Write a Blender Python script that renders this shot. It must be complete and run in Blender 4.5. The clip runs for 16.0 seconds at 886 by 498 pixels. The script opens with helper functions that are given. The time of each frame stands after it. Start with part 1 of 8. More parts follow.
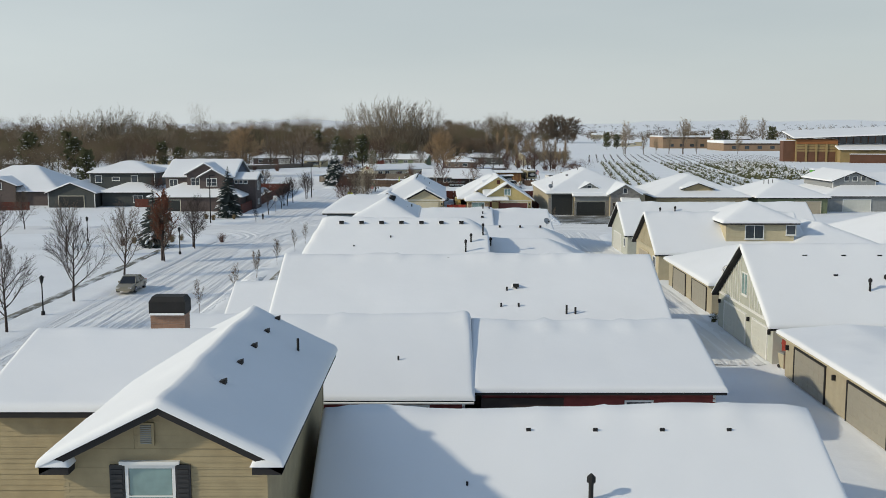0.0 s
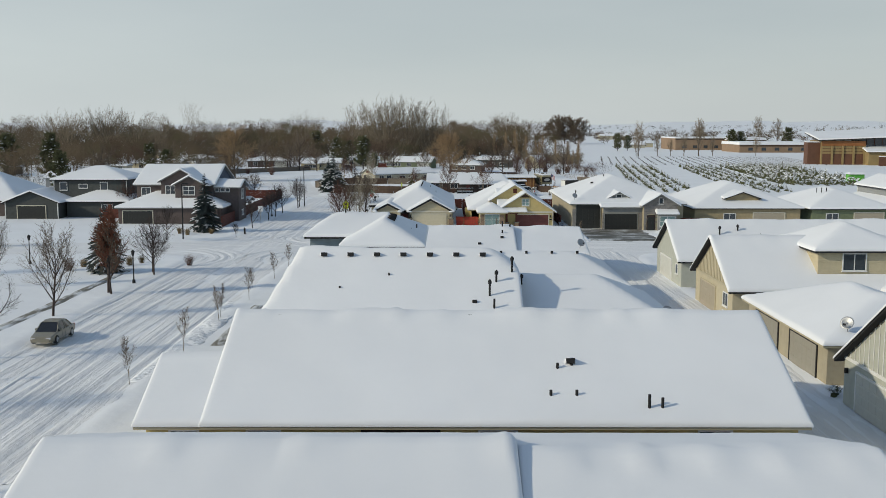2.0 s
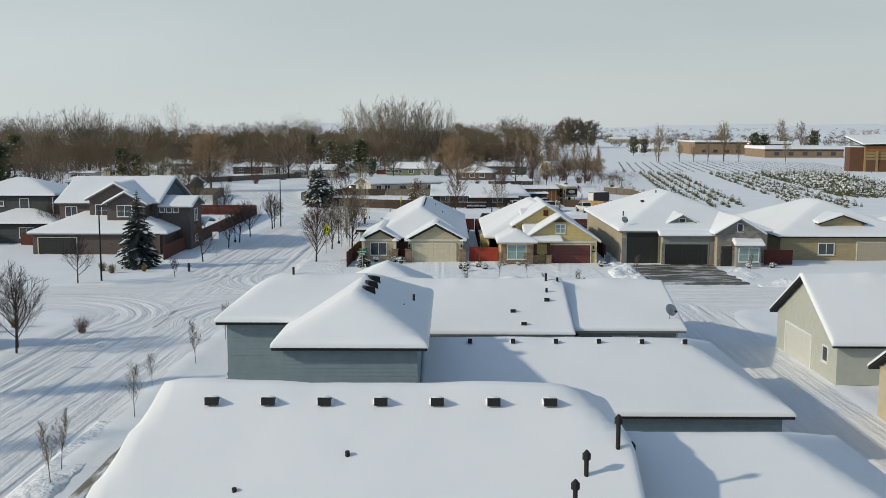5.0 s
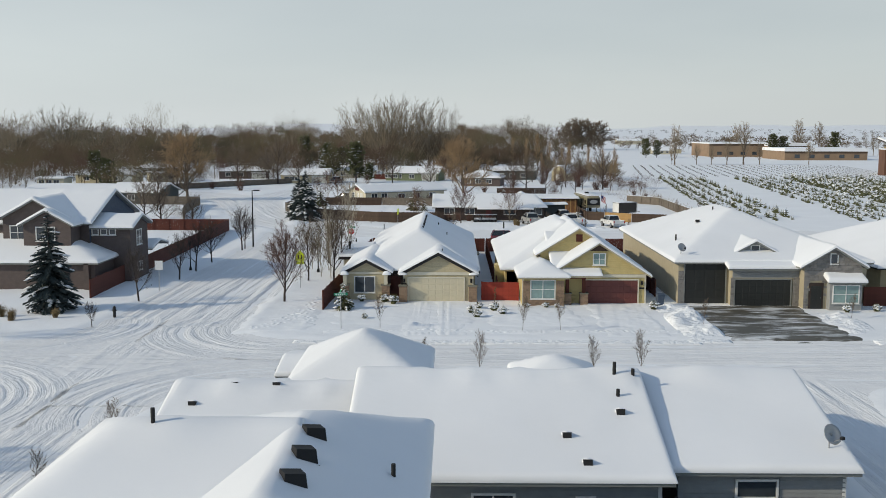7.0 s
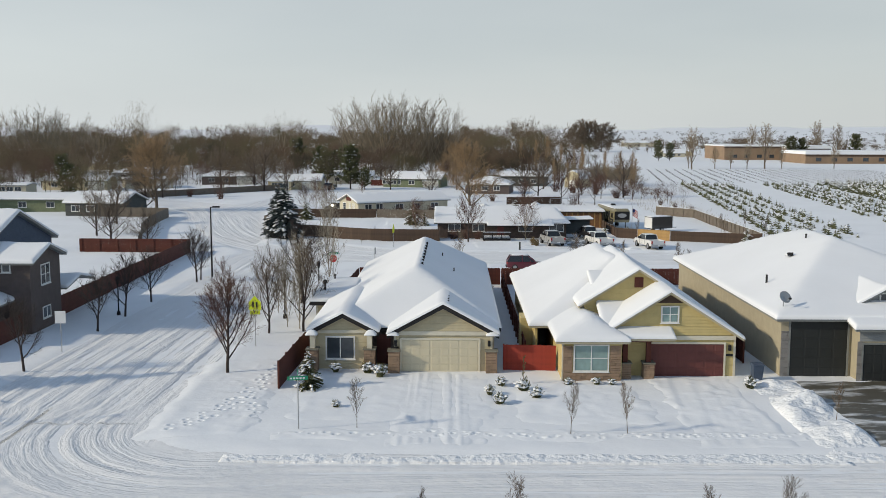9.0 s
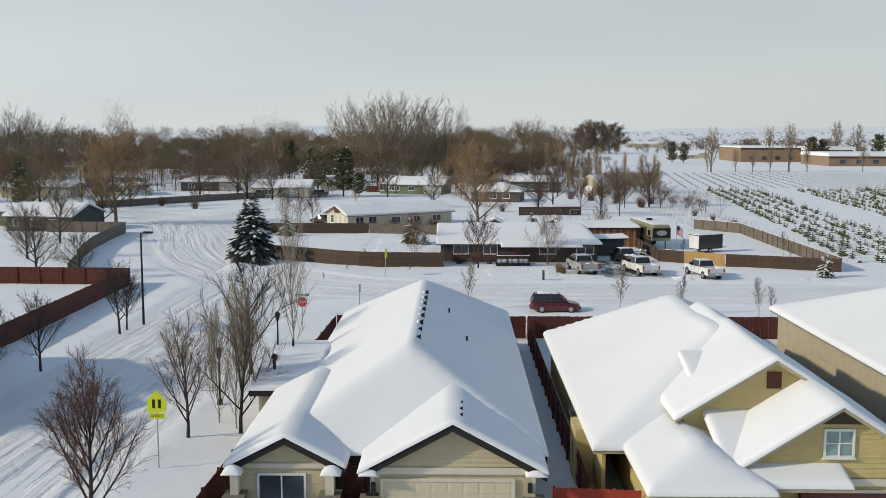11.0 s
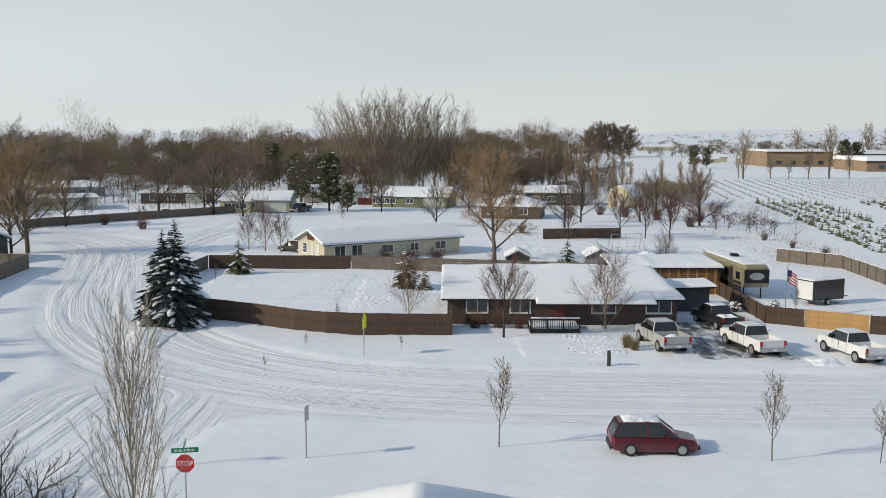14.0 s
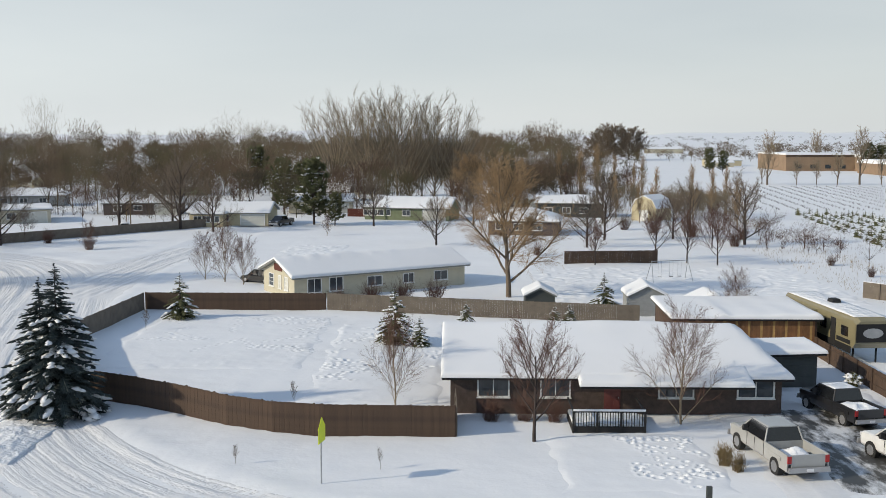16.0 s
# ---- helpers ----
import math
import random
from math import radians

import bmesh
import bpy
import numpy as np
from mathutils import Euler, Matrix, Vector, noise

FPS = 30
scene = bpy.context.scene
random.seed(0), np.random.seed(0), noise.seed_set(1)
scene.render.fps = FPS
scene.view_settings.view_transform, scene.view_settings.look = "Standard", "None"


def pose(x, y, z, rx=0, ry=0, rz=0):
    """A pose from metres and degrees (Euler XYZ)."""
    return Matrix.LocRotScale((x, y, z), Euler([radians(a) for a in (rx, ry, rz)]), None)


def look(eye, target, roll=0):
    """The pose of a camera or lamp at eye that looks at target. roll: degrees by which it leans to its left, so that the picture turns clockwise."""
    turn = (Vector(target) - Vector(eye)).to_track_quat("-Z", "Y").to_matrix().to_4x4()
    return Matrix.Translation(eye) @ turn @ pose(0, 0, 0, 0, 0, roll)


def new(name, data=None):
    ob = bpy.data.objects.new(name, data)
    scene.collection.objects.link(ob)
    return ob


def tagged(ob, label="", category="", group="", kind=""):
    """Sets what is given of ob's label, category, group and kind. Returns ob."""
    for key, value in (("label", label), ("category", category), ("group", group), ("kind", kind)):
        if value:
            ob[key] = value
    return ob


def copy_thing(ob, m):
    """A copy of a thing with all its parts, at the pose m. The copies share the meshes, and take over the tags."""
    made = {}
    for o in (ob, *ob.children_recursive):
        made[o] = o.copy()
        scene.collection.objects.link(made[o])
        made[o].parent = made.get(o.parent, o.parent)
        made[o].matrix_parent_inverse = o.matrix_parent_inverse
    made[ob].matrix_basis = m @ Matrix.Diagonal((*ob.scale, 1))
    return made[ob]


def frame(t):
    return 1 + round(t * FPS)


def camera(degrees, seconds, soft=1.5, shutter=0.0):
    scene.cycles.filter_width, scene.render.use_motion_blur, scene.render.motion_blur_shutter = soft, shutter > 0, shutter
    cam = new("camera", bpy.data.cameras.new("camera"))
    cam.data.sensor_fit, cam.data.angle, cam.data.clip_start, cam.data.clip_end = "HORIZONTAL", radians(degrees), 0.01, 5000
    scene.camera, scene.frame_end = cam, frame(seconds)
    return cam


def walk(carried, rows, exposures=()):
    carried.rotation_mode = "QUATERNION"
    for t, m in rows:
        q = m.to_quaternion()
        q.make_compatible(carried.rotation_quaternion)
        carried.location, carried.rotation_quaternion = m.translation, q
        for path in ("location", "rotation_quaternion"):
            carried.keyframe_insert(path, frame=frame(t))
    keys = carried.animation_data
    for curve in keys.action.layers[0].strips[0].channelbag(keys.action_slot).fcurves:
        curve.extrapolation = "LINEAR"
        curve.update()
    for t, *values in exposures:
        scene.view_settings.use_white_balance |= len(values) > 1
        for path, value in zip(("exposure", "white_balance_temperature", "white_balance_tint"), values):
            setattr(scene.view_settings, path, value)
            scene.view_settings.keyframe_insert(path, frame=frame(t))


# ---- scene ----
cam = camera(47.8, 16.0, 0.8)
METRES, EYE, TILT, LEAN, TURN = 205.0, 16.0, -7.1, 0.0, 0.0
ROWS = [
    (0.0, 0.0, 0.0, 0.0, 0.0, 0.0, 0.0),
    (0.5, -0.0012, 0.0266, 0.0032, 0.05, 0.0, -0.0),
    (1.0, -0.0023, 0.0535, 0.0065, 0.1, 0.01, -0.01),
    (1.5, -0.0035, 0.0812, 0.01, 0.14, 0.03, -0.01),
    (2.0, -0.0041, 0.1096, 0.0135, 0.19, 0.04, -0.03),
    (2.5, -0.0049, 0.1381, 0.017, 0.23, 0.06, -0.05),
    (3.0, -0.0056, 0.1675, 0.0204, 0.26, 0.09, -0.06),
    (3.5, -0.0062, 0.1972, 0.0239, 0.31, 0.11, -0.08),
    (4.0, -0.0068, 0.2273, 0.0277, 0.34, 0.14, -0.11),
    (6.5, -0.0089, 0.3862, 0.0476, 0.54, 0.25, -0.14),
    (7.0, -0.0095, 0.4191, 0.0517, 0.57, 0.26, -0.15),
    (7.5, -0.0102, 0.4516, 0.0557, 0.59, 0.28, -0.16),
    (8.0, -0.011, 0.4835, 0.0596, 0.62, 0.29, -0.18),
    (8.5, -0.0119, 0.5157, 0.0637, 0.64, 0.32, -0.17),
    (9.0, -0.0125, 0.5484, 0.0679, 0.66, 0.35, -0.19),
    (11.5, -0.0164, 0.7109, 0.088, 0.78, 0.42, -0.15),
    (12.0, -0.0172, 0.7429, 0.0918, 0.8, 0.45, -0.15),
    (12.5, -0.018, 0.774, 0.0957, 0.82, 0.47, -0.14),
    (13.0, -0.019, 0.8051, 0.0996, 0.82, 0.49, -0.16),
    (13.5, -0.0199, 0.8359, 0.1036, 0.85, 0.51, -0.14),
    (14.0, -0.0206, 0.8667, 0.1075, 0.86, 0.54, -0.16),
    (14.5, -0.0212, 0.8975, 0.1116, 0.87, 0.55, -0.15),
    (15.0, -0.0218, 0.9285, 0.1158, 0.89, 0.57, -0.15),
    (15.5, -0.0221, 0.9599, 0.1199, 0.91, 0.6, -0.16),
    (16.0, -0.0226, 0.992, 0.1241, 0.91, 0.64, -0.19),
]
walk(cam, [(t, pose(0, 0, EYE, TILT, LEAN, TURN) @ pose(METRES * x, METRES * y, METRES * z, 90 + pitch, roll, yaw)) for t, x, y, z, yaw, pitch, roll in ROWS],
     [(0.0, -0.19, 6900, 8.5), (2.5, -0.30, 6900, 8), (4.0, -0.27, 6900, 8), (7.0, -0.15, 6950, 9.5), (9.0, -0.13, 7000, 10.5), (12.5, -0.10, 7000, 11), (16.0, 0.03, 7000, 11.5)])

# ---- world and sun ----
SUN_AZ = math.atan2(-0.31, -0.95)   # the sun stands to the left and a little behind
SUN_EL = radians(25.5)
world = bpy.data.worlds.new("world")
scene.world = world
world.use_nodes = True
wn, wl = world.node_tree.nodes, world.node_tree.links
wn.clear()
w_out = wn.new("ShaderNodeOutputWorld")
w_bg = wn.new("ShaderNodeBackground")
w_sky = wn.new("ShaderNodeTexSky")
w_sky.sky_type = "NISHITA"
w_sky.sun_disc = False
w_sky.sun_elevation = SUN_EL
w_sky.sun_rotation = math.atan2(-0.95, -0.31)
w_sky.dust_density, w_sky.air_density, w_sky.ozone_density = 0.4, 1.3, 2.5
# thin high cloud veils the blue sky: a grey veil with faint streaks, lighter towards the horizon
w_tc = wn.new("ShaderNodeTexCoord")
w_map = wn.new("ShaderNodeMapping")
w_map.inputs["Scale"].default_value = (1.0, 1.6, 5.0)
w_noise = wn.new("ShaderNodeTexNoise")
w_noise.inputs["Scale"].default_value = 1.6
w_noise.inputs["Detail"].default_value = 5.0
w_ramp = wn.new("ShaderNodeValToRGB")
w_ramp.color_ramp.elements[0].position, w_ramp.color_ramp.elements[0].color = 0.3, (3.55, 4.1, 4.62, 1)
w_ramp.color_ramp.elements[1].position, w_ramp.color_ramp.elements[1].color = 0.72, (4.05, 4.58, 5.05, 1)
w_sep = wn.new("ShaderNodeSeparateXYZ")
w_hor = wn.new("ShaderNodeMapRange")
w_hor.inputs["From Min"].default_value, w_hor.inputs["From Max"].default_value = 0.0, 0.16
w_hor.inputs["To Min"].default_value, w_hor.inputs["To Max"].default_value = 1.18, 1.0
w_mul = wn.new("ShaderNodeMix")
w_mul.data_type, w_mul.blend_type = "RGBA", "MULTIPLY"
w_mul.inputs["Factor"].default_value = 1.0
w_mix = wn.new("ShaderNodeMix")
w_mix.data_type = "RGBA"
w_veil = wn.new("ShaderNodeMapRange")
w_veil.inputs["From Min"].default_value, w_veil.inputs["From Max"].default_value = 0.14, 0.34
w_veil.inputs["To Min"].default_value, w_veil.inputs["To Max"].default_value = 0.9, 0.15
wl.new(w_sep.outputs["Z"], w_veil.inputs["Value"])
wl.new(w_veil.outputs["Result"], w_mix.inputs["Factor"])
wl.new(w_tc.outputs["Generated"], w_map.inputs["Vector"])
wl.new(w_map.outputs["Vector"], w_noise.inputs["Vector"])
wl.new(w_noise.outputs["Fac"], w_ramp.inputs["Fac"])
wl.new(w_tc.outputs["Generated"], w_sep.inputs["Vector"])
wl.new(w_sep.outputs["Z"], w_hor.inputs["Value"])
w_side = wn.new("ShaderNodeMapRange")   # the veil is brighter on the sun's side
w_side.inputs["From Min"].default_value, w_side.inputs["From Max"].default_value = -0.6, 0.6
w_side.inputs["To Min"].default_value, w_side.inputs["To Max"].default_value = 1.06, 0.86
w_both = wn.new("ShaderNodeMath")
w_both.operation = "MULTIPLY"
wl.new(w_sep.outputs["X"], w_side.inputs["Value"])
wl.new(w_side.outputs["Result"], w_both.inputs[0])
wl.new(w_hor.outputs["Result"], w_both.inputs[1])
wl.new(w_ramp.outputs["Color"], w_mul.inputs[6])
wl.new(w_both.outputs["Value"], w_mul.inputs[7])
wl.new(w_sky.outputs["Color"], w_mix.inputs[6])
wl.new(w_mul.outputs[2], w_mix.inputs[7])
wl.new(w_mix.outputs[2], w_bg.inputs["Color"])
w_bg.inputs["Strength"].default_value = 0.15
wl.new(w_bg.outputs["Background"], w_out.inputs["Surface"])
sun = new("sun", bpy.data.lights.new("sun", "SUN"))
sun.data.energy, sun.data.angle, sun.data.color = 3.0, radians(1.4), (1.0, 0.92, 0.75)
sun.matrix_world = look((-95, -31, 47.7), (0, 0, 0))

# ---- materials ----
def mat(name, base, rough=0.8, vary=0.25, scale=2.0, fine=40.0, bump=0.2, metal=0.0, tint=None, spread=0.0):
    """A surface with stains at one scale and grain at another; spread: how far alike pieces differ."""
    m = bpy.data.materials.new(name)
    m.use_nodes = True
    n, l = m.node_tree.nodes, m.node_tree.links
    b = n["Principled BSDF"]
    tc = n.new("ShaderNodeTexCoord")
    big = n.new("ShaderNodeTexNoise")
    big.inputs["Scale"].default_value, big.inputs["Detail"].default_value = scale, 4.0
    small = n.new("ShaderNodeTexNoise")
    small.inputs["Scale"].default_value, small.inputs["Detail"].default_value = fine, 3.0
    l.new(tc.outputs["Object"], big.inputs["Vector"])
    l.new(tc.outputs["Object"], small.inputs["Vector"])
    add = n.new("ShaderNodeMath")
    add.operation = "MULTIPLY_ADD"
    add.inputs[1].default_value = 0.35
    l.new(small.outputs["Fac"], add.inputs[0])
    l.new(big.outputs["Fac"], add.inputs[2])
    ramp = n.new("ShaderNodeMapRange")
    ramp.inputs["From Min"].default_value, ramp.inputs["From Max"].default_value = 0.4, 0.95
    l.new(add.outputs["Value"], ramp.inputs["Value"])
    fac = ramp.outputs["Result"]
    if spread:
        info = n.new("ShaderNodeObjectInfo")
        sp = n.new("ShaderNodeMath")
        sp.operation = "MULTIPLY_ADD"
        sp.inputs[1].default_value = spread
        l.new(info.outputs["Random"], sp.inputs[0])
        l.new(fac, sp.inputs[2])
        fac = sp.outputs["Value"]
    mix = n.new("ShaderNodeMix")
    mix.data_type = "RGBA"
    dark = tint or tuple(c * (1 - vary) for c in base)
    lite = tuple(min(1.0, c * (1 + vary * 0.45)) for c in base)
    mix.inputs[6].default_value, mix.inputs[7].default_value = (*dark, 1), (*lite, 1)
    l.new(fac, mix.inputs[0])
    l.new(mix.outputs[2], b.inputs["Base Color"])
    b.inputs["Roughness"].default_value, b.inputs["Metallic"].default_value = rough, metal
    if bump:
        bp = n.new("ShaderNodeBump")
        bp.inputs["Strength"].default_value, bp.inputs["Distance"].default_value = bump, 0.02
        l.new(small.outputs["Fac"], bp.inputs["Height"])
        l.new(bp.outputs["Normal"], b.inputs["Normal"])
    return m


def snow_mat(name, base, lump, depth, fine=9.0):
    """Snow: pale, faintly uneven, with soft lumps and a grain."""
    m = mat(name, base, 0.75, 0.05, 0.15, 30.0, 0.0)
    n, l = m.node_tree.nodes, m.node_tree.links
    b = n["Principled BSDF"]
    b.inputs["Specular IOR Level"].default_value = 0.25
    tc = n.new("ShaderNodeTexCoord")
    a = n.new("ShaderNodeTexNoise")
    a.inputs["Scale"].default_value, a.inputs["Detail"].default_value = lump, 4.0
    c = n.new("ShaderNodeTexNoise")
    c.inputs["Scale"].default_value, c.inputs["Detail"].default_value = fine, 3.0
    l.new(tc.outputs["Object"], a.inputs["Vector"])
    l.new(tc.outputs["Object"], c.inputs["Vector"])
    s = n.new("ShaderNodeMath")
    s.operation = "MULTIPLY_ADD"
    s.inputs[1].default_value = 0.08
    l.new(c.outputs["Fac"], s.inputs[0])
    l.new(a.outputs["Fac"], s.inputs[2])
    bp = n.new("ShaderNodeBump")
    bp.inputs["Strength"].default_value, bp.inputs["Distance"].default_value = 1.0, depth
    l.new(s.outputs["Value"], bp.inputs["Height"])
    l.new(bp.outputs["Normal"], b.inputs["Normal"])
    return m


def lap(m, step=0.18, depth=0.015):
    """Adds the shadow lines of lapped boards to a wall's relief."""
    n, l = m.node_tree.nodes, m.node_tree.links
    b = n["Principled BSDF"]
    tc = n.new("ShaderNodeTexCoord")
    sep = n.new("ShaderNodeSeparateXYZ")
    l.new(tc.outputs["Object"], sep.inputs["Vector"])
    md = n.new("ShaderNodeMath")
    md.operation = "WRAP"
    md.inputs[1].default_value, md.inputs[2].default_value = step, 0.0
    l.new(sep.outputs["Z"], md.inputs[0])
    sc = n.new("ShaderNodeMath")
    sc.operation = "MULTIPLY"
    sc.inputs[1].default_value = -1.0 / step
    l.new(md.outputs["Value"], sc.inputs[0])
    bp = n.new("ShaderNodeBump")
    bp.inputs["Strength"].default_value, bp.inputs["Distance"].default_value = 1.0, depth
    l.new(sc.outputs["Value"], bp.inputs["Height"])
    l.new(bp.outputs["Normal"], b.inputs["Normal"])
    return m


def glass_mat(name, base, rough=0.08):
    m = mat(name, base, rough, 0.3, 0.8, 3.0, 0.0)
    m.node_tree.nodes["Principled BSDF"].inputs["Specular IOR Level"].default_value = 0.7
    return m


SNOW = snow_mat("snow_ground", (0.80, 0.82, 0.85), 0.5, 0.07, 6.0)
SNOW_ROOF = snow_mat("snow_roof", (0.80, 0.815, 0.84), 0.3, 0.055, 1.6)


def furrowed(m, depth):
    """Tyre furrows in packed snow, drawn out along the ways and round the turns that the mesh maps as (across, along)."""
    n, l = m.node_tree.nodes, m.node_tree.links
    b = n["Principled BSDF"]
    sums = []
    for name in ("way", "turn"):
        uv = n.new("ShaderNodeUVMap")
        uv.uv_map = name
        total = None
        for scale, weight in (((1.3, 0.05, 1.0), 1.0), ((4.2, 0.12, 1.0), 0.8), ((5.0, 2.2, 1.0), 0.45)):
            mp = n.new("ShaderNodeMapping")
            mp.inputs["Scale"].default_value = scale
            l.new(uv.outputs["UV"], mp.inputs["Vector"])
            t = n.new("ShaderNodeTexNoise")
            t.inputs["Scale"].default_value, t.inputs["Detail"].default_value = 1.0, 2.0
            l.new(mp.outputs["Vector"], t.inputs["Vector"])
            k = n.new("ShaderNodeMath")
            k.operation = "MULTIPLY_ADD"
            k.inputs[1].default_value, k.inputs[2].default_value = weight, 0.0
            l.new(t.outputs["Fac"], k.inputs[0])
            if total is not None:
                l.new(total, k.inputs[2])
            total = k.outputs["Value"]
        sums.append(total)
    swing = n.new("ShaderNodeAttribute")
    swing.attribute_name = "swing"
    mix = n.new("ShaderNodeMix")
    l.new(swing.outputs["Fac"], mix.inputs[0])
    l.new(sums[0], mix.inputs[2])
    l.new(sums[1], mix.inputs[3])
    bp = n.new("ShaderNodeBump")
    bp.inputs["Strength"].default_value, bp.inputs["Distance"].default_value = 1.0, depth
    firm = n.new("ShaderNodeAttribute")
    firm.attribute_name = "firm"
    calm = n.new("ShaderNodeMix")
    calm.inputs[2].default_value = 1.12
    l.new(firm.outputs["Fac"], calm.inputs[0])
    l.new(mix.outputs[0], calm.inputs[3])
    l.new(calm.outputs[0], bp.inputs["Height"])
    l.new(bp.outputs["Normal"], b.inputs["Normal"].links[0].from_node.inputs["Normal"])
    return m


SNOW_ROAD = furrowed(snow_mat("snow_packed", (0.74, 0.75, 0.77), 2.2, 0.025, 12.0), 0.10)
SNOW_BANK = snow_mat("snow_bank", (0.80, 0.82, 0.85), 2.2, 0.22, 7.0)
TAN = lap(mat("tan_siding", (0.36, 0.29, 0.17), 0.75, 0.18))
TAN_PALE = lap(mat("pale_tan_siding", (0.52, 0.45, 0.30), 0.75, 0.12))
CREAM = lap(mat("cream_siding", (0.52, 0.48, 0.37), 0.75, 0.1), 0.3, 0.008)
YELLOW = lap(mat("yellow_siding", (0.55, 0.44, 0.20), 0.75, 0.12))
YELLOW_PALE = mat("pale_yellow_board", (0.50, 0.44, 0.31), 0.75, 0.1)
GREIGE_W = lap(mat("grey_beige_siding", (0.40, 0.35, 0.25), 0.75, 0.12), 0.3, 0.008)
DOOR_GREIGE = mat("grey_beige_door", (0.30, 0.28, 0.23), 0.6, 0.08)
WHITE_W = mat("white_board_wall", (0.46, 0.47, 0.41), 0.7, 0.1)
RED_W = lap(mat("barn_red_siding", (0.20, 0.035, 0.03), 0.75, 0.25))
BLUE_W = lap(mat("blue_grey_siding", (0.20, 0.26, 0.29), 0.75, 0.15))
NAVY_W = lap(mat("dark_blue_siding", (0.05, 0.075, 0.12), 0.75, 0.2))
GREY_W = lap(mat("grey_siding", (0.28, 0.29, 0.29), 0.75, 0.15))
DGREY_W = lap(mat("dark_grey_siding", (0.055, 0.062, 0.06), 0.75, 0.2))
TAUPE_W = lap(mat("taupe_siding", (0.10, 0.076, 0.07), 0.75, 0.2))
GREEN_W = lap(mat("green_siding", (0.16, 0.19, 0.11), 0.75, 0.2))
BRICK_W = mat("brown_brick", (0.085, 0.06, 0.05), 0.85, 0.35, 3.0, 12.0, 0.4)
BRICK = mat("chimney_brick", (0.32, 0.19, 0.13), 0.85, 0.3, 3.0, 30.0, 0.3, spread=0.5)
MORTAR = mat("mortar", (0.33, 0.30, 0.27), 0.9, 0.2)
STONE = mat("ledge_stone", (0.25, 0.17, 0.115), 0.85, 0.4, 2.0, 20.0, 0.5, spread=0.7)
STONE_G = mat("grey_stone", (0.20, 0.19, 0.18), 0.85, 0.45, 2.0, 20.0, 0.5, spread=0.8)
TRIM_W = mat("white_trim", (0.74, 0.74, 0.72), 0.6, 0.08)
TRIM_C = mat("cream_trim", (0.62, 0.58, 0.47), 0.6, 0.08)
FASCIA = mat("dark_fascia", (0.018, 0.017, 0.018), 0.85, 0.3)
FASCIA_T = mat("tan_fascia", (0.45, 0.40, 0.28), 0.6, 0.15)
FASCIA_G = mat("grey_fascia", (0.22, 0.23, 0.22), 0.6, 0.15)
BLACK = mat("black_metal", (0.012, 0.012, 0.013), 0.8, 0.3)
BLACK_PL = mat("black_plastic", (0.025, 0.025, 0.027), 0.6, 0.3)
STEEL = mat("galvanised_steel", (0.40, 0.41, 0.42), 0.45, 0.2, metal=0.6)
GLASS = glass_mat("window_glass", (0.05, 0.06, 0.07))
GLASS_TEAL = glass_mat("window_blinds_glass", (0.22, 0.33, 0.32), 0.15)
DOOR_CREAM = mat("cream_door", (0.58, 0.52, 0.38), 0.6, 0.07)
DOOR_WHITE = mat("white_door", (0.58, 0.58, 0.53), 0.6, 0.06)
DOOR_RED = mat("dark_red_door", (0.13, 0.035, 0.03), 0.6, 0.15)
DOOR_DARK = mat("charcoal_door", (0.016, 0.018, 0.017), 0.6, 0.15)
DOOR_TAN = mat("tan_door", (0.38, 0.33, 0.25), 0.6, 0.07)
# near-black that paints the shade of porches and the entry onto flat panels
RECESS_SHADE = mat("recess_shade", (0.05, 0.035, 0.03), 0.9, 0.3)
FENCE_RED = mat("red_stained_cedar", (0.10, 0.024, 0.014), 0.8, 0.35, 3.0, 30.0, 0.3, spread=0.3)
# lit copy of the red stained cedar: sunlight is put into the colour
FENCE_RED_SUNLIT = mat("sunlit_red_cedar", (0.28, 0.035, 0.02), 0.8, 0.3, 3.0, 30.0, 0.3, spread=0.3)
FENCE_BR = mat("weathered_cedar", (0.075, 0.046, 0.03), 0.85, 0.4, 1.5, 30.0, 0.3, tint=(0.04, 0.026, 0.02), spread=0.3)
FENCE_TAN = mat("new_pine_board", (0.40, 0.24, 0.09), 0.8, 0.3, 3.0, 30.0, 0.3, spread=0.3)
FENCE_GREY = mat("greyed_cedar", (0.15, 0.125, 0.10), 0.85, 0.35, 1.5, 30.0, 0.3, spread=0.4)
FENCE_ORANGE = mat("orange_brown_boards", (0.20, 0.095, 0.04), 0.85, 0.4, 1.5, 30.0, 0.3, tint=(0.10, 0.05, 0.025), spread=0.3)
BARK = mat("grey_brown_bark", (0.15, 0.115, 0.085), 0.9, 0.35, 4.0, 30.0, 0.4)
BARK_DK = mat("dark_bark", (0.05, 0.036, 0.032), 0.9, 0.35, 4.0, 30.0, 0.4)
BARK_GREY = mat("pale_grey_twigs_near", (0.29, 0.255, 0.20), 0.9, 0.3, 4.0, 30.0, 0.3)
BARK_RED = mat("red_brown_twigs", (0.115, 0.06, 0.045), 0.9, 0.35, 4.0, 30.0, 0.3)
BARK_PALE = mat("pale_twigs", (0.28, 0.22, 0.15), 0.9, 0.3, 4.0, 30.0, 0.3)
TWIG_TAN = mat("tan_willow_twigs", (0.30, 0.20, 0.11), 0.9, 0.3, 4.0, 30.0, 0.3)
WOODS_DK = mat("dark_thicket_twigs", (0.058, 0.044, 0.03), 0.95, 0.5, 0.02, 1.0, 0.0, tint=(0.035, 0.032, 0.02))
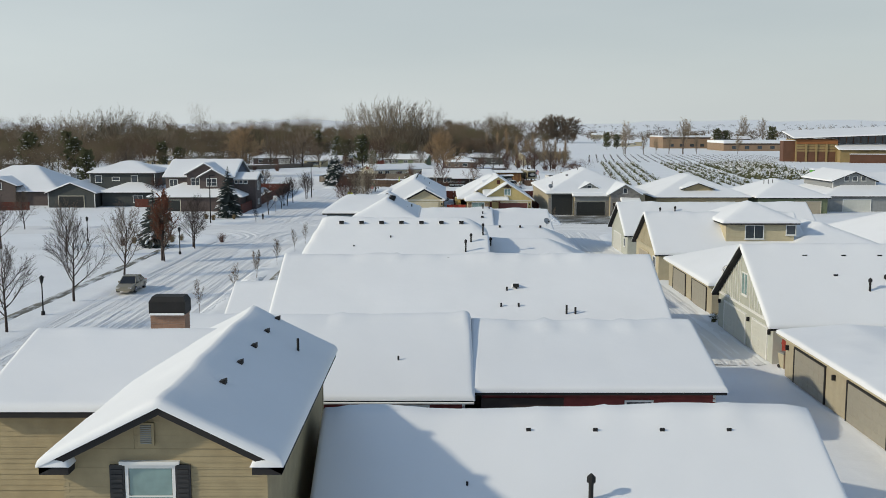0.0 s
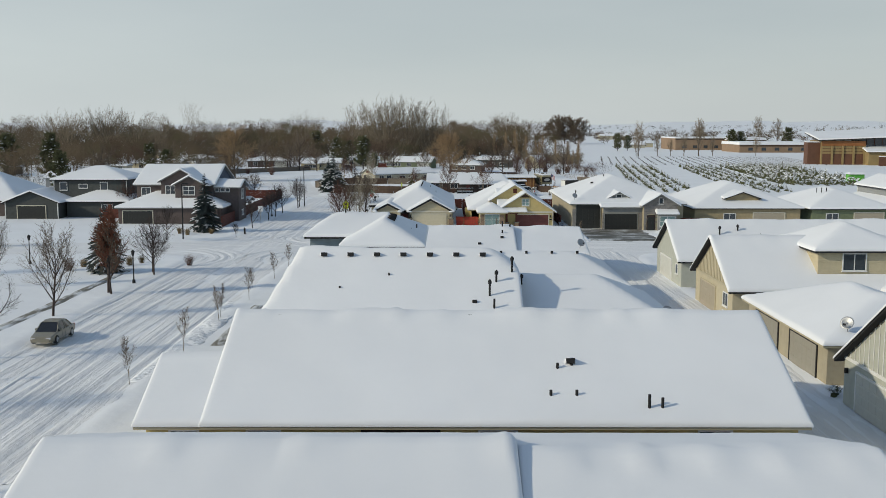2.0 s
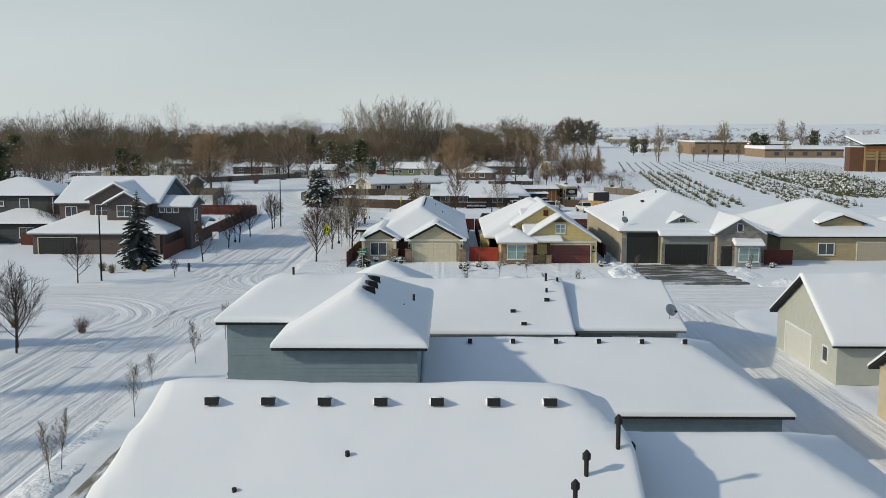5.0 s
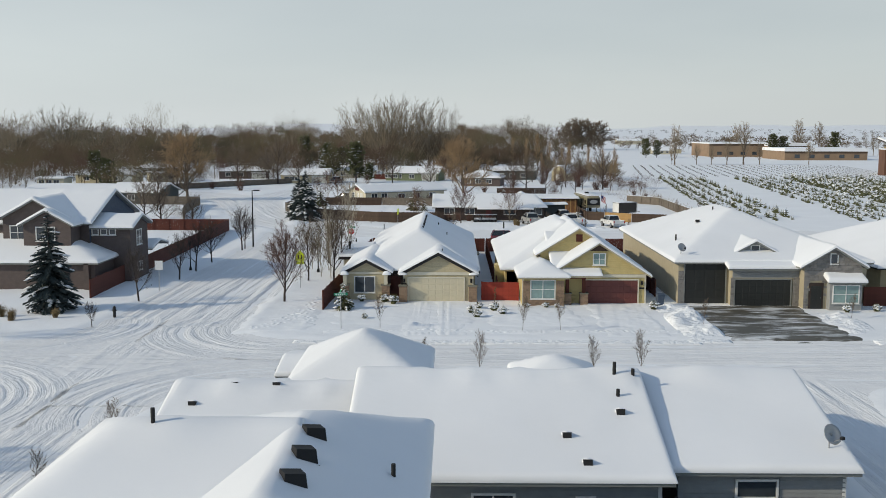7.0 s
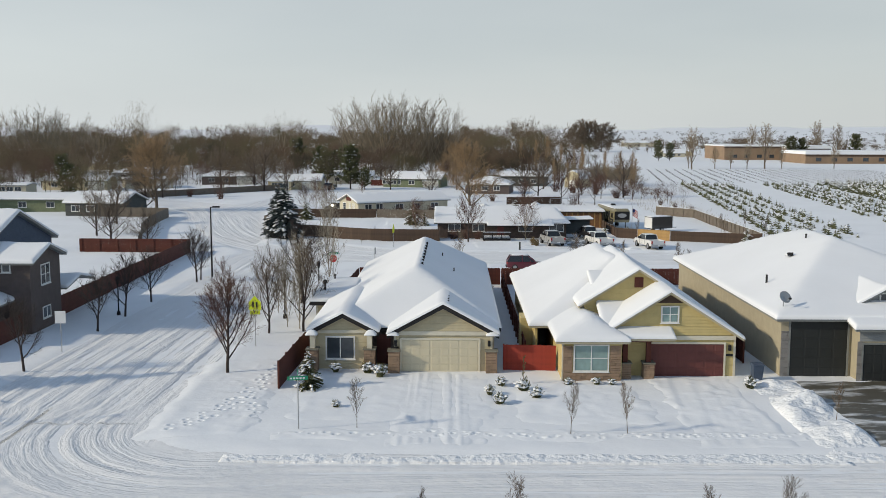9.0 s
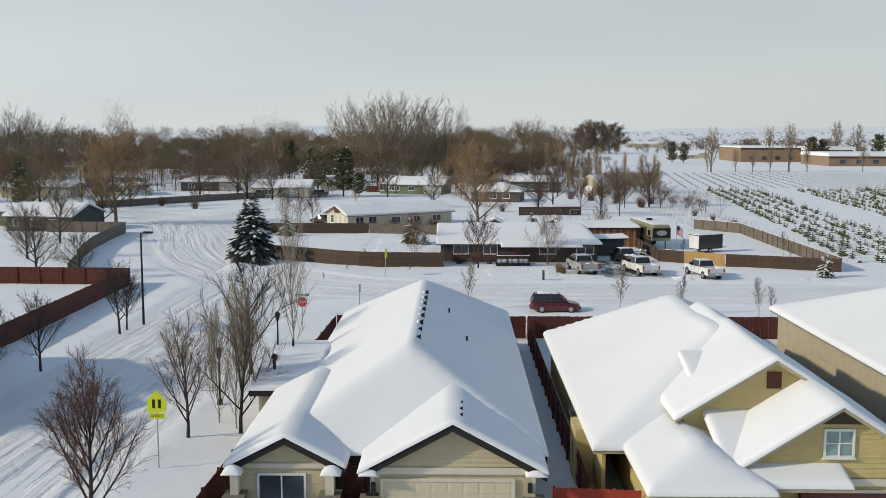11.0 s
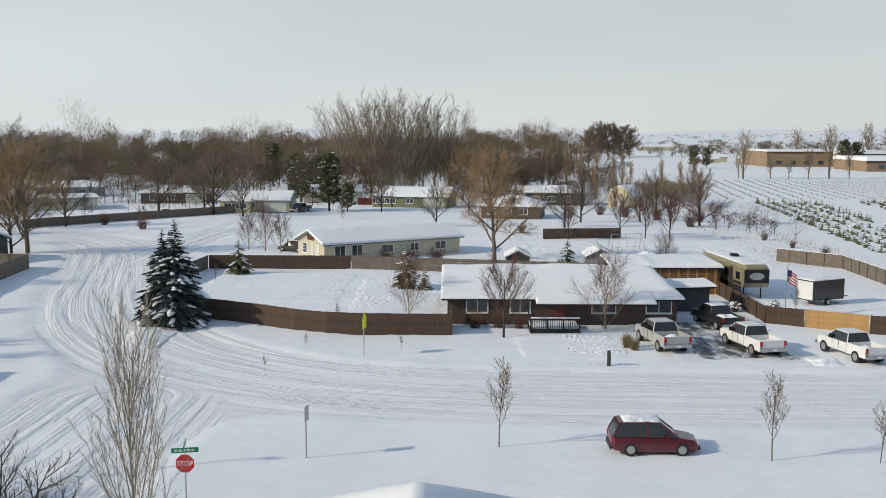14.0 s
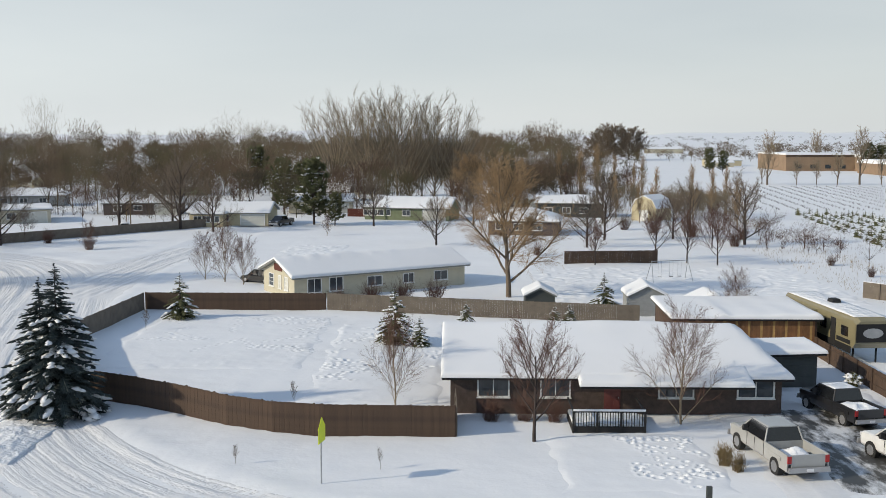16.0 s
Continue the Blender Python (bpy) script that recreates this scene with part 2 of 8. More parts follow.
WOODS = mat("woods_twigs", (0.12, 0.088, 0.056), 0.95, 0.5, 0.02, 1.0, 0.0, tint=(0.075, 0.054, 0.036))
WOODS_OLIVE = mat("olive_brown_twigs", (0.10, 0.085, 0.045), 0.95, 0.5, 0.02, 1.0, 0.0, tint=(0.06, 0.052, 0.03))
WOODS_RED = mat("russet_twigs", (0.095, 0.055, 0.04), 0.95, 0.5, 0.02, 1.0, 0.0, tint=(0.06, 0.036, 0.028))
WOODS_PALE = mat("pale_grey_twigs", (0.20, 0.165, 0.12), 0.95, 0.4, 0.02, 1.0, 0.0)
NEEDLE = mat("blue_spruce_needles", (0.045, 0.062, 0.06), 0.85, 0.4, 3.0, 30.0, 0.3)
NEEDLE_G = mat("green_needles", (0.10, 0.105, 0.045), 0.85, 0.4, 3.0, 30.0, 0.3)
DRY = mat("dry_grass", (0.22, 0.16, 0.08), 0.9, 0.4, 6.0, 40.0, 0.3)
LEAF_DRY = mat("dry_red_leaves", (0.16, 0.055, 0.03), 0.9, 0.4, 6.0, 40.0, 0.3)
ASPHALT = mat("wet_asphalt", (0.06, 0.06, 0.055), 0.45, 0.4, 0.7, 30.0, 0.2)
CONCRETE = mat("bare_concrete", (0.20, 0.19, 0.15), 0.8, 0.35, 1.0, 20.0, 0.2)
SIGN_YEL = mat("fluorescent_yellow_green", (0.62, 0.70, 0.02), 0.5, 0.05)
SIGN_RED = mat("stop_red", (0.45, 0.03, 0.03), 0.5, 0.1)
SIGN_GRN = mat("street_sign_green", (0.01, 0.28, 0.14), 0.5, 0.1)
SIGN_WHT = mat("white_sheeting", (0.75, 0.75, 0.75), 0.5, 0.05)


def patchy(name, dark, lite, scale, stretch, edge=0.52, rough=0.5):
    """Wet bare ground showing through streaks of leftover snow."""
    m = bpy.data.materials.new(name)
    m.use_nodes = True
    n, l = m.node_tree.nodes, m.node_tree.links
    b = n["Principled BSDF"]
    tc = n.new("ShaderNodeTexCoord")
    mp = n.new("ShaderNodeMapping")
    mp.inputs["Scale"].default_value = stretch
    a = n.new("ShaderNodeTexNoise")
    a.inputs["Scale"].default_value, a.inputs["Detail"].default_value, a.inputs["Roughness"].default_value = scale, 6.0, 0.65
    r = n.new("ShaderNodeMapRange")
    r.inputs["From Min"].default_value, r.inputs["From Max"].default_value = edge - 0.05, edge + 0.1
    mix = n.new("ShaderNodeMix")
    mix.data_type = "RGBA"
    mix.inputs[6].default_value, mix.inputs[7].default_value = (*dark, 1), (*lite, 1)
    bp = n.new("ShaderNodeBump")
    bp.inputs["Strength"].default_value, bp.inputs["Distance"].default_value = 0.8, 0.03
    l.new(tc.outputs["Object"], mp.inputs["Vector"])
    l.new(mp.outputs["Vector"], a.inputs["Vector"])
    l.new(a.outputs["Fac"], r.inputs["Value"])
    l.new(r.outputs["Result"], mix.inputs[0])
    l.new(r.outputs["Result"], bp.inputs["Height"])
    l.new(mix.outputs[2], b.inputs["Base Color"])
    l.new(bp.outputs["Normal"], b.inputs["Normal"])
    b.inputs["Roughness"].default_value = rough
    return m


WET_DRIVE = patchy("wet_drive", (0.085, 0.078, 0.06), (0.62, 0.64, 0.66), 0.5, (0.5, 1.6, 1.0), 0.53)
WET_ASPHALT = patchy("wet_asphalt_strip", (0.05, 0.05, 0.048), (0.65, 0.67, 0.7), 0.7, (1.4, 0.6, 1.0), 0.5)
PATH_BARE = patchy("half_cleared_path", (0.16, 0.15, 0.125), (0.68, 0.70, 0.73), 0.9, (1.5, 0.35, 1.0), 0.5, 0.8)

# ---- building tools ----
class Shape:
    """Vertices and faces gathered for one mesh."""

    def __init__(self):
        self.v, self.f = [], []

    def add(self, verts, faces):
        k = len(self.v)
        self.v.extend(verts)
        self.f.extend(tuple(i + k for i in f) for f in faces)
        return self

    def box(self, x0, x1, y0, y1, z0, z1, m=None, taper=0.0):
        c = taper
        vs = [(x0, y0, z0), (x1, y0, z0), (x1, y1, z0), (x0, y1, z0),
              (x0 + c, y0 + c, z1), (x1 - c, y0 + c, z1), (x1 - c, y1 - c, z1), (x0 + c, y1 - c, z1)]
        if m is not None:
            vs = [tuple(m @ Vector(p)) for p in vs]
        return self.add(vs, [(0, 3, 2, 1), (4, 5, 6, 7), (0, 1, 5, 4), (1, 2, 6, 5), (2, 3, 7, 6), (3, 0, 4, 7)])

    def tube(self, p, q, r0, r1, n=6, cap=True):
        p, q = Vector(p), Vector(q)
        d = q - p
        if d.length < 1e-6:
            return self
        u = d.orthogonal().normalized()
        w = d.normalized().cross(u)
        ring = [(math.cos(2 * math.pi * i / n), math.sin(2 * math.pi * i / n)) for i in range(n)]
        vs = [tuple(p + (u * a + w * b) * r0) for a, b in ring] + [tuple(q + (u * a + w * b) * r1) for a, b in ring]
        fs = [(i, (i + 1) % n, n + (i + 1) % n, n + i) for i in range(n)]
        if cap:
            fs += [tuple(range(n - 1, -1, -1)), tuple(range(n, 2 * n))]
        return self.add(vs, fs)

    def prism(self, outline, y0, y1):
        """An outline of (x, z) pushed from y0 to y1."""
        n = len(outline)
        vs = [(x, y0, z) for x, z in outline] + [(x, y1, z) for x, z in outline]
        fs = [(i, (i + 1) % n, n + (i + 1) % n, n + i) for i in range(n)]
        return self.add(vs, [*fs, tuple(range(n - 1, -1, -1)), tuple(range(n, 2 * n))])

    def mesh(self, name, material, smooth=False, fix=True):
        me = bpy.data.meshes.new(name)
        me.from_pydata(self.v, [], self.f)
        if fix and len(self.f) < 4000:
            bm = bmesh.new()
            bm.from_mesh(me)
            bmesh.ops.recalc_face_normals(bm, faces=bm.faces)
            bm.to_mesh(me)
            bm.free()
        for m in material if isinstance(material, (list, tuple)) else [material]:
            me.materials.append(m)
        if smooth:
            me.polygons.foreach_set("use_smooth", [True] * len(me.polygons))
        me.update()
        return me


def part(name, shape, material, parent, label="", m=None, smooth=False):
    """Links a shape (or a finished mesh) as one mesh object under a thing or a part."""
    ob = new(name, shape.mesh(name, material, smooth) if isinstance(shape, Shape) else shape)
    ob.parent = parent
    if m is not None:
        ob.matrix_basis = m
    return tagged(ob, label)


def thing(name, label, category, x=0, y=0, z=0, rz=0, group="", kind=""):
    ob = new(name)
    ob.empty_display_size = 0.2
    ob.matrix_basis = pose(x, y, z, 0, 0, rz)
    return tagged(ob, label, category, group, kind)


def single(name, shape, material, label, category, m=None, group="", kind="", smooth=False):
    ob = new(name, shape.mesh(name, material, smooth))
    if m is not None:
        ob.matrix_basis = m
    return tagged(ob, label, category, group, kind)


def lattice(xs, zs, mask, y0, y1):
    """One connected solid from the cells of a grid in x and z that are filled."""
    s = Shape()
    nx, nz = len(xs), len(zs)
    s.v = [(x, y, z) for y in (y0, y1) for x in xs for z in zs]

    def at(i, j):
        return 0 <= i < nx - 1 and 0 <= j < nz - 1 and mask(i, j)
    n = nx * nz
    for i in range(nx - 1):
        for j in range(nz - 1):
            if not at(i, j):
                continue
            a, b, c, d = i * nz + j, (i + 1) * nz + j, (i + 1) * nz + j + 1, i * nz + j + 1
            s.f.append((a, b, c, d))
            s.f.append((d + n, c + n, b + n, a + n))
            for (p, q), (u, w) in (((a, b), (i, j - 1)), ((b, c), (i + 1, j)), ((c, d), (i, j + 1)), ((d, a), (i - 1, j))):
                if not at(u, w):
                    s.f.append((q, p, p + n, q + n))
    used = sorted({k for f in s.f for k in f})
    re_i = {k: m for m, k in enumerate(used)}
    s.v = [s.v[k] for k in used]
    s.f = [tuple(re_i[k] for k in f) for f in s.f]
    return s


FACE = {"S": 0, "E": 90, "N": 180, "W": 270}


def value_noise(x, y, seed=0):
    """Smooth noise of about -1 to 1 on arrays, one cell a unit."""
    xi, yi = np.floor(x).astype(np.int64), np.floor(y).astype(np.int64)
    fx, fy = x - xi, y - yi
    fx, fy = fx * fx * (3 - 2 * fx), fy * fy * (3 - 2 * fy)

    def h(i, j):
        k = (i * 374761393 + j * 668265263 + seed * 982451653) & 0xFFFFFFFF
        k = ((k ^ (k >> 13)) * 1274126177) & 0xFFFFFFFF
        return ((k ^ (k >> 16)) & 0xFFFF) / 32767.5 - 1
    a = h(xi, yi) * (1 - fx) + h(xi + 1, yi) * fx
    b = h(xi, yi + 1) * (1 - fx) + h(xi + 1, yi + 1) * fx
    return a * (1 - fy) + b * fy


def grid_faces(nx, ny, k=0):
    i, j = np.meshgrid(np.arange(nx - 1), np.arange(ny - 1), indexing="ij")
    a = (i * ny + j + k).ravel()
    return np.stack([a, a + ny, a + ny + 1, a + 1], 1)


def slab(name, xs, ys, top, bottom, material, parent, smooth, label="", kind="", under=True):
    """A closed slab over the grid xs by ys between two height fields."""
    nx, ny = len(xs), len(ys)
    X, Y = np.meshgrid(xs, ys, indexing="ij")
    n = nx * ny
    v = np.concatenate([np.stack([X, Y, top], -1).reshape(-1, 3), np.stack([X, Y, bottom], -1).reshape(-1, 3)])
    f = [grid_faces(nx, ny)] + ([grid_faces(nx, ny, n)[:, ::-1]] if under else [])
    idx = np.arange(n).reshape(nx, ny)
    for e in (idx[:, 0], idx[-1, :], idx[::-1, -1], idx[0, ::-1]):
        f.append(np.stack([e[:-1], e[:-1] + n, e[1:] + n, e[1:]], 1))
    f = np.concatenate(f)
    used, inv = np.unique(f, return_inverse=True)
    v, f = v[used], inv.reshape(f.shape)
    me = bpy.data.meshes.new(name)
    me.from_pydata(v.tolist(), [], f.tolist())
    me.materials.append(material)
    if smooth:
        flags = np.zeros(len(f), bool)
        flags[:] = True
        me.polygons.foreach_set("use_smooth", flags)
    me.update()
    ob = new(name, me)
    ob.parent = parent
    return tagged(ob, label, kind=kind)


def roof_height(x, y, r, soft=0.0):
    """Height of a roof r = (x0, x1, y0, y1, eave, (W, E, S, N)); a side with no slope is a gable."""
    x0, x1, y0, y1, z, slopes = r
    planes = [(s[1] + s[0] * d) if isinstance(s, tuple) else s * d for s, d in zip(slopes, (x - x0, x1 - x, y - y0, y1 - y)) if s is not None]
    if soft:
        s = -soft * np.log(sum(np.exp(-p / soft) for p in planes))
    else:
        s = np.minimum.reduce(planes)
    return z + s


def lines(a, b, step, extra=()):
    n = max(2, int(math.ceil((b - a) / step)) + 1)
    v = np.concatenate([np.linspace(a, b, n), [e for e in extra if a < e < b]])
    v = np.unique(np.round(v, 4))
    return v


SNOW_SEED = [0]


def roof(parent, x0, x1, y0, y1, z, slopes, fascia=None, snow=0.2, thick=0.2, step=0.5, drift=1.0):
    """A roof block: deck with fascia, and the snow that lies on it."""
    fascia = fascia or FASCIA
    r = (x0, x1, y0, y1, z, slopes)
    SNOW_SEED[0] += 1
    sd = SNOW_SEED[0]
    xm, ym = (x0 + x1) / 2, (y0 + y1) / 2
    xs, ys = lines(x0, x1, 1.0, (xm,)), lines(y0, y1, 1.0, (ym,))
    X, Y = np.meshgrid(xs, ys, indexing="ij")
    H = roof_height(X, Y, r)
    slab("roof", xs, ys, H, H - thick, fascia, parent, False)
    e = 0.06
    edge = [0, 0.04, 0.1, 0.2, 0.35]
    xs = lines(x0 - e, x1 + e, step, [x0 - e + d for d in edge] + [x1 + e - d for d in edge] + [xm])
    ys = lines(y0 - e, y1 + e, step, [y0 - e + d for d in edge] + [y1 + e - d for d in edge] + [ym])
    X, Y = np.meshgrid(xs, ys, indexing="ij")
    d = np.minimum(np.minimum(X - x0 + e, x1 + e - X), np.minimum(Y - y0 + e, y1 + e - Y))
    H0 = roof_height(np.clip(X, x0, x1), np.clip(Y, y0, y1), r)
    Hs = np.minimum(H0, roof_height(np.clip(X, x0, x1), np.clip(Y, y0, y1), r, 0.045) + 0.012)
    q = np.clip(d / 0.2, 0, 1)
    t = snow * np.sqrt(np.clip(1 - (1 - q) ** 2, 0, 1))
    t = t * (1 + 0.10 * drift * value_noise(X * 0.35, Y * 0.35, sd)) + 0.012 * drift * value_noise(X * 1.3, Y * 1.3, sd + 50) * q
    crest = np.exp(-((Hs.max() - Hs) / 0.35) ** 2)
    t = t + crest * q * drift * (0.04 * value_noise(X * 0.8, Y * 0.5, sd + 90) - 0.05 + 0.2 * np.clip(value_noise(X * 0.42, Y * 0.42, sd + 91), 0, 1) ** 1.5)
    if slopes[0] is None and slopes[1] is None and x1 - x0 > 9:
        # snow humps over the vents under the ridge
        cell = np.floor(X / 2.3)
        ridge = np.abs(roof_height(X, Y, r) - z - float(np.max(H0 - z)) + 0.22)
        t = t + 0.17 * np.exp(-((X - (cell + 0.5) * 2.3) / 0.3) ** 2 - (ridge / 0.17) ** 2) * (0.75 + 0.5 * value_noise(cell, cell * 0, sd)) * drift
    slab("snow", xs, ys, Hs + t + 0.01, H0 - 0.05, SNOW_ROOF, parent, True, "smooth fresh snow", under=False)
    return r


def wall(parent, r, side, material, over=0.45, base=0.0, x=(None, None), label="", thick=0.16, name="wall"):
    """One outer wall under roof r, set in from the eaves by over, its head following the roof."""
    x0, x1, y0, y1, z, slopes = r
    a0, a1, b0, b1 = x0 + over, x1 - over, y0 + over, y1 - over
    lo, hi = (a0, a1) if side in "SN" else (b0 + thick + 0.003, b1 - thick - 0.003)
    lo, hi = (x[0] if x[0] is not None else lo), (x[1] if x[1] is not None else hi)
    us = lines(lo, hi, 3.0, ((lo + hi) / 2, (x0 + x1) / 2 if side in "SN" else (y0 + y1) / 2))
    s = Shape()
    n = len(us)
    for u, inner in [(u, k) for k in (0, 1) for u in us]:
        if side in "SN":
            yy = (b0 + thick * inner) if side == "S" else (b1 - thick * inner)
            px, py = u, yy
        else:
            px = (a0 + thick * inner) if side == "W" else (a1 - thick * inner)
            py = u
        h = float(roof_height(np.array(px), np.array(py), r)) - 0.1
        s.v.append((px, py, base))
        s.v.append((px, py, h))
    for i in range(n - 1):
        for k in (0, 1):
            o = 2 * (i + k * n)
            s.f.append((o, o + 2, o + 3, o + 1))
        s.f.append((2 * i + 1, 2 * i + 3, 2 * (i + n) + 3, 2 * (i + n) + 1))
        s.f.append((2 * i, 2 * i + 2, 2 * (i + n) + 2, 2 * (i + n)))
    s.f.append((0, 1, 2 * n + 1, 2 * n))
    s.f.append((2 * n - 2, 2 * n - 1, 4 * n - 1, 4 * n - 2))
    return part(name, s, material, parent, label)


def walls(parent, r, material, sides="SENW", over=0.45, base=0.0, trim=None):
    for side in sides:
        wall(parent, r, side, material, over, base)
    if trim:
        x0, x1, y0, y1 = r[0] + over, r[1] - over, r[2] + over, r[3] - over
        for ns in "SN":
            for ew in "WE":
                if ns in sides and ew in sides:
                    x, y = (x0 if ew == "W" else x1), (y0 if ns == "S" else y1)
                    h = min(float(roof_height(np.array(x), np.array(y), r)), 99) - 0.14
                    s = Shape().box(x - 0.025, x + 0.025, y - 0.025, y + 0.025, base, h)
                    dx, dy = (0.12 if ew == "W" else -0.12), (0.12 if ns == "S" else -0.12)
                    s.box(min(x, x + dx), max(x, x + dx), y - 0.022, y + 0.022, base, h)
                    s.box(x - 0.022, x + 0.022, min(y, y + dy), max(y, y + dy), base, h)
                    part("corner_board", s, trim, parent)


def on_wall(x, y, z, side):
    """The pose of a fitting on a wall: local x runs along it, local -y points out."""
    return pose(x, y, z, 0, 0, FACE[side])


def window(parent, x, y, z, w, h, side, frame=None, pane=None, cols=2, rows=1, sill=True):
    """A framed window, centred at x, y, z on the face of a wall."""
    frame, pane = frame or TRIM_W, pane or GLASS
    m = on_wall(x, y, z, side)
    b, d = 0.09, 0.05
    xs, zs = [-w / 2 - b, -w / 2], [-h / 2 - b, -h / 2]
    for i in range(1, cols):
        xs += [-w / 2 + w * i / cols - 0.03, -w / 2 + w * i / cols + 0.03]
    for j in range(1, rows):
        zs += [-h / 2 + h * j / rows - 0.02, -h / 2 + h * j / rows + 0.02]
    xs, zs = xs + [w / 2, w / 2 + b], zs + [h / 2, h / 2 + b]
    s = lattice(xs, zs, lambda i, j: i % 2 == 0 or j % 2 == 0, -d, 0.02)
    win = part("window", s, frame, parent, "", m)
    for i in range(cols):
        c0, c1 = -w / 2 + w * i / cols + 0.02, -w / 2 + w * (i + 1) / cols - 0.02
        part("pane", Shape().box(c0, c1, -0.012, 0.01, -h / 2 + 0.004, h / 2 - 0.004), pane, win)
    if sill:
        part("sill", Shape().box(-w / 2 - b - 0.05, w / 2 + b + 0.05, -0.10, 0.0, -h / 2 - b - 0.05, -h / 2 - b - 0.003), frame, win)
    return win


def garage_door(parent, x, y, w, h, side, material, trim, rows=4, cols=6, z=0.0):
    """A sectional door with raised panels, in its casing."""
    m = on_wall(x, y, z, side)
    us, vs = [-w / 2], [0.0]
    for i in range(cols):
        c0, c1 = -w / 2 + w * i / cols, -w / 2 + w * (i + 1) / cols
        us += [c0 + 0.06, c0 + 0.075, c1 - 0.075, c1 - 0.06]
    for j in range(rows):
        c0, c1 = h * j / rows, h * (j + 1) / rows
        vs += [c0 + 0.05, c0 + 0.065, c1 - 0.065, c1 - 0.05]
    us, vs = us + [w / 2], vs + [h]
    s = Shape()
    nu, nv = len(us), len(vs)
    for i, u in enumerate(us):
        for j, v in enumerate(vs):
            up = i % 4 in (2, 3) and j % 4 in (2, 3)
            s.v.append((u, -0.040 if up else -0.03, v))
    for i in range(nu - 1):
        for j in range(nv - 1):
            k = i * nv + j
            s.f.append((k, k + nv, k + nv + 1, k + 1))
    door = part("garage_door", s, material, parent, "", m)
    for j in range(1, rows):
        part("joint", Shape().box(-w / 2, w / 2, -0.036, -0.029, h * j / rows - 0.008, h * j / rows + 0.008), material, door)
    t = 0.12
    case = lattice([-w / 2 - t, -w / 2, w / 2, w / 2 + t], [0, h, h + t], lambda i, j: i != 1 or j == 1, -0.07, 0.02)
    part("door_casing", case, trim, parent, "", m)
    return door


def entry_door(parent, x, y, side, material, w=0.95, h=2.05, z=0.0):
    m = on_wall(x, y, z, side)
    s = Shape().box(-w / 2, w / 2, -0.03, 0.02, 0, h)
    for cz, hh in ((0.5, 0.32), (1.4, 0.45)):
        for cx in (-w / 4, w / 4):
            s.box(cx - w / 6, cx + w / 6, -0.045, -0.029, cz - hh, cz + hh)
    d = part("door", s, material, parent, "", m)
    part("handle", Shape().tube((w * 0.38, -0.03, 1.0), (w * 0.38, -0.1, 1.0), 0.03, 0.03, 6), STEEL, d)
    return d


def boards(parent, r, side, material, z0, z1, over=0.5, step=0.19, gaps=()):
    """Lapped siding boards on a wall that faces south, each cut to the roof's outline; gaps are (x0, x1, z0, z1)."""
    x0, x1, y0 = r[0] + over, r[1] - over, r[2] + over
    z = z0
    while z < z1:
        zt = z + step
        us = np.linspace(x0, x1, 121)
        hs = roof_height(us, np.full(121, y0), r) - 0.12
        ok = us[hs > zt]
        if len(ok) < 2:
            break
        a, b = float(ok[0]), float(ok[-1])
        cuts = [(a, b)]
        for g0, g1, h0, h1 in gaps:
            if zt > h0 and z < h1:
                cuts = [c for lo, hi in cuts for c in ((lo, min(hi, g0)), (max(lo, g1), hi)) if c[1] - c[0] > 0.05]
        for lo, hi in cuts:
            s = Shape().add([(lo, y0 - 0.028, z), (hi, y0 - 0.028, z), (hi, y0 - 0.006, zt + 0.01), (lo, y0 - 0.006, zt + 0.01),
                             (lo, y0, z), (hi, y0, z), (hi, y0, zt + 0.01), (lo, y0, zt + 0.01)],
                            [(0, 1, 2, 3), (0, 4, 5, 1), (1, 5, 6, 2), (3, 2, 6, 7), (0, 3, 7, 4)])
            part("siding_board", s, material, parent)
        z = zt


def stones(parent, x0, x1, z0, z1, y, material, rng, size=(0.30, 0.13), name="stone"):
    """A face of ledge stones, each a block of its own, looking south at y."""
    z = z0
    while z < z1 - 0.03:
        hgt = min(size[1] * rng.uniform(0.7, 1.4), z1 - z)
        x = x0
        while x < x1 - 0.02:
            w = min(size[0] * rng.uniform(0.5, 1.6), x1 - x)
            d = rng.uniform(0.02, 0.07)
            part(name, Shape().box(x + 0.006, x + w - 0.006, y - d, y + 0.01, z + 0.006, z + hgt - 0.006, taper=0.0), material, parent)
            x += w
        z += hgt


def pillar(parent, x, y, w, z1, material, rng, cap=True):
    core = part("stone_pillar", Shape().box(x - w / 2, x + w / 2, y - w / 2, y + w / 2, -0.05, z1), material, parent, "stacked ledge-stone pillar")
    stones(core, x - w / 2, x + w / 2, 0, z1, y - w / 2, material, rng, (0.34, 0.16))
    if cap:
        part("cap", Shape().box(x - w / 2 - 0.06, x + w / 2 + 0.06, y - w / 2 - 0.09, y + w / 2 + 0.06, z1 + 0.002, z1 + 0.08), CONCRETE, core)
    return core


def vent_pipe(x, y, z, h, r=0.06, cap=False):
    s = Shape().tube((x, y, z - 0.3), (x, y, z + h), r, r, 8)
    t = thing("vent_pipe", "black metal vent pipe standing out of roof snow", "vent", group="roof vents")
    part("pipe", s, BLACK, t)
    if cap:
        part("cap", Shape().tube((x, y, z + h - 0.1), (x, y, z + h + 0.08), r * 1.8, r * 1.8, 8).tube((x, y, z + h + 0.08), (x, y, z + h + 0.2), r * 1.8, 0.02, 8), BLACK, t)
    return t


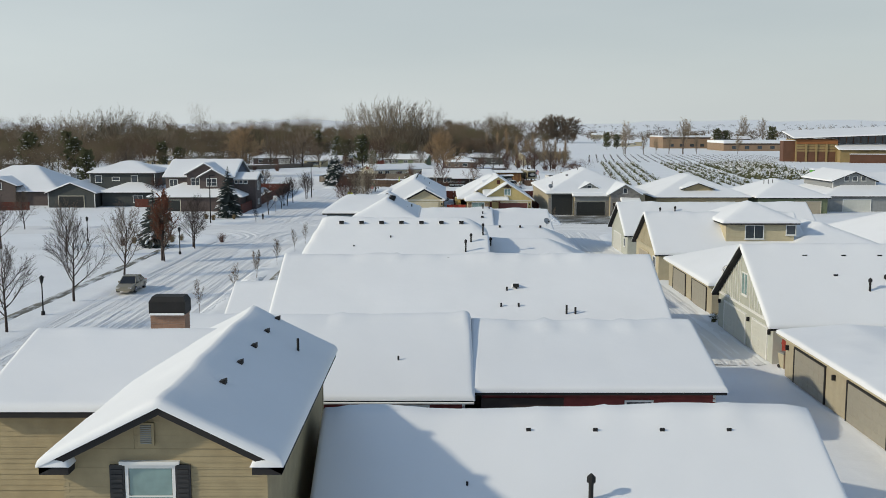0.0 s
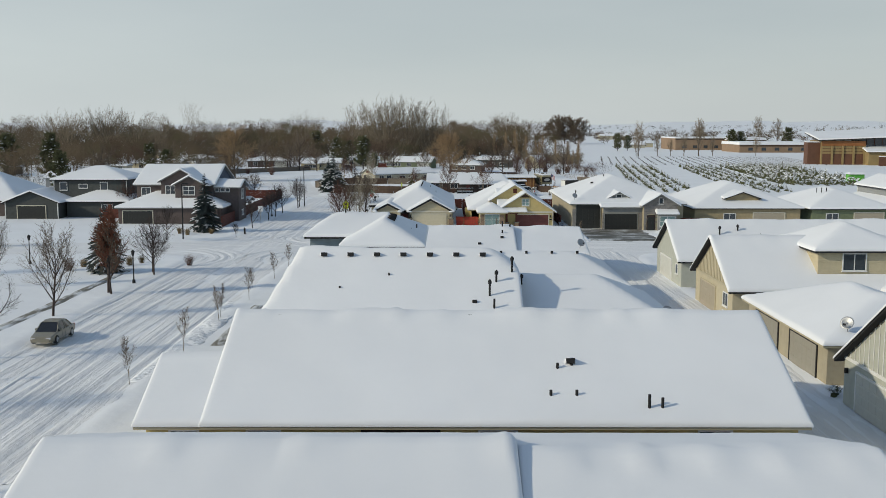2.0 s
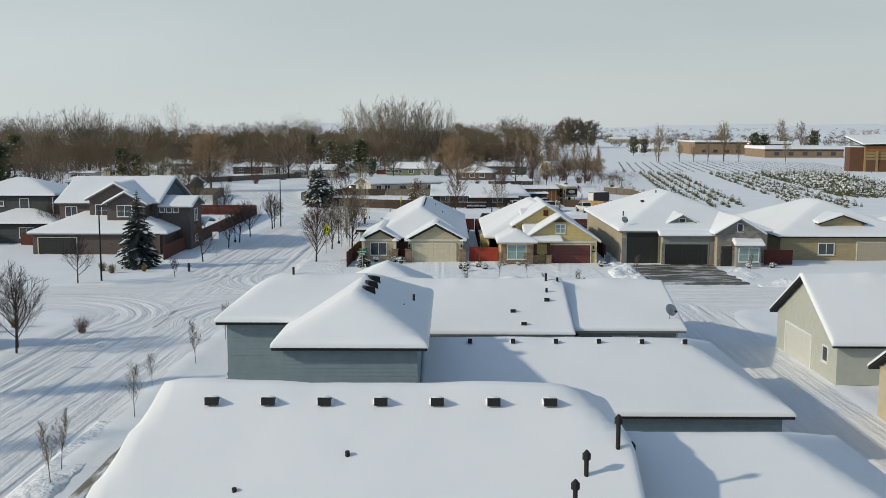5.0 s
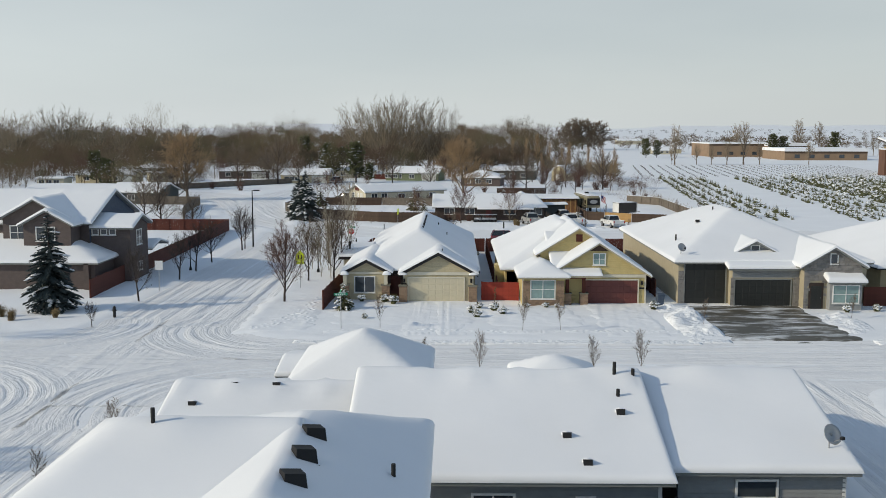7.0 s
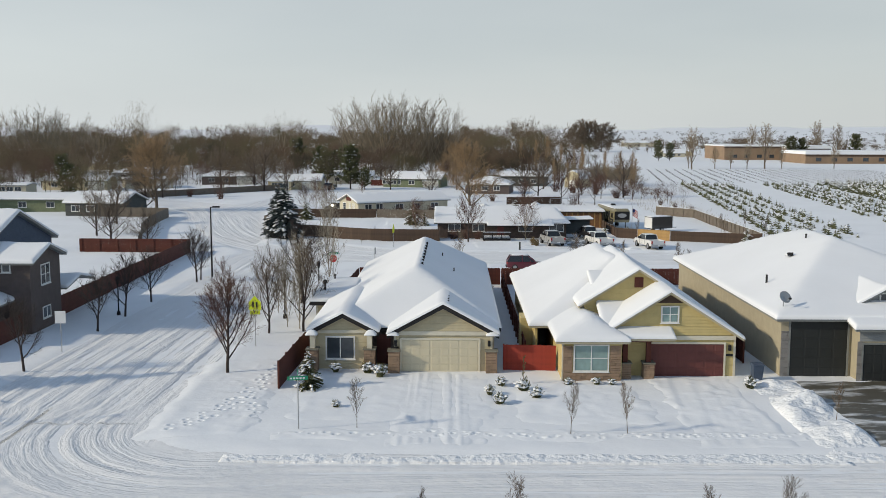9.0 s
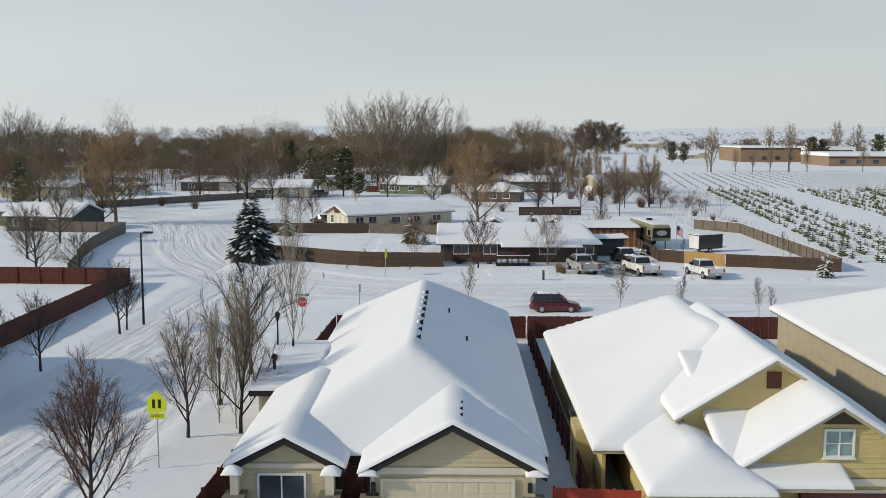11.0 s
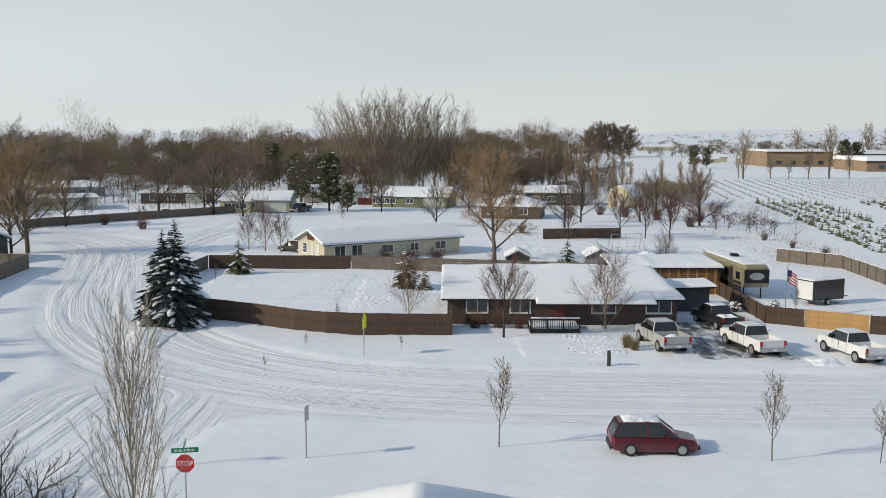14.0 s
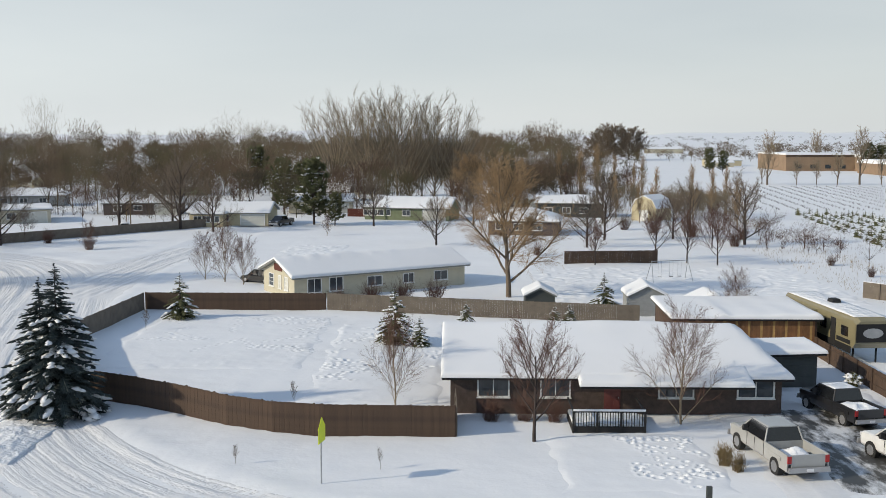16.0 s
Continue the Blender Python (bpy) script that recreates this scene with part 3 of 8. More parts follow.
def box_vent(x, y, z, rz=0, w=0.42):
    """A low roof vent with a sloped hood, half buried in snow."""
    t = thing("roof_vent", "dark low roof vent half buried in snow", "vent", x, y, z, rz, "roof vents")
    s = Shape()
    s.add([(-w / 2, -w / 2, 0.0), (w / 2, -w / 2, 0.0), (w / 2, w / 2, 0.0), (-w / 2, w / 2, 0.0),
           (-w / 2, -w / 2, 0.26), (w / 2, -w / 2, 0.26), (w / 2, w / 2, 0.16), (-w / 2, w / 2, 0.16)],
          [(0, 3, 2, 1), (4, 5, 6, 7), (0, 1, 5, 4), (1, 2, 6, 5), (2, 3, 7, 6), (3, 0, 4, 7)])
    part("hood", s, BLACK, t)
    u = np.linspace(-1, 1, 7)
    X, Y = np.meshgrid(u * w * 0.6, u * w * 0.5 + 0.16, indexing="ij")
    Z = 0.13 + 0.10 * np.clip(1 - (X / w / 0.6) ** 2 - ((Y - 0.16) / w / 0.5) ** 2, -1.5, 1)
    slab("snow_cap", u * w * 0.6, u * w * 0.5 + 0.16, Z, Z - 0.12, SNOW_ROOF, t, True)
    return t


def dish(x, y, z, rz):
    t = thing("satellite_dish", "grey satellite dish with snow in its bowl", "satellite dish", x, y, z, rz, "satellite dishes")
    s = Shape()
    n, m = 14, 4
    c, tilt = Vector((0, 0, 0.75)), Matrix.Rotation(radians(60), 3, "X")
    for k in range(m + 1):
        rr = 0.42 * k / m
        for i in range(n):
            a = 2 * math.pi * i / n
            s.v.append(tuple(c + tilt @ Vector((rr * math.cos(a), rr * math.sin(a), 0.5 * rr * rr))))
    for k in range(m):
        for i in range(n):
            s.f.append((k * n + i, k * n + (i + 1) % n, (k + 1) * n + (i + 1) % n, (k + 1) * n + i))
    bowl = part("bowl", s, STEEL, t, smooth=True)
    so = bowl.modifiers.new("thick", "SOLIDIFY")
    so.thickness = 0.02
    part("mast", Shape().tube((0, 0.1, -0.25), (0, 0.1, 0.72), 0.03, 0.03, 6), STEEL, t)
    part("arm", Shape().tube((0, -0.05, 0.45), (0, -0.55, 0.75), 0.02, 0.02, 5), STEEL, t)
    part("receiver", Shape().box(-0.08, 0.08, -0.62, -0.5, 0.70, 0.82), BLACK, t)
    return t

# ---- ground and roads ----
ROADS = [  # centre line, half width
    ([(-26.2, -60), (-26.2, 60), (-26.0, 130), (-25.0, 175), (-24.4, 215), (-24.5, 238)], 5.6),
    ([(-170, 152), (-60, 152.5), (-26, 154), (0, 155.2), (60, 155.5), (170, 156)], 6.0),
    ([(150, 239.5), (60, 239), (10, 238.8), (-10, 240), (-22, 246), (-32, 258), (-39, 274), (-45, 296), (-52, 318), (-64, 334), (-90, 342), (-150, 345)], 6.0),
    ([(19.3, -40), (19.3, 150)], 2.6),
    ([(-45, 296), (-44, 330), (-42, 352), (-40, 420)], 3.2),
]



def rounded(pts):
    """The same line with its corners cut twice."""
    for k in range(2):
        out = [pts[0]]
        for (ax, ay), (bx, by) in zip(pts, pts[1:]):
            out += [(ax * 0.75 + bx * 0.25, ay * 0.75 + by * 0.25), (ax * 0.25 + bx * 0.75, ay * 0.25 + by * 0.75)]
        pts = out + [pts[-1]]
    return pts


ROADS = [(rounded(pts) if len(pts) > 6 else pts, half) for pts, half in ROADS]


def road_field(X, Y):
    """For each point: distance past the nearest road's edge, and for every road its cross and along coordinates."""
    best = np.full(X.shape, 1e9)
    out = []
    for pts, half in ROADS:
        d = np.full(X.shape, 1e9)
        cross, along = np.zeros(X.shape), np.zeros(X.shape)
        run = 0.0
        for (ax, ay), (bx, by) in zip(pts, pts[1:]):
            L = math.hypot(bx - ax, by - ay)
            ux, uy = (bx - ax) / L, (by - ay) / L
            t = np.clip((X - ax) * ux + (Y - ay) * uy, 0, L)
            dx, dy = X - ax - t * ux, Y - ay - t * uy
            dd = np.hypot(dx, dy)
            near = dd < d
            d = np.where(near, dd, d)
            cross = np.where(near, np.sign(dx * uy - dy * ux) * dd, cross)
            along = np.where(near, run + t, along)
            run += L
        out.append((d - half, cross, along))
    # corners are rounded where two roads meet
    k = 3.0
    best = -k * np.log(sum(np.exp(-np.clip(o[0], -30, 60) / k) for o in out))
    return best, out


def step01(a, b, v):
    t = np.clip((v - a) / (b - a), 0, 1)
    return t * t * (3 - 2 * t)


def ground_z(X, Y):
    """Level ground with soft snow, sunk roads and ploughed-up edges."""
    e, fam = road_field(X, Y)
    roads = -0.16 * (1 - step01(-0.5, 0.9, e))
    berm = 0.09 * np.exp(-((e - 0.9) / 0.6) ** 2) * np.clip(0.5 + 0.9 * value_noise(X * 0.5, Y * 0.5, 3), 0, 2)
    soft = 0.035 * value_noise(X * 0.25, Y * 0.25, 1) + 0.02 * value_noise(X * 0.9, Y * 0.9, 2)
    lump = 0.09 * np.clip(value_noise(X * 1.7, Y * 1.7, 9), 0, 1) * np.clip(value_noise(X * 0.07, Y * 0.07, 5) * 1.6, 0, 1)
    off = step01(0.0, 1.2, e)
    far = np.clip((np.hypot(X, Y - 100) - 900) / 3500, 0, 1)
    return roads + berm * (e > -0.4) + (soft + lump) * off + 18 * far ** 1.4


def steps(*spans):
    v = []
    for a, b, s in spans:
        v.append(np.arange(a, b, s))
    v.append([spans[-1][1]])
    return np.unique(np.round(np.concatenate(v), 3))


gx = steps((-4000, -1000, 500), (-1000, -200, 50), (-200, -80, 6), (-80, -40, 1.0), (-40, 40, 0.62), (40, 80, 1.0), (80, 200, 6), (200, 1000, 50), (1000, 4000, 500))
gy = steps((-1500, -200, 200), (-200, 20, 8), (20, 60, 1.2), (60, 345, 0.62), (345, 460, 2.0), (460, 900, 20), (900, 4600, 300))
GX, GY = np.meshgrid(gx, gy, indexing="ij")
GZ = ground_z(GX, GY)
me = bpy.data.meshes.new("ground")
me.from_pydata(np.stack([GX, GY, GZ], -1).reshape(-1, 3).tolist(), [], grid_faces(len(gx), len(gy)).tolist())
me.materials.append(SNOW)
me.polygons.foreach_set("use_smooth", [True] * len(me.polygons))
tagged(new("ground", me), "level snow-covered ground of the neighbourhood", "ground", kind="structure")


def rut(cross, along, seed, wide=1.0):
    """Wheel tracks: furrows that run along a way and wander a little across it."""
    c = cross + 0.35 * value_noise(along * 0.03, cross * 0.05, seed)
    h = 0.5 * value_noise(c * 3.1 / wide, along * 0.05, seed + 1) + 0.5 * value_noise(c * 5.3 / wide, along * 0.10, seed + 2)
    h += 0.35 * value_noise(c * 2.2, along * 1.1, seed + 3) * 0.4
    return h


def road_mesh(name, keep, x0, x1, y0, y1, cell, label):
    """The packed snow of a road as a fine sheet, furrowed by tyres."""
    xs, ys = np.arange(x0, x1 + cell, cell), np.arange(y0, y1 + cell, cell)
    X, Y = np.meshgrid(xs, ys, indexing="ij")
    e, fam = road_field(X, Y)
    h = np.zeros(X.shape)
    wsum = np.zeros(X.shape) + 1e-6
    gaps = np.stack([o[0] for o in fam])
    near = np.argmin(gaps, 0)
    gaps = np.sort(gaps, 0)
    firm = step01(0.15, 2.0, gaps[1] - gaps[0])
    way_u = np.choose(near, [o[1] + 40 * k for k, o in enumerate(fam)])
    way_v = np.choose(near, [o[2] for o in fam])
    turn_u, turn_v, swing = way_u, way_v, np.zeros(X.shape)
    for k, (d, c, a) in enumerate(fam):
        w = step01(0.6, -1.0, d)
        h += w * rut(c, a, 20 + 7 * k)
        wsum += w
    # turning tracks swing round the street corners
    for cx, cy, r in ((-14.0, 166.5, 9.5), (-37.5, 166.5, 9.0), (-38.0, 142.0, 10.0), (-13.0, 143.0, 10.0)):
        rr = np.hypot(X - cx, Y - cy)
        w = 0.95 * np.exp(-((rr - r) / 4.0) ** 4) * step01(20, 12, np.hypot(X + 25.5, Y - 154))
        h = h * (1 - w) + w * wsum * rut(rr, np.arctan2(Y - cy, X - cx) * r, 77, 1.2)
        more = w > swing
        turn_u, turn_v = np.where(more, rr + cx * 3, turn_u), np.where(more, np.arctan2(Y - cy, X - cx) * r, turn_v)
        swing = np.maximum(swing, w)
    z = -0.11 + 0.15 * h / np.maximum(wsum, 0.3) + 0.012 * value_noise(X * 1.3, Y * 1.3, 31)
    inside = (e < 0.9) & keep(X, Y)
    z = np.where(e > -0.3, z + 0.10 * (e + 0.3) - 0.14 * np.clip(e - 0.3, 0, 1), z)
    q = inside[:-1, :-1] & inside[1:, :-1] & inside[1:, 1:] & inside[:-1, 1:]
    f = grid_faces(len(xs), len(ys))[q.ravel()]
    used, inv = np.unique(f, return_inverse=True)
    v = np.stack([X, Y, z], -1).reshape(-1, 3)[used]
    rm = bpy.data.meshes.new(name)
    rm.from_pydata(v.tolist(), [], inv.reshape(f.shape).tolist())
    rm.materials.append(SNOW_ROAD)
    wobble = 0.5 * value_noise(way_v * 0.03, way_u * 0.05, 88)
    for layer, a, b in (("way", way_u, way_v), ("turn", turn_u, turn_v)):
        flat = np.stack([a + wobble, b], -1).reshape(-1, 2)[used]
        rm.uv_layers.new(name=layer).data.foreach_set("uv", flat[inv.ravel()].astype(np.float32).ravel())
    firm = np.maximum(firm, step01(0.5, 0.9, swing))
    rm.attributes.new("firm", "FLOAT", "POINT").data.foreach_set("value", firm.ravel()[used].astype(np.float32))
    rm.attributes.new("swing", "FLOAT", "POINT").data.foreach_set("value", step01(0.25, 0.7, swing).ravel()[used].astype(np.float32))
    rm.polygons.foreach_set("use_smooth", [True] * len(rm.polygons))
    tagged(new(name, rm), label, "road", kind="structure")


road_mesh("road_1", lambda X, Y: Y < 214, -75, 45, 66, 214, 0.24, "street of packed snow furrowed by tyre tracks")
road_mesh("road_2", lambda X, Y: Y >= 213.9, -75, 60, 213.9, 348, 0.28, "curving street of packed snow with tyre tracks")

# ---- row houses between the street and the alley ----
def tract(name_label, material, blocks, fascia=None, over=0.45, trim=None, thick=0.2):
    """A house of several roof blocks; each block is (roof numbers, walls to build)."""
    h = thing("house", name_label, "house")
    rs = []
    for b, sides in blocks:
        r = roof(h, *b, fascia=fascia, thick=thick)
        walls(h, r, material, sides, over, trim=trim)
        rs.append(r)
    return h, rs


RNG = random.Random(5)
A_house = thing("house", "two-storey tan lap-sided house with dark eaves and snowy roof", "house")
A_roof = roof(A_house, -10.9, -4.35, 26.0, 39.8, 6.9, (0.50, 0.50, None, None), thick=0.26, step=0.3)
walls(A_house, A_roof, TAN, "SENW", 0.5, trim=TAN)
A_wing = roof(A_house, -15.7, -8.0, 32.4, 43.6, 6.55, (None, None, 0.265, 0.265), thick=0.26, step=0.3)
walls(A_house, A_wing, TAN, "SWN", 0.5)
boards(A_house, A_roof, "S", TAN, 3.0, 9.5, 0.5, 0.19, [(-9.05, -7.0, 5.0, 6.75), (-8.45, -7.75, 7.3, 8.0)])
boards(A_house, (-15.7, -10.3, 32.4, 43.6, 6.55, (None, None, 0.265, 0.265)), "S", TAN, 3.6, 6.35, 0.5, 0.19)
for sx in (-10.9, -5.15):
    part("eave_return", Shape().box(sx, sx + 0.8, 26.0, 26.55, 6.62, 6.84), FASCIA, A_house)
    u = np.linspace(0, 1, 9)
    X, Y = np.meshgrid(sx - 0.05 + u * 0.9, 25.95 + u * 0.6, indexing="ij")
    U, V = np.meshgrid(u, u, indexing="ij")
    slab("snow_cap", sx - 0.05 + u * 0.9, 25.95 + u * 0.6, 6.86 + 0.42 * np.sqrt(np.clip(np.sin(U * math.pi) * np.sin(V * math.pi), 0, 1)), np.full(U.shape, 6.845), SNOW_ROOF, A_house, True)
aw = window(A_house, -8.03, 26.48, 5.85, 1.2, 1.6, "S", TRIM_W, GLASS_TEAL, 1, 2)
part("head_moulding", Shape().box(-0.82, 0.82, -0.14, 0.0, 0.93, 1.02).box(-0.74, 0.74, -0.10, 0.0, 0.895, 0.927), TRIM_W, aw)
for sx in (-0.91, 0.91):
    sh = Shape().box(sx - 0.2, sx + 0.2, -0.06, 0.0, -0.9, 0.9)
    for k in range(12):
        sh.box(sx - 0.15, sx + 0.15, -0.085, -0.055, -0.82 + k * 0.138, -0.74 + k * 0.138)
    part("shutter", sh, BLACK_PL, aw, "black louvred shutter")
gv = part("gable_vent", Shape().box(-0.22, 0.22, -0.05, 0.0, -0.32, 0.32), TAN, A_house, "louvred gable vent", on_wall(-8.1, 26.46, 7.62, "S"))
for k in range(9):
    part("slat", Shape().box(-0.15, 0.15, -0.075, -0.045, -0.26 + k * 0.06, -0.225 + k * 0.06), FASCIA_G, gv)
chim = thing("chimney", "brick chimney with black metal shroud and snow", "chimney", -11.75, 42.4, 0)
part("shaft", Shape().box(-0.72, 0.72, -0.42, 0.42, 5.5, 7.95), MORTAR, chim)
for row in range(20):
    z = 6.45 + row * 0.075
    off = 0.11 if row % 2 else 0.0
    for k in range(8):
        x0, x1 = max(-0.735, -0.84 + off + k * 0.22), min(0.735, -0.84 + off + k * 0.22 + 0.208)
        if x1 - x0 > 0.03:
            part("brick", Shape().box(x0, x1, -0.435, -0.40, z, z + 0.063), BRICK, chim)
    for k in range(4):
        y0, y1 = max(-0.42, -0.53 + off + k * 0.22), min(0.42, -0.53 + off + k * 0.22 + 0.208)
        if y1 - y0 > 0.03:
            part("brick", Shape().box(0.715, 0.735, y0, y1, z, z + 0.063), BRICK, chim)
            part("brick", Shape().box(-0.735, -0.715, y0, y1, z, z + 0.063), BRICK, chim)
part("shroud", Shape().box(-0.78, 0.78, -0.48, 0.48, 7.98, 8.5).box(-0.78, 0.78, -0.48, 0.48, 8.503, 8.72, taper=0.12), BLACK, chim, "black metal chimney shroud")
part("snow_ledge", Shape().box(-0.74, 0.74, -0.6, -0.485, 7.95, 8.03, taper=0.02), SNOW_ROOF, chim)

B_house, B_roofs = tract("low garage wing with a smooth snow-covered roof", TAN, [((-4.3, 13.2, 27.4, 43.0, 1.78, (None, None, 0.5, 0.5)), "SENW")])
C_house, C_roofs = tract("barn-red single-storey house under a deep snow roof", RED_W, [
    ((-14.6, 1.5, 47.2, 64.0, 2.76, (None, None, 0.298, 0.298)), "SENW"),
    ((1.5, 14.0, 48.0, 63.4, 2.95, (None, None, 0.25, 0.25)), "SEN")], trim=TRIM_W)
window(C_house, -1.5, 47.62, 1.85, 1.5, 0.9, "S", TRIM_W, GLASS, 2)
window(C_house, 9.75, 48.42, 2.0, 1.25, 0.6, "S", TRIM_W, GLASS, 1)
# no hollow is built here: the porch's shade is a dark panel
part("porch_recess", Shape().box(1.9, 6.0, 48.38, 48.44, 0.0, 2.5), RECESS_SHADE, C_house, "flat dark panel painted as the shade of an open porch")
for k in range(4):
    part("gutter", Shape().tube((-14.5 + 4 * k, 47.14, 2.6), (-10.5 + 4 * k, 47.14, 2.6), 0.06, 0.06, 6), TRIM_W, C_house) if k < 4 else None
D_house, D_roofs = tract("wide single-storey house with a broad snow roof", YELLOW, [
    ((-11.85, 15.5, 66.0, 82.6, 2.65, (None, None, 0.43, 0.43)), "SENW"),
    ((-14.9, -10.6, 66.1, 75.9, 2.6, (None, None, 0.43, 0.43)), "SNW")], FASCIA_T)
for x, w in ((-12.7, 1.2), (-9.1, 1.4), (1.5, 1.6), (11.3, 1.4)):
    window(D_house, x, 66.42, 1.75, w, 1.0, "S", TRIM_W, GLASS, 2)
# porch shade as a dark panel laid on the flush wall
part("porch_recess", Shape().box(-4.7, -1.1, 66.38, 66.44, 0.0, 2.4), RECESS_SHADE, D_house, "flat dark panel painted as the shade of an open porch")
E_house, E_roofs = tract("olive-tan house with snow roof and a row of dark vents", TAN_PALE, [
    ((-13.1, 4.1, 84.4, 100.4, 3.3, (2.0, (0.73, 2.7), 0.50, 0.50)), "SENW"),
    ((-10.3, -7.3, 83.7, 90.0, 3.12, (0.62, 0.62, 0.62, None)), ""),
    ((3.6, 15.0, 85.4, 101.4, 2.65, (None, 0.5, 0.33, 0.33)), "SEN")])
for x, w in ((-11.4, 0.9), (-6.9, 1.2), (-4.4, 2.2), (1.2, 1.4)):
    window(E_house, x, 84.82, 2.3, w, 1.1, "S", TRIM_W, GLASS, 2)
for x, w in ((6.1, 1.2), (9.1, 1.4)):
    window(E_house, x, 85.82, 1.85, w, 0.9, "S", TRIM_W, GLASS, 2)
F_house, F_roofs = tract("two-storey blue-grey house with a snowy hipped roof", BLUE_W, [
    ((-9.6, -2.6, 103.7, 118.8, 6.15, (0.51, 0.51, 0.51, 0.36)), "SENW"),
    ((-13.05, -6.0, 107.8, 117.6, 6.5, (0.7, None, 0.31, 0.31)), "SNW"),
    ((-3.0, 14.6, 105.4, 121.0, 2.55, (None, 0.5, 0.245, 0.245)), "SEN")])
H_house, H_roofs = tract("grey-sided single-storey house with stepped snow roofs", GREY_W, [
    ((-6.2, 6.4, 122.6, 138.5, 2.85, (None, None, 0.28, 0.28)), "SENW"),
    ((6.4, 13.8, 123.8, 140.0, 2.85, (None, None, 0.24, 0.24)), "SEN"),
    ((-15.4, -5.8, 130.4, 137.4, 2.75, (None, None, 0.25, 0.25)), "SNW"),
    ((-10.2, -3.0, 134.2, 142.6, 3.35, (0.55, 0.55, 0.55, 0.55)), "SENW"),
    ((-11.4, -5.0, 138.6, 143.8, 2.85, (None, None, 0.15, 0.15)), "SENW"),
    ((1.0, 5.4, 134.0, 138.4, 3.45, (0.5, 0.5, 0.5, 0.5)), "N")], FASCIA_G, trim=TRIM_W)
window(H_house, -0.4, 123.02, 1.5, 1.5, 1.3, "S", TRIM_W, GLASS, 2)
window(H_house, 3.1, 123.02, 1.6, 0.6, 0.9, "S", TRIM_W, GLASS, 1)
window(H_house, 9.9, 124.22, 2.0, 1.5, 0.62, "S", TRIM_W, GLASS, 1)
for r, s0 in ((H_roofs[0], "S"), (H_roofs[1], "S"), (C_roofs[0], "S"), (C_roofs[1], "S")):
    boards(H_house if r in H_roofs else C_house, r, "S", GREY_W if r in H_roofs else RED_W, 1.1, 2.6, 0.45, 0.19,
           [(-1.4, 0.6, 0.5, 2.4), (2.6, 3.6, 0.9, 2.3), (9.0, 10.8, 1.5, 2.5), (1.9, 6.0, 0, 2.6), (-2.5, -0.5, 1.2, 2.5)])

# ---- roof fittings of the row ----
for k in range(5):
    box_vent(-6.7, 29.5 + 2.5 * k, 8.12, 90, 0.3)
for k in range(4):
    box_vent(3.0 + k * 2.35, 34.1, 5.18, 0, 0.16)
vent_pipe(4.8, 31.2, 3.85, 0.75, 0.08, True)
vent_pipe(0.8, 31.8, 4.05, 0.25, 0.04)
vent_pipe(4.5, 29.9, 3.5, 0.3, 0.09)
vent_pipe(5.1, 30.1, 3.6, 0.5, 0.07)
vent_pipe(-5.4, 36.5, 7.8, 0.3, 0.05)
vent_pipe(-2.3, 50.5, 3.9, 0.25, 0.05)
for x, y, h in ((4.5, 69.6, 0.25), (5.2, 69.8, 0.35), (4.0, 67.7, 0.25), (5.2, 67.7, 0.25), (8.4, 66.9, 0.6), (9.0, 66.9, 0.45)):
    vent_pipe(x, y, 2.85 + 0.43 * (y - 66.0), h, 0.07)
box_vent(5.15, 69.9, 4.6, 0, 0.4)
for k in range(7):
    box_vent(-9.3 + 1.83 * k, 91.4, 3.5 + 0.5 * 7.0 - 0.02, 0, 0.42)
for k in range(7):
    box_vent(-9.5 + 3.3 * k, 73.9, 2.85 + 0.43 * 7.5 - 0.14, 0, 0.18)
for x, y, h, c in ((2.0, 87.2, 1.0, True), (2.5, 88.6, 0.7, True), (2.25, 86.0, 0.7, False), (3.6, 89.6, 1.0, True), (4.4, 91.6, 0.6, True), (-4.7, 89.3, 0.25, False), (-7.9, 88.0, 0.2, False)):
    vent_pipe(x, y, 3.4 + 0.5 * (y - 84.4) if x < 4 else 4.9, h, 0.07, c)
for x, y in ((6.8, 87.0), (9.5, 86.2), (1.0, 86.6)):
    box_vent(x, y, 2.8 + 0.33 * (y - 85.4) if x > 3 else 3.4 + 0.5 * (y - 84.4), 0, 0.3)
dish(13.6, 87.0, 3.1, 25)
dish(13.0, 125.0, 3.2, 25)
for k in range(3):
    t = thing("roof_vent", "black slant-backed vent below the ridge", "vent", -5.62, 108.7 + 1.75 * k, 7.86, 27, "ridge vents")
    part("hood", Shape().add([(-0.28, -0.24, -0.1), (0.3, -0.24, -0.3), (0.3, 0.24, -0.3), (-0.28, 0.24, -0.1), (-0.24, -0.2, 0.28), (0.26, -0.2, 0.2), (0.26, 0.2, 0.2), (-0.24, 0.2, 0.28)], [(0, 3, 2, 1), (4, 5, 6, 7), (0, 1, 5, 4), (1, 2, 6, 5), (2, 3, 7, 6), (3, 0, 4, 7)]), BLACK, t)
    part("brim", Shape().box(-0.36, 0.36, -0.3, 0.3, -0.12, -0.07, pose(0, 0, 0, 0, 20, 0)), BLACK, t)
vent_pipe(-9.9, 112.3, 7.95, 0.6, 0.06)
vent_pipe(-3.5, 112.0, 6.65, 0.5, 0.06)
box_vent(-4.0, 109.6, 6.8, 90, 0.25)
for x, y in ((-12.4, 133.4), (-10.4, 133.4)):
    box_vent(x, y, 3.6, 0, 0.34)
for x, y, h in ((5.2, 129.9, 0.6), (6.0, 129.8, 0.35), (5.1, 128.2, 0.3)):
    vent_pipe(x, y, 3.05 + 0.28 * (y - 122.6), h, 0.08, h > 0.9)
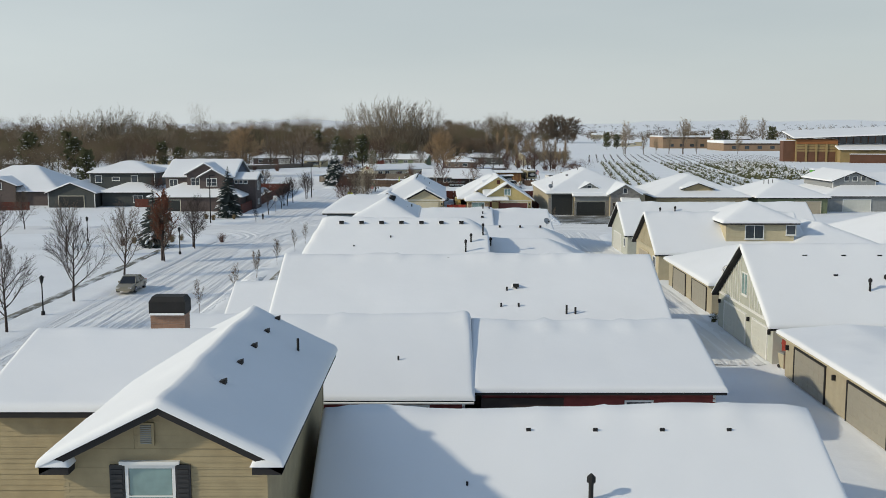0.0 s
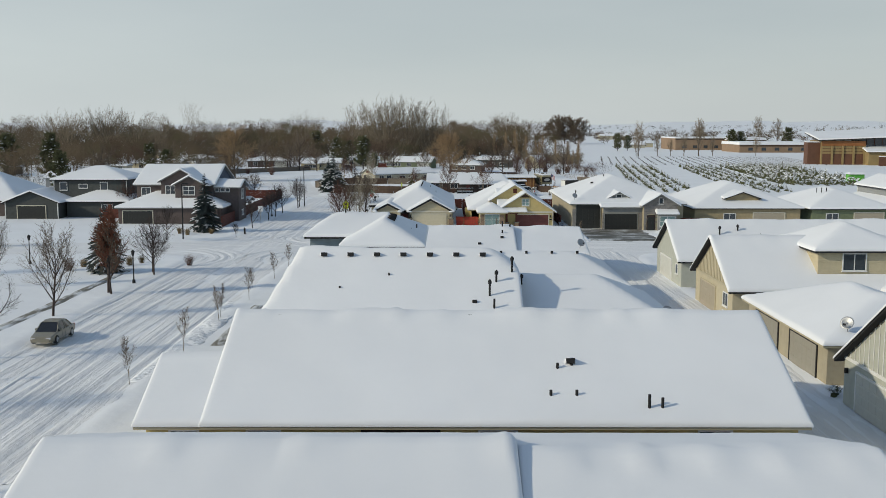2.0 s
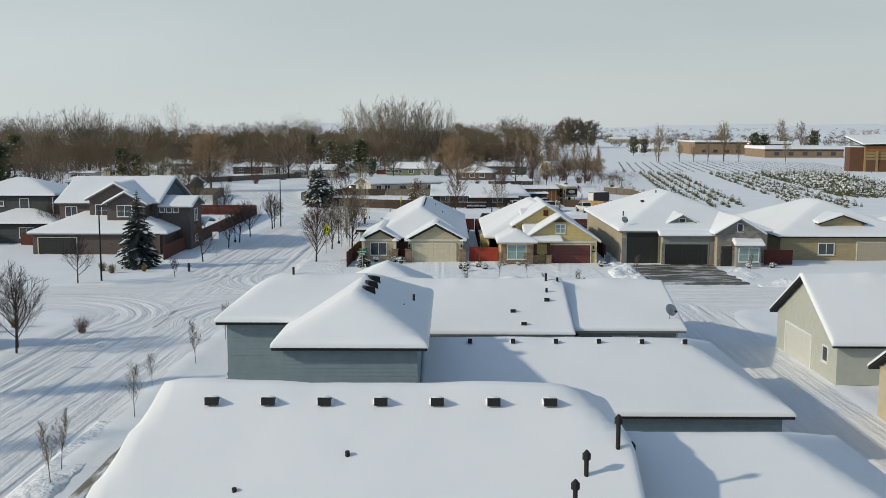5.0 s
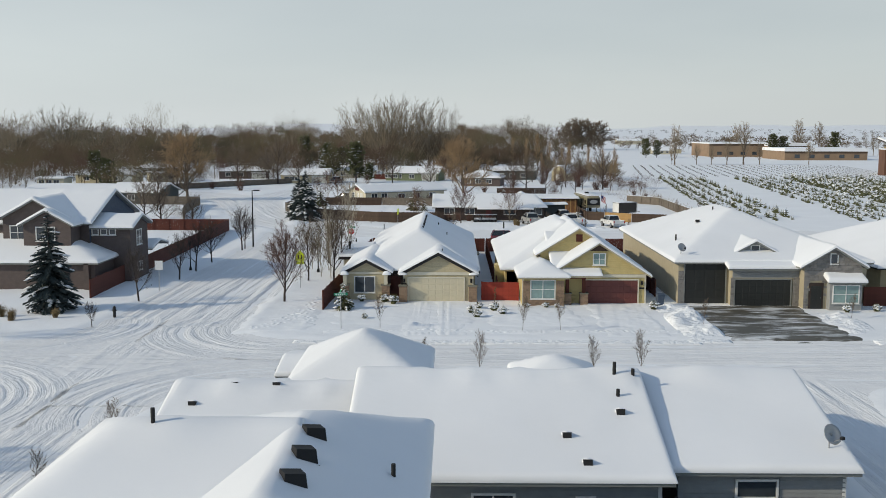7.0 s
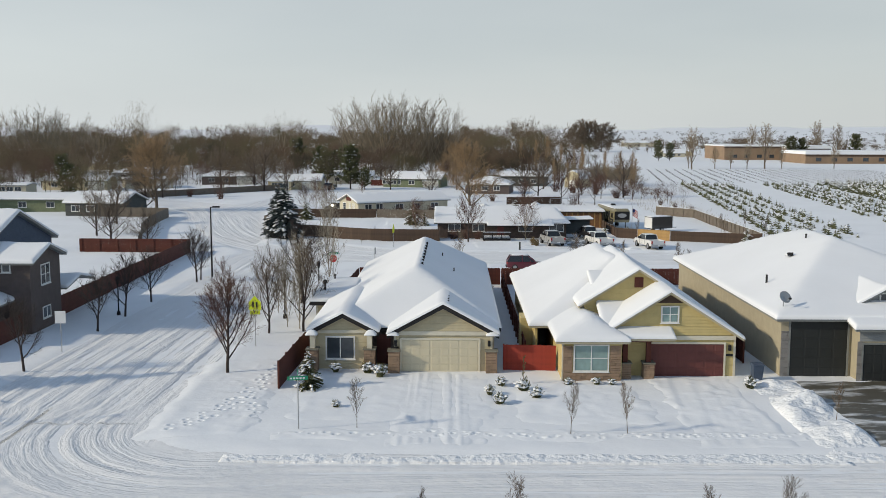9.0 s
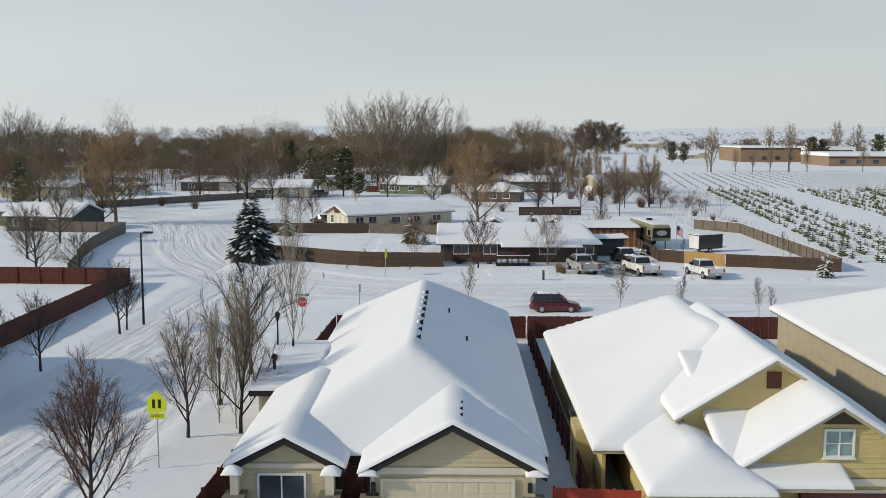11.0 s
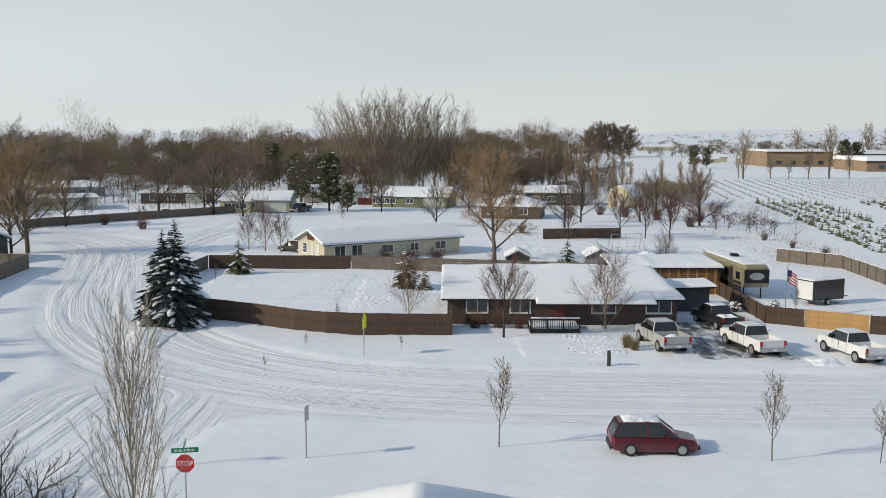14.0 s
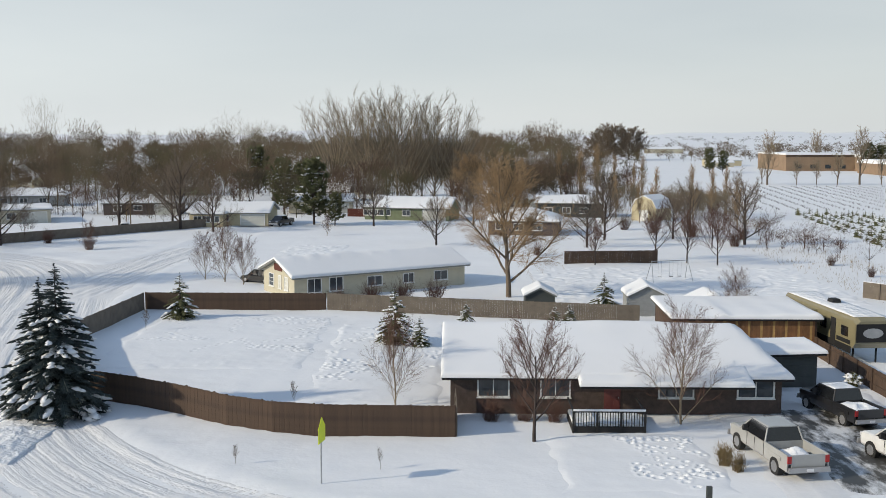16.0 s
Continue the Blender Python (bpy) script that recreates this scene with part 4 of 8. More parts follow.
for x, y in ((2.6, 125.2), (5.0, 126.9), (3.2, 123.4), (-14.0, 131.6)):
    box_vent(x, y, 3.0 + 0.28 * (y - 122.6) if x > -5 else 3.15, 0, 0.34)

for k in range(6):
    box_vent(-0.5 + k * 2.3, 112.4, 4.45, 0, 0.22)

# ---- alley garages ----
G1_house, G1_roofs = tract("low grey-beige alley garage with two doors", GREIGE_W, [((21.5, 30.5, 38.0, 63.2, 2.75, (0.08, 0.08, None, None)), "SENW")], FASCIA_T)
for yc in (58.5, 50.3):
    garage_door(G1_house, 21.93, yc, 4.9, 2.15, "W", DOOR_GREIGE, FASCIA)
for yc in (54.6, 62.2):
    part("wall_lamp", Shape().box(21.75, 21.93, yc - 0.08, yc + 0.08, 1.8, 2.1), BLACK, G1_house)
G2_house, G2_roofs = tract("pale grey-green gabled alley garage with a loft window", WHITE_W, [((21.7, 44.0, 65.4, 79.6, 2.55, (None, None, 0.66, 0.66)), "SENW")])
garage_door(G2_house, 22.13, 74.6, 5.4, 2.2, "W", DOOR_WHITE, TRIM_W)
garage_door(G2_house, 22.13, 68.6, 3.2, 2.2, "W", DOOR_WHITE, TRIM_W, 4, 4)
window(G2_house, 22.13, 72.4, 4.4, 1.3, 1.5, "W", TRIM_W, GLASS_TEAL, 2)
part("belt_board", Shape().box(22.09, 22.13, 65.9, 79.1, 2.65, 2.85), TRIM_W, G2_house)
for k in range(20):
    yb = 66.9 + k * 0.6
    hb = float(roof_height(np.array(22.1), np.array(yb), G2_roofs[0])) - 0.15
    if hb > 3.0 and abs(yb - 72.4) > 0.9:
        part("batten", Shape().box(22.11, 22.14, yb - 0.03, yb + 0.03, 2.86, hb), TRIM_W, G2_house)
for yc in (71.1, 66.4, 78.6):
    part("wall_lamp", Shape().box(21.95, 22.12, yc - 0.08, yc + 0.08, 1.9, 2.2), BLACK, G2_house)
G3_house, G3_roofs = tract("low grey-beige alley garage with hipped snow roof", GREIGE_W, [((22.2, 34.0, 82.6, 99.6, 2.65, (0.35, 0.35, 0.35, 0.35)), "SENW")], FASCIA_T)
for yc in (87.2, 94.6):
    garage_door(G3_house, 22.63, yc, 4.9, 2.15, "W", DOOR_GREIGE, FASCIA)
dish(24.0, 83.6, 3.05, -40)
K2_house, K2_roofs = tract("pale yellow gabled alley garage", YELLOW_PALE, [((21.8, 38.0, 101.8, 114.6, 2.75, (None, None, 0.58, 0.58)), "SENW")])
garage_door(K2_house, 22.23, 109.8, 5.0, 2.2, "W", DOOR_TAN, YELLOW_PALE)
window(K2_house, 22.23, 104.2, 1.7, 1.3, 1.0, "W", TRIM_W, GLASS, 2)
part("belt_board", Shape().box(22.19, 22.23, 102.3, 114.1, 2.75, 2.95), FASCIA_T, K2_house)
for k in range(22):
    yb = 103.0 + k * 0.48
    hb = float(roof_height(np.array(22.2), np.array(yb), K2_roofs[0])) - 0.15
    if hb > 3.1:
        part("batten", Shape().box(22.21, 22.24, yb - 0.03, yb + 0.03, 2.96, hb), FASCIA_T, K2_house)
K1_house, K1_roofs = tract("white gabled alley garage", WHITE_W, [((22.0, 46.0, 120.3, 132.6, 2.65, (None, None, 0.56, 0.56)), "SENW")])
garage_door(K1_house, 22.43, 127.6, 5.0, 2.2, "W", DOOR_WHITE, TRIM_W)
window(K1_house, 22.43, 122.6, 1.6, 0.8, 0.9, "W", TRIM_W, GLASS, 1)
for x, y, z, h in ((27.0, 124.0, 4.8, 0.8), (29.0, 124.6, 5.1, 0.6), (31.0, 123.4, 4.4, 0.5), (29.5, 68.2, 4.5, 0.8), (31.5, 67.0, 3.7, 0.7), (33.0, 66.6, 3.5, 0.8), (31.0, 69.2, 5.0, 0.4)):
    vent_pipe(x, y, z, h, 0.08, True)
for x in (26.0, 28.8, 31.4, 34.4):
    box_vent(x, 71.4, 6.45, 0, 0.32)
box_vent(27.6, 69.6, 5.3, 0, 0.3)
T_house, T_roofs = tract("two-storey tan house with a hipped snow roof", TAN_PALE, [((29.0, 37.0, 103.0, 112.5, 5.9, (0.45, 0.45, 0.45, 0.45)), "SENW"), ((34.0, 47.0, 100.0, 118.0, 2.8, (0.4, 0.4, 0.4, 0.4)), "SENW")])
window(T_house, 32.4, 103.42, 4.9, 1.8, 1.3, "S", TRIM_W, GLASS, 2)
window(T_house, 36.2, 103.42, 5.1, 0.9, 0.9, "S", TRIM_W, GLASS, 1)
U_house, U_roofs = tract("tan house with a wide snowy hipped roof", TAN_PALE, [((45.5, 66.0, 104.0, 124.0, 3.0, (0.4, 0.4, 0.4, 0.4)), "SENW")])

# ---- houses across the second street ----
h1, h1_roofs = tract("tan single-storey house with stone pillars and cream garage door", TAN_PALE, [
    ((-11.3, 0.6, 180.2, 212.6, 2.65, (0.55, 0.55, 0.55, 0.55)), "ENW"),
    ((-7.0, 0.4, 178.0, 190.0, 2.65, (0.54, 0.54, None, None)), "SEW"),
    ((-12.4, -7.6, 178.6, 190.0, 2.65, (0.52, 0.52, None, None)), "SW"),
    ((-13.9, -10.6, 190.5, 202.0, 2.65, (None, None, 0.12, 0.12)), "SNW")], trim=TRIM_C, thick=0.36)
garage_door(h1, -3.5, 178.42, 5.1, 2.15, "S", DOOR_CREAM, TRIM_C, 4, 8)
boards(h1, h1_roofs[1], "S", TAN_PALE, 2.75, 5.0, 0.45, 0.19)
part("belt_board", Shape().box(-6.6, 0.0, 178.36, 178.41, 2.45, 2.72), TRIM_C, h1)
window(h1, -10.2, 179.02, 1.45, 1.8, 1.4, "S", TRIM_W, GLASS, 2)
part("belt_board", Shape().box(-12.0, -8.0, 178.97, 179.02, 2.45, 2.65), TRIM_C, h1)
wall(h1, (-8.2, -6.4, 180.6, 182.0, 2.65, (None, None, None, 0.1)), "S", TAUPE_W, 0.0)
entry_door(h1, -7.4, 180.58, "S", DOOR_RED)
for x, y, z1 in ((-12.0, 178.6, 1.45), (-8.2, 178.7, 1.45), (-6.55, 178.25, 1.45), (-0.1, 178.25, 1.45)):
    pillar(h1, x, y, 0.75, z1, STONE, RNG)
for x in (-12.0, -8.2):
    part("porch_post", Shape().box(x - 0.17, x + 0.17, 178.45, 178.8, 1.53, 2.6), TRIM_C, h1)
for x in (-6.45, -0.25):
    part("wall_lamp", Shape().box(x - 0.09, x + 0.09, 178.2, 178.42, 1.75, 2.1), BLACK, h1)
part("number_plate", Shape().box(-6.75, -6.25, 178.38, 178.41, 1.55, 1.68), BLACK, h1)
for x0, x1 in ((-7.0, -6.2), (-0.45, 0.4), (-12.4, -11.6), (-8.5, -7.7)):
    u = np.linspace(0, 1, 7)
    U, V = np.meshgrid(u, u, indexing="ij")
    slab("snow_cap", x0 + u * (x1 - x0), 177.9 + u * 0.6, 2.55 + 0.3 * np.sqrt(np.clip(np.sin(U * math.pi) * np.sin(V * math.pi), 0, 1)), np.full(U.shape, 2.5), SNOW_ROOF, h1, True)
for k in range(8):
    box_vent(-5.0, 187.8 + k * 1.95, 5.88, 90, 0.2)
for k in range(3):
    box_vent(-3.0, 179.2 + k * 0.9, 4.45, 90, 0.2)
vent_pipe(-13.0, 193.0, 3.0, 0.8, 0.09, True)
vent_pipe(-12.8, 198.0, 3.1, 0.6, 0.07)
vent_pipe(-3.6, 199.0, 5.15, 0.3, 0.05)
vent_pipe(-2.6, 193.5, 4.6, 0.3, 0.05)

h2, h2_roofs = tract("yellow house with double gables and a dark red garage door", YELLOW, [
    ((2.6, 16.2, 181.0, 205.0, 2.65, (0.55, 0.55, 0.55, 0.55)), "ENW"),
    ((6.6, 16.2, 177.0, 190.0, 2.6, (0.64, 0.64, None, None)), "SE"),
    ((5.9, 14.1, 180.6, 194.0, 4.1, (0.62, 0.62, None, None)), "S"),
    ((3.9, 8.6, 175.6, 188.0, 2.7, (0.45, 0.45, 0.45, None)), "SW"),
    ((7.2, 11.6, 176.3, 186.0, 2.75, (None, None, 0.3, None)), "")], FASCIA_T, trim=TRIM_C)
garage_door(h2, 12.55, 177.42, 4.9, 2.15, "S", DOOR_RED, TRIM_C, 4, 8)
boards(h2, h2_roofs[1], "S", YELLOW, 2.75, 6.0, 0.45, 0.19, [(10.7, 12.2, 3.4, 4.8)])
boards(h2, h2_roofs[2], "S", YELLOW, 4.6, 6.7, 0.45, 0.19, [(9.6, 10.5, 5.2, 6.1)])
part("belt_board", Shape().box(8.0, 15.75, 177.36, 177.41, 2.42, 2.7), TRIM_C, h2)
window(h2, 11.45, 177.42, 4.1, 1.0, 0.95, "S", TRIM_W, GLASS_TEAL, 2, 2)
part("gable_vent", Shape().box(9.75, 10.35, 180.98, 181.04, 5.3, 6.0), FENCE_RED, h2, "dark red gable vent")
part("gable_panel", Shape().add([(10.5, 177.38, 4.85), (12.3, 177.38, 4.85), (11.4, 177.38, 5.4), (10.5, 177.42, 4.85), (12.3, 177.42, 4.85), (11.4, 177.42, 5.4)], [(0, 1, 2), (3, 5, 4), (0, 3, 4, 1), (1, 4, 5, 2), (2, 5, 3, 0)]), FENCE_BR, h2, "brown shingle gable peak")
window(h2, 6.2, 176.02, 1.5, 2.1, 1.6, "S", TRIM_W, GLASS_TEAL, 2, 2)
stones(h2, 4.4, 8.1, 0.0, 0.55, 176.0, STONE, RNG, (0.4, 0.16))
for x0, x1 in ((4.4, 5.0), (7.4, 8.1)):
    stones(h2, x0, x1, 0.56, 2.3, 176.0, STONE, RNG, (0.4, 0.16))
wall(h2, (8.2, 10.0, 178.6, 180.0, 2.65, (None, None, None, 0.1)), "S", YELLOW, 0.0)
entry_door(h2, 8.9, 178.58, "S", DOOR_RED)
for x in (8.5, 10.0):
    pillar(h2, x, 176.9, 0.7, 1.0, STONE, RNG)
    part("porch_post", Shape().box(x - 0.15, x + 0.15, 176.75, 177.05, 1.08, 2.7), FENCE_RED, h2)
part("porch_beam", Shape().box(8.2, 10.2, 176.7, 176.95, 2.4, 2.68), FENCE_RED, h2)
part("wall_lamp", Shape().box(15.28, 15.44, 177.2, 177.42, 1.75, 2.1), BLACK, h2)
part("number_plate", Shape().box(15.15, 15.6, 177.38, 177.41, 1.35, 1.5), BLACK, h2)
for yc in (188.0, 193.0):
    window(h2, 3.05, yc, 1.5, 0.8, 1.2, "W", TRIM_W, GLASS, 1)
part("side_bay", Shape().box(2.2, 3.04, 184.0, 186.0, 0.0, 2.6), YELLOW, h2)
for k in range(4):
    vent_pipe(15.2, 179.5 + 2.2 * k, 3.1, 0.3, 0.05)

h3, h3_roofs = tract("large grey-beige house with stone front and charcoal garage doors", GREIGE_W, [
    ((18.3, 36.4, 177.2, 208.0, 3.9, (0.40, 0.40, 0.24, 0.4)), "SENW"),
    ((22.9, 32.0, 175.9, 186.0, 3.5, (None, None, 0.22, None)), "SEW"),
    ((28.9, 34.9, 174.6, 188.0, 3.8, (0.6, 0.6, None, None)), "SEW")], FASCIA_G)
garage_door(h3, 21.2, 177.62, 3.7, 3.75, "S", DOOR_DARK, FASCIA_G, 6, 4)
garage_door(h3, 26.1, 176.32, 5.0, 2.4, "S", DOOR_DARK, FASCIA_G, 4, 8)
boards(h3, (22.9, 29.8, 175.9, 186.0, 3.5, (None, None, 0.22, None)), "S", GREY_W, 2.6, 3.5, 0.45, 0.19)
stones(h3, 18.75, 19.3, 0, 3.0, 177.6, STONE_G, RNG, (0.4, 0.22))
stones(h3, 23.2, 23.55, 0, 2.6, 176.3, STONE_G, RNG, (0.35, 0.22))
stones(h3, 28.8, 29.36, 0, 2.6, 176.2, STONE_G, RNG, (0.35, 0.22))
z = 0.0
while z < 5.6:
    lim = 3.0 - max(0.0, (z - 3.9)) / 0.6 - 0.3
    if lim > 0.25:
        for x0, x1 in ((31.9 - lim, 31.9 + lim),):
            x = max(x0, 29.36)
            while x < min(x1, 34.44) - 0.05:
                w = min(RNG.uniform(0.22, 0.6), min(x1, 34.44) - x)
                if not (29.75 < x + w / 2 < 31.2 and z < 2.4) and not (31.3 < x + w / 2 < 34.2 and z < 2.6) and not (31.6 < x + w / 2 < 32.3 and 4.0 < z < 5.0):
                    part("stone", Shape().box(x + 0.008, x + w - 0.008, 175.05 - RNG.uniform(0.03, 0.09), 175.06, z + 0.008, z + 0.222), STONE_G, h3)
                x += w
    z += 0.23
# dark panel behind the door paints the entry's shade
part("door_recess", Shape().box(29.8, 31.1, 174.98, 175.04, 0, 2.35), RECESS_SHADE, h3, "flat dark panel painted as the shade of the entry")
entry_door(h3, 30.45, 174.97, "S", DOOR_DARK)
window(h3, 31.95, 175.02, 4.5, 0.55, 0.8, "S", TRIM_W, GLASS, 1)
part("bay", Shape().box(31.4, 34.2, 174.2, 175.0, 0.0, 2.55), GREY_W, h3, "projecting window bay")
window(h3, 32.8, 174.19, 1.45, 2.2, 1.5, "S", TRIM_W, GLASS_TEAL, 2, 2)
roof(h3, 31.1, 34.5, 173.8, 175.2, 2.6, (None, None, 0.35, None), fascia=FASCIA_G, snow=0.3)
dm = roof(h3, 24.3, 28.3, 179.2, 186.0, 4.55, (0.55, 0.55, None, None), fascia=FASCIA_G, snow=0.15)
wall(h3, dm, "S", GREY_W, 0.45, 3.9)
wall(h3, dm, "W", GREY_W, 0.45, 3.9)
window(h3, 26.3, 179.62, 4.75, 0.7, 0.75, "S", TRIM_W, GLASS, 1)
dish(19.2, 178.6, 4.3, 20)
vent_pipe(20.3, 186.0, 4.9, 0.6, 0.08)
vent_pipe(26.2, 195.0, 7.0, 0.6, 0.08)
box_vent(23.6, 191.0, 6.3, 0, 0.4)

# ---- houses further along ----
h4, h4_roofs = tract("tan-brown house under a broad snow roof with an eyebrow vent", TAN, [((38.0, 55.6, 180.0, 204.0, 3.0, (0.4, 0.4, 0.34, 0.4)), "SENW"), ((43.5, 49.5, 182.0, 190.0, 4.4, (0.35, 0.35, None, None)), "S")])
window(h4, 44.0, 180.42, 1.4, 1.8, 1.3, "S", TRIM_W, GLASS, 2)
garage_door(h4, 50.2, 180.42, 4.9, 2.2, "S", DOOR_TAN, TRIM_C)
h5, h5_roofs = tract("low olive house with a snow-covered hipped roof", GREEN_W, [((56.5, 70.0, 180.0, 200.0, 2.9, (0.4, 0.4, 0.35, 0.4)), "SENW")])
garage_door(h5, 66.0, 180.42, 4.6, 2.2, "S", DOOR_TAN, TRIM_C)
window(h5, 60.2, 180.42, 1.4, 1.8, 1.3, "S", TRIM_W, GLASS, 2)
for x in (60.0, 60.8, 61.6):
    vent_pipe(x, 187.0, 5.3, 0.5, 0.07)
h6, h6_roofs = tract("grey two-storey house with three small gable windows", GREY_W, [((73.0, 82.0, 188.0, 204.0, 5.4, (0.4, 0.4, None, None)), "SENW"), ((70.5, 98.0, 184.0, 206.0, 2.9, (0.35, 0.35, 0.35, 0.35)), "SENW")], trim=TRIM_W)
for x in (76.0, 77.6, 79.2):
    window(h6, x, 188.42, 5.9, 0.8, 0.8, "S", TRIM_W, GLASS, 1)
garage_door(h6, 76.5, 184.42, 5.0, 2.2, "S", DOOR_WHITE, TRIM_W)
L_house, L_roofs = tract("two-storey taupe and blue house with snowy gables", TAUPE_W, [
    ((-53.0, -39.3, 189.0, 205.0, 6.2, (None, None, 0.37, 0.37)), "SNW"),
    ((-48.6, -41.0, 187.8, 197.5, 6.7, (0.55, 0.55, None, None)), "SEW"),
    ((-45.9, -40.2, 186.4, 193.0, 6.2, (0.55, 0.55, None, None)), "SEW"),
    ((-40.2, -35.2, 189.6, 196.4, 5.7, (None, None, 0.33, 0.33)), "SEN"),
    ((-54.6, -37.0, 184.0, 200.0, 2.75, (0.4, 0.4, 0.4, 0.4)), "SENW"),
    ((-38.0, -35.4, 196.6, 203.0, 2.7, (None, None, 0.2, 0.2)), "")], FASCIA_G)
wall(L_house, L_roofs[0], "E", NAVY_W, 0.45)
for x, w in ((-46.6, 1.5), (-43.2, 1.8)):
    window(L_house, x, 188.22 if x < -45 else 186.82, 5.3, w, 1.3, "S", TRIM_W, GLASS, 2, 2)
window(L_house, -51.0, 189.42, 5.0, 1.4, 1.2, "S", TRIM_W, GLASS, 2)
window(L_house, -35.64, 192.9, 4.4, 1.6, 1.5, "E", TRIM_W, GLASS, 2, 2)
window(L_house, -35.64, 192.9, 1.3, 1.4, 0.8, "E", TRIM_W, GLASS, 2)
for x in (-39.3, -38.4, -37.5):
    window(L_house, x, 190.02, 5.2, 0.55, 0.5, "S", TRIM_W, GLASS, 1)
garage_door(L_house, -51.0, 184.42, 4.8, 2.1, "S", DOOR_DARK, TRIM_C)
for x in (-41.5, -38.2):
    part("porch_post", Shape().box(x - 0.25, x + 0.25, 184.0, 184.5, 0, 2.7), TAUPE_W, L_house)
LL_house, LL_roofs = tract("dark grey two-storey house with a hipped snow roof", DGREY_W, [
    ((-71.2, -57.3, 200.0, 212.0, 6.4, (0.35, 0.35, 0.35, 0.35)), "SENW"), ((-77.0, -67.0, 193.0, 214.0, 2.8, (0.4, 0.4, None, 0.4)), "SENW"), ((-67.5, -56.0, 196.0, 212.0, 2.8, (0.35, 0.35, 0.35, 0.35)), "SEN")], trim=TRIM_W)
for x in (-69.0, -65.5, -61.8):
    window(LL_house, x, 200.42, 5.2, 1.2 if x != -65.5 else 1.4, 1.3 if x != -65.5 else 0.6, "S", TRIM_W, GLASS, 1)
window(LL_house, -60.0, 196.42, 1.5, 1.8, 1.3, "S", TRIM_W, GLASS, 2)
garage_door(LL_house, -72.0, 193.42, 4.8, 2.2, "S", DOOR_DARK, TRIM_C)
LM_house, LM_roofs = tract("brown house with a steep snow roof", TAUPE_W, [((-98.0, -76.0, 198.0, 218.0, 2.8, (0.55, 0.55, 0.45, 0.5)), "SENW"), ((-92.0, -84.0, 197.0, 206.0, 4.0, (0.4, 0.4, None, None)), "S")])
window(LM_house, -88.0, 197.42, 3.9, 1.6, 1.2, "S", TRIM_W, GLASS, 2)

# ---- the ranch house, its yard and neighbours ----
R_house, R_roofs = tract("low brown brick ranch house with a snow roof", BRICK_W, [
    ((-5.6, 14.6, 261.4, 275.0, 2.3, (None, 1.1, 0.27, 0.27)), "SENW"),
    ((2.3, 12.1, 260.5, 262.5, 2.05, (None, None, 0.27, None)), "")], over=0.5)
for x, w in ((-2.6, 1.7), (1.0, 1.6), (8.0, 1.9), (12.6, 2.0)):
    window(R_house, x, 261.88, 1.55, w, 0.95, "S", TRIM_W, GLASS, 2)
entry_door(R_house, 4.3, 261.88, "S", DOOR_RED)
RC_house, RC_roofs = tract("flat-roofed dark shed beside the ranch house", DGREY_W, [((14.4, 18.9, 268.0, 272.4, 2.25, (0.03, None, None, None)), "SENW")])
deck = thing("porch_deck", "low dark timber porch deck with snow and railings", "deck", 1.6, 258.2, 0)
part("platform", Shape().box(0, 4.0, 0, 3.0, 0.0, 0.35), FASCIA, deck)
part("snow", Shape().box(0.05, 3.95, 0.05, 2.95, 0.352, 0.5, taper=0.03), SNOW_BANK, deck)
for x in (0.05, 1.35, 2.65, 3.95):
    part("post", Shape().box(x - 0.06, x + 0.06, -0.06, 0.06, 0.0, 1.15), FASCIA, deck)
part("rail", Shape().box(0, 4.0, -0.08, 0.08, 1.152, 1.22), FASCIA, deck)
part("rail_snow", Shape().box(0.02, 3.98, -0.07, 0.07, 1.223, 1.31, taper=0.02), SNOW_BANK, deck)
part("side_rail", Shape().box(0.0, 0.1, 0.1, 2.9, 1.152, 1.22), FASCIA, deck)
part("side_rail", Shape().box(3.9, 4.0, 0.1, 2.9, 1.152, 1.22), FASCIA, deck)
for k in range(26):
    part("baluster", Shape().box(0.15 + k * 0.145, 0.19 + k * 0.145, -0.02, 0.02, 0.35, 1.15), FASCIA, deck)
SH_house, SH_roofs = tract("long brown board shed with a snow roof", FENCE_BR, [((11.1, 22.2, 278.0, 286.0, 2.75, (None, None, 0.03, None)), "SENW")], over=0.3)
for k in range(57):
    part("plank", Shape().box(11.32 + k * 0.183, 11.49 + k * 0.183, 278.26, 278.30, 0.0, 2.62), FENCE_ORANGE if k % 5 else FENCE_TAN, SH_house)
W_house, W_roofs = tract("long cream house with a low snow roof", CREAM, [((-0.4, 20.5, -0.4, 8.4, 2.3, (None, None, 0.34, 0.34)), "SENW")], FASCIA_G)
W_house.matrix_basis = pose(-20.8, 301.8, 0, 0, 0, 33)
for y, w in ((2.0, 0.8), (3.6, 0.5), (5.8, 1.1)):
    window(W_house, 0.05, y, 1.4, w, 1.2, "W", TRIM_W, GLASS if y > 5 else DOOR_WHITE, 1, 3)
part("gable_panel", Shape().box(0.0, 0.04, 3.0, 5.0, 2.5, 3.2), FENCE_RED, W_house)
for x, w in ((2.2, 1.4), (4.6, 1.4), (9.0, 1.6), (13.0, 1.2), (17.0, 1.6)):
    window(W_house, x, 0.05, 1.3, w, 1.3 if x < 6 else 0.9, "S", TRIM_W, GLASS, 2)
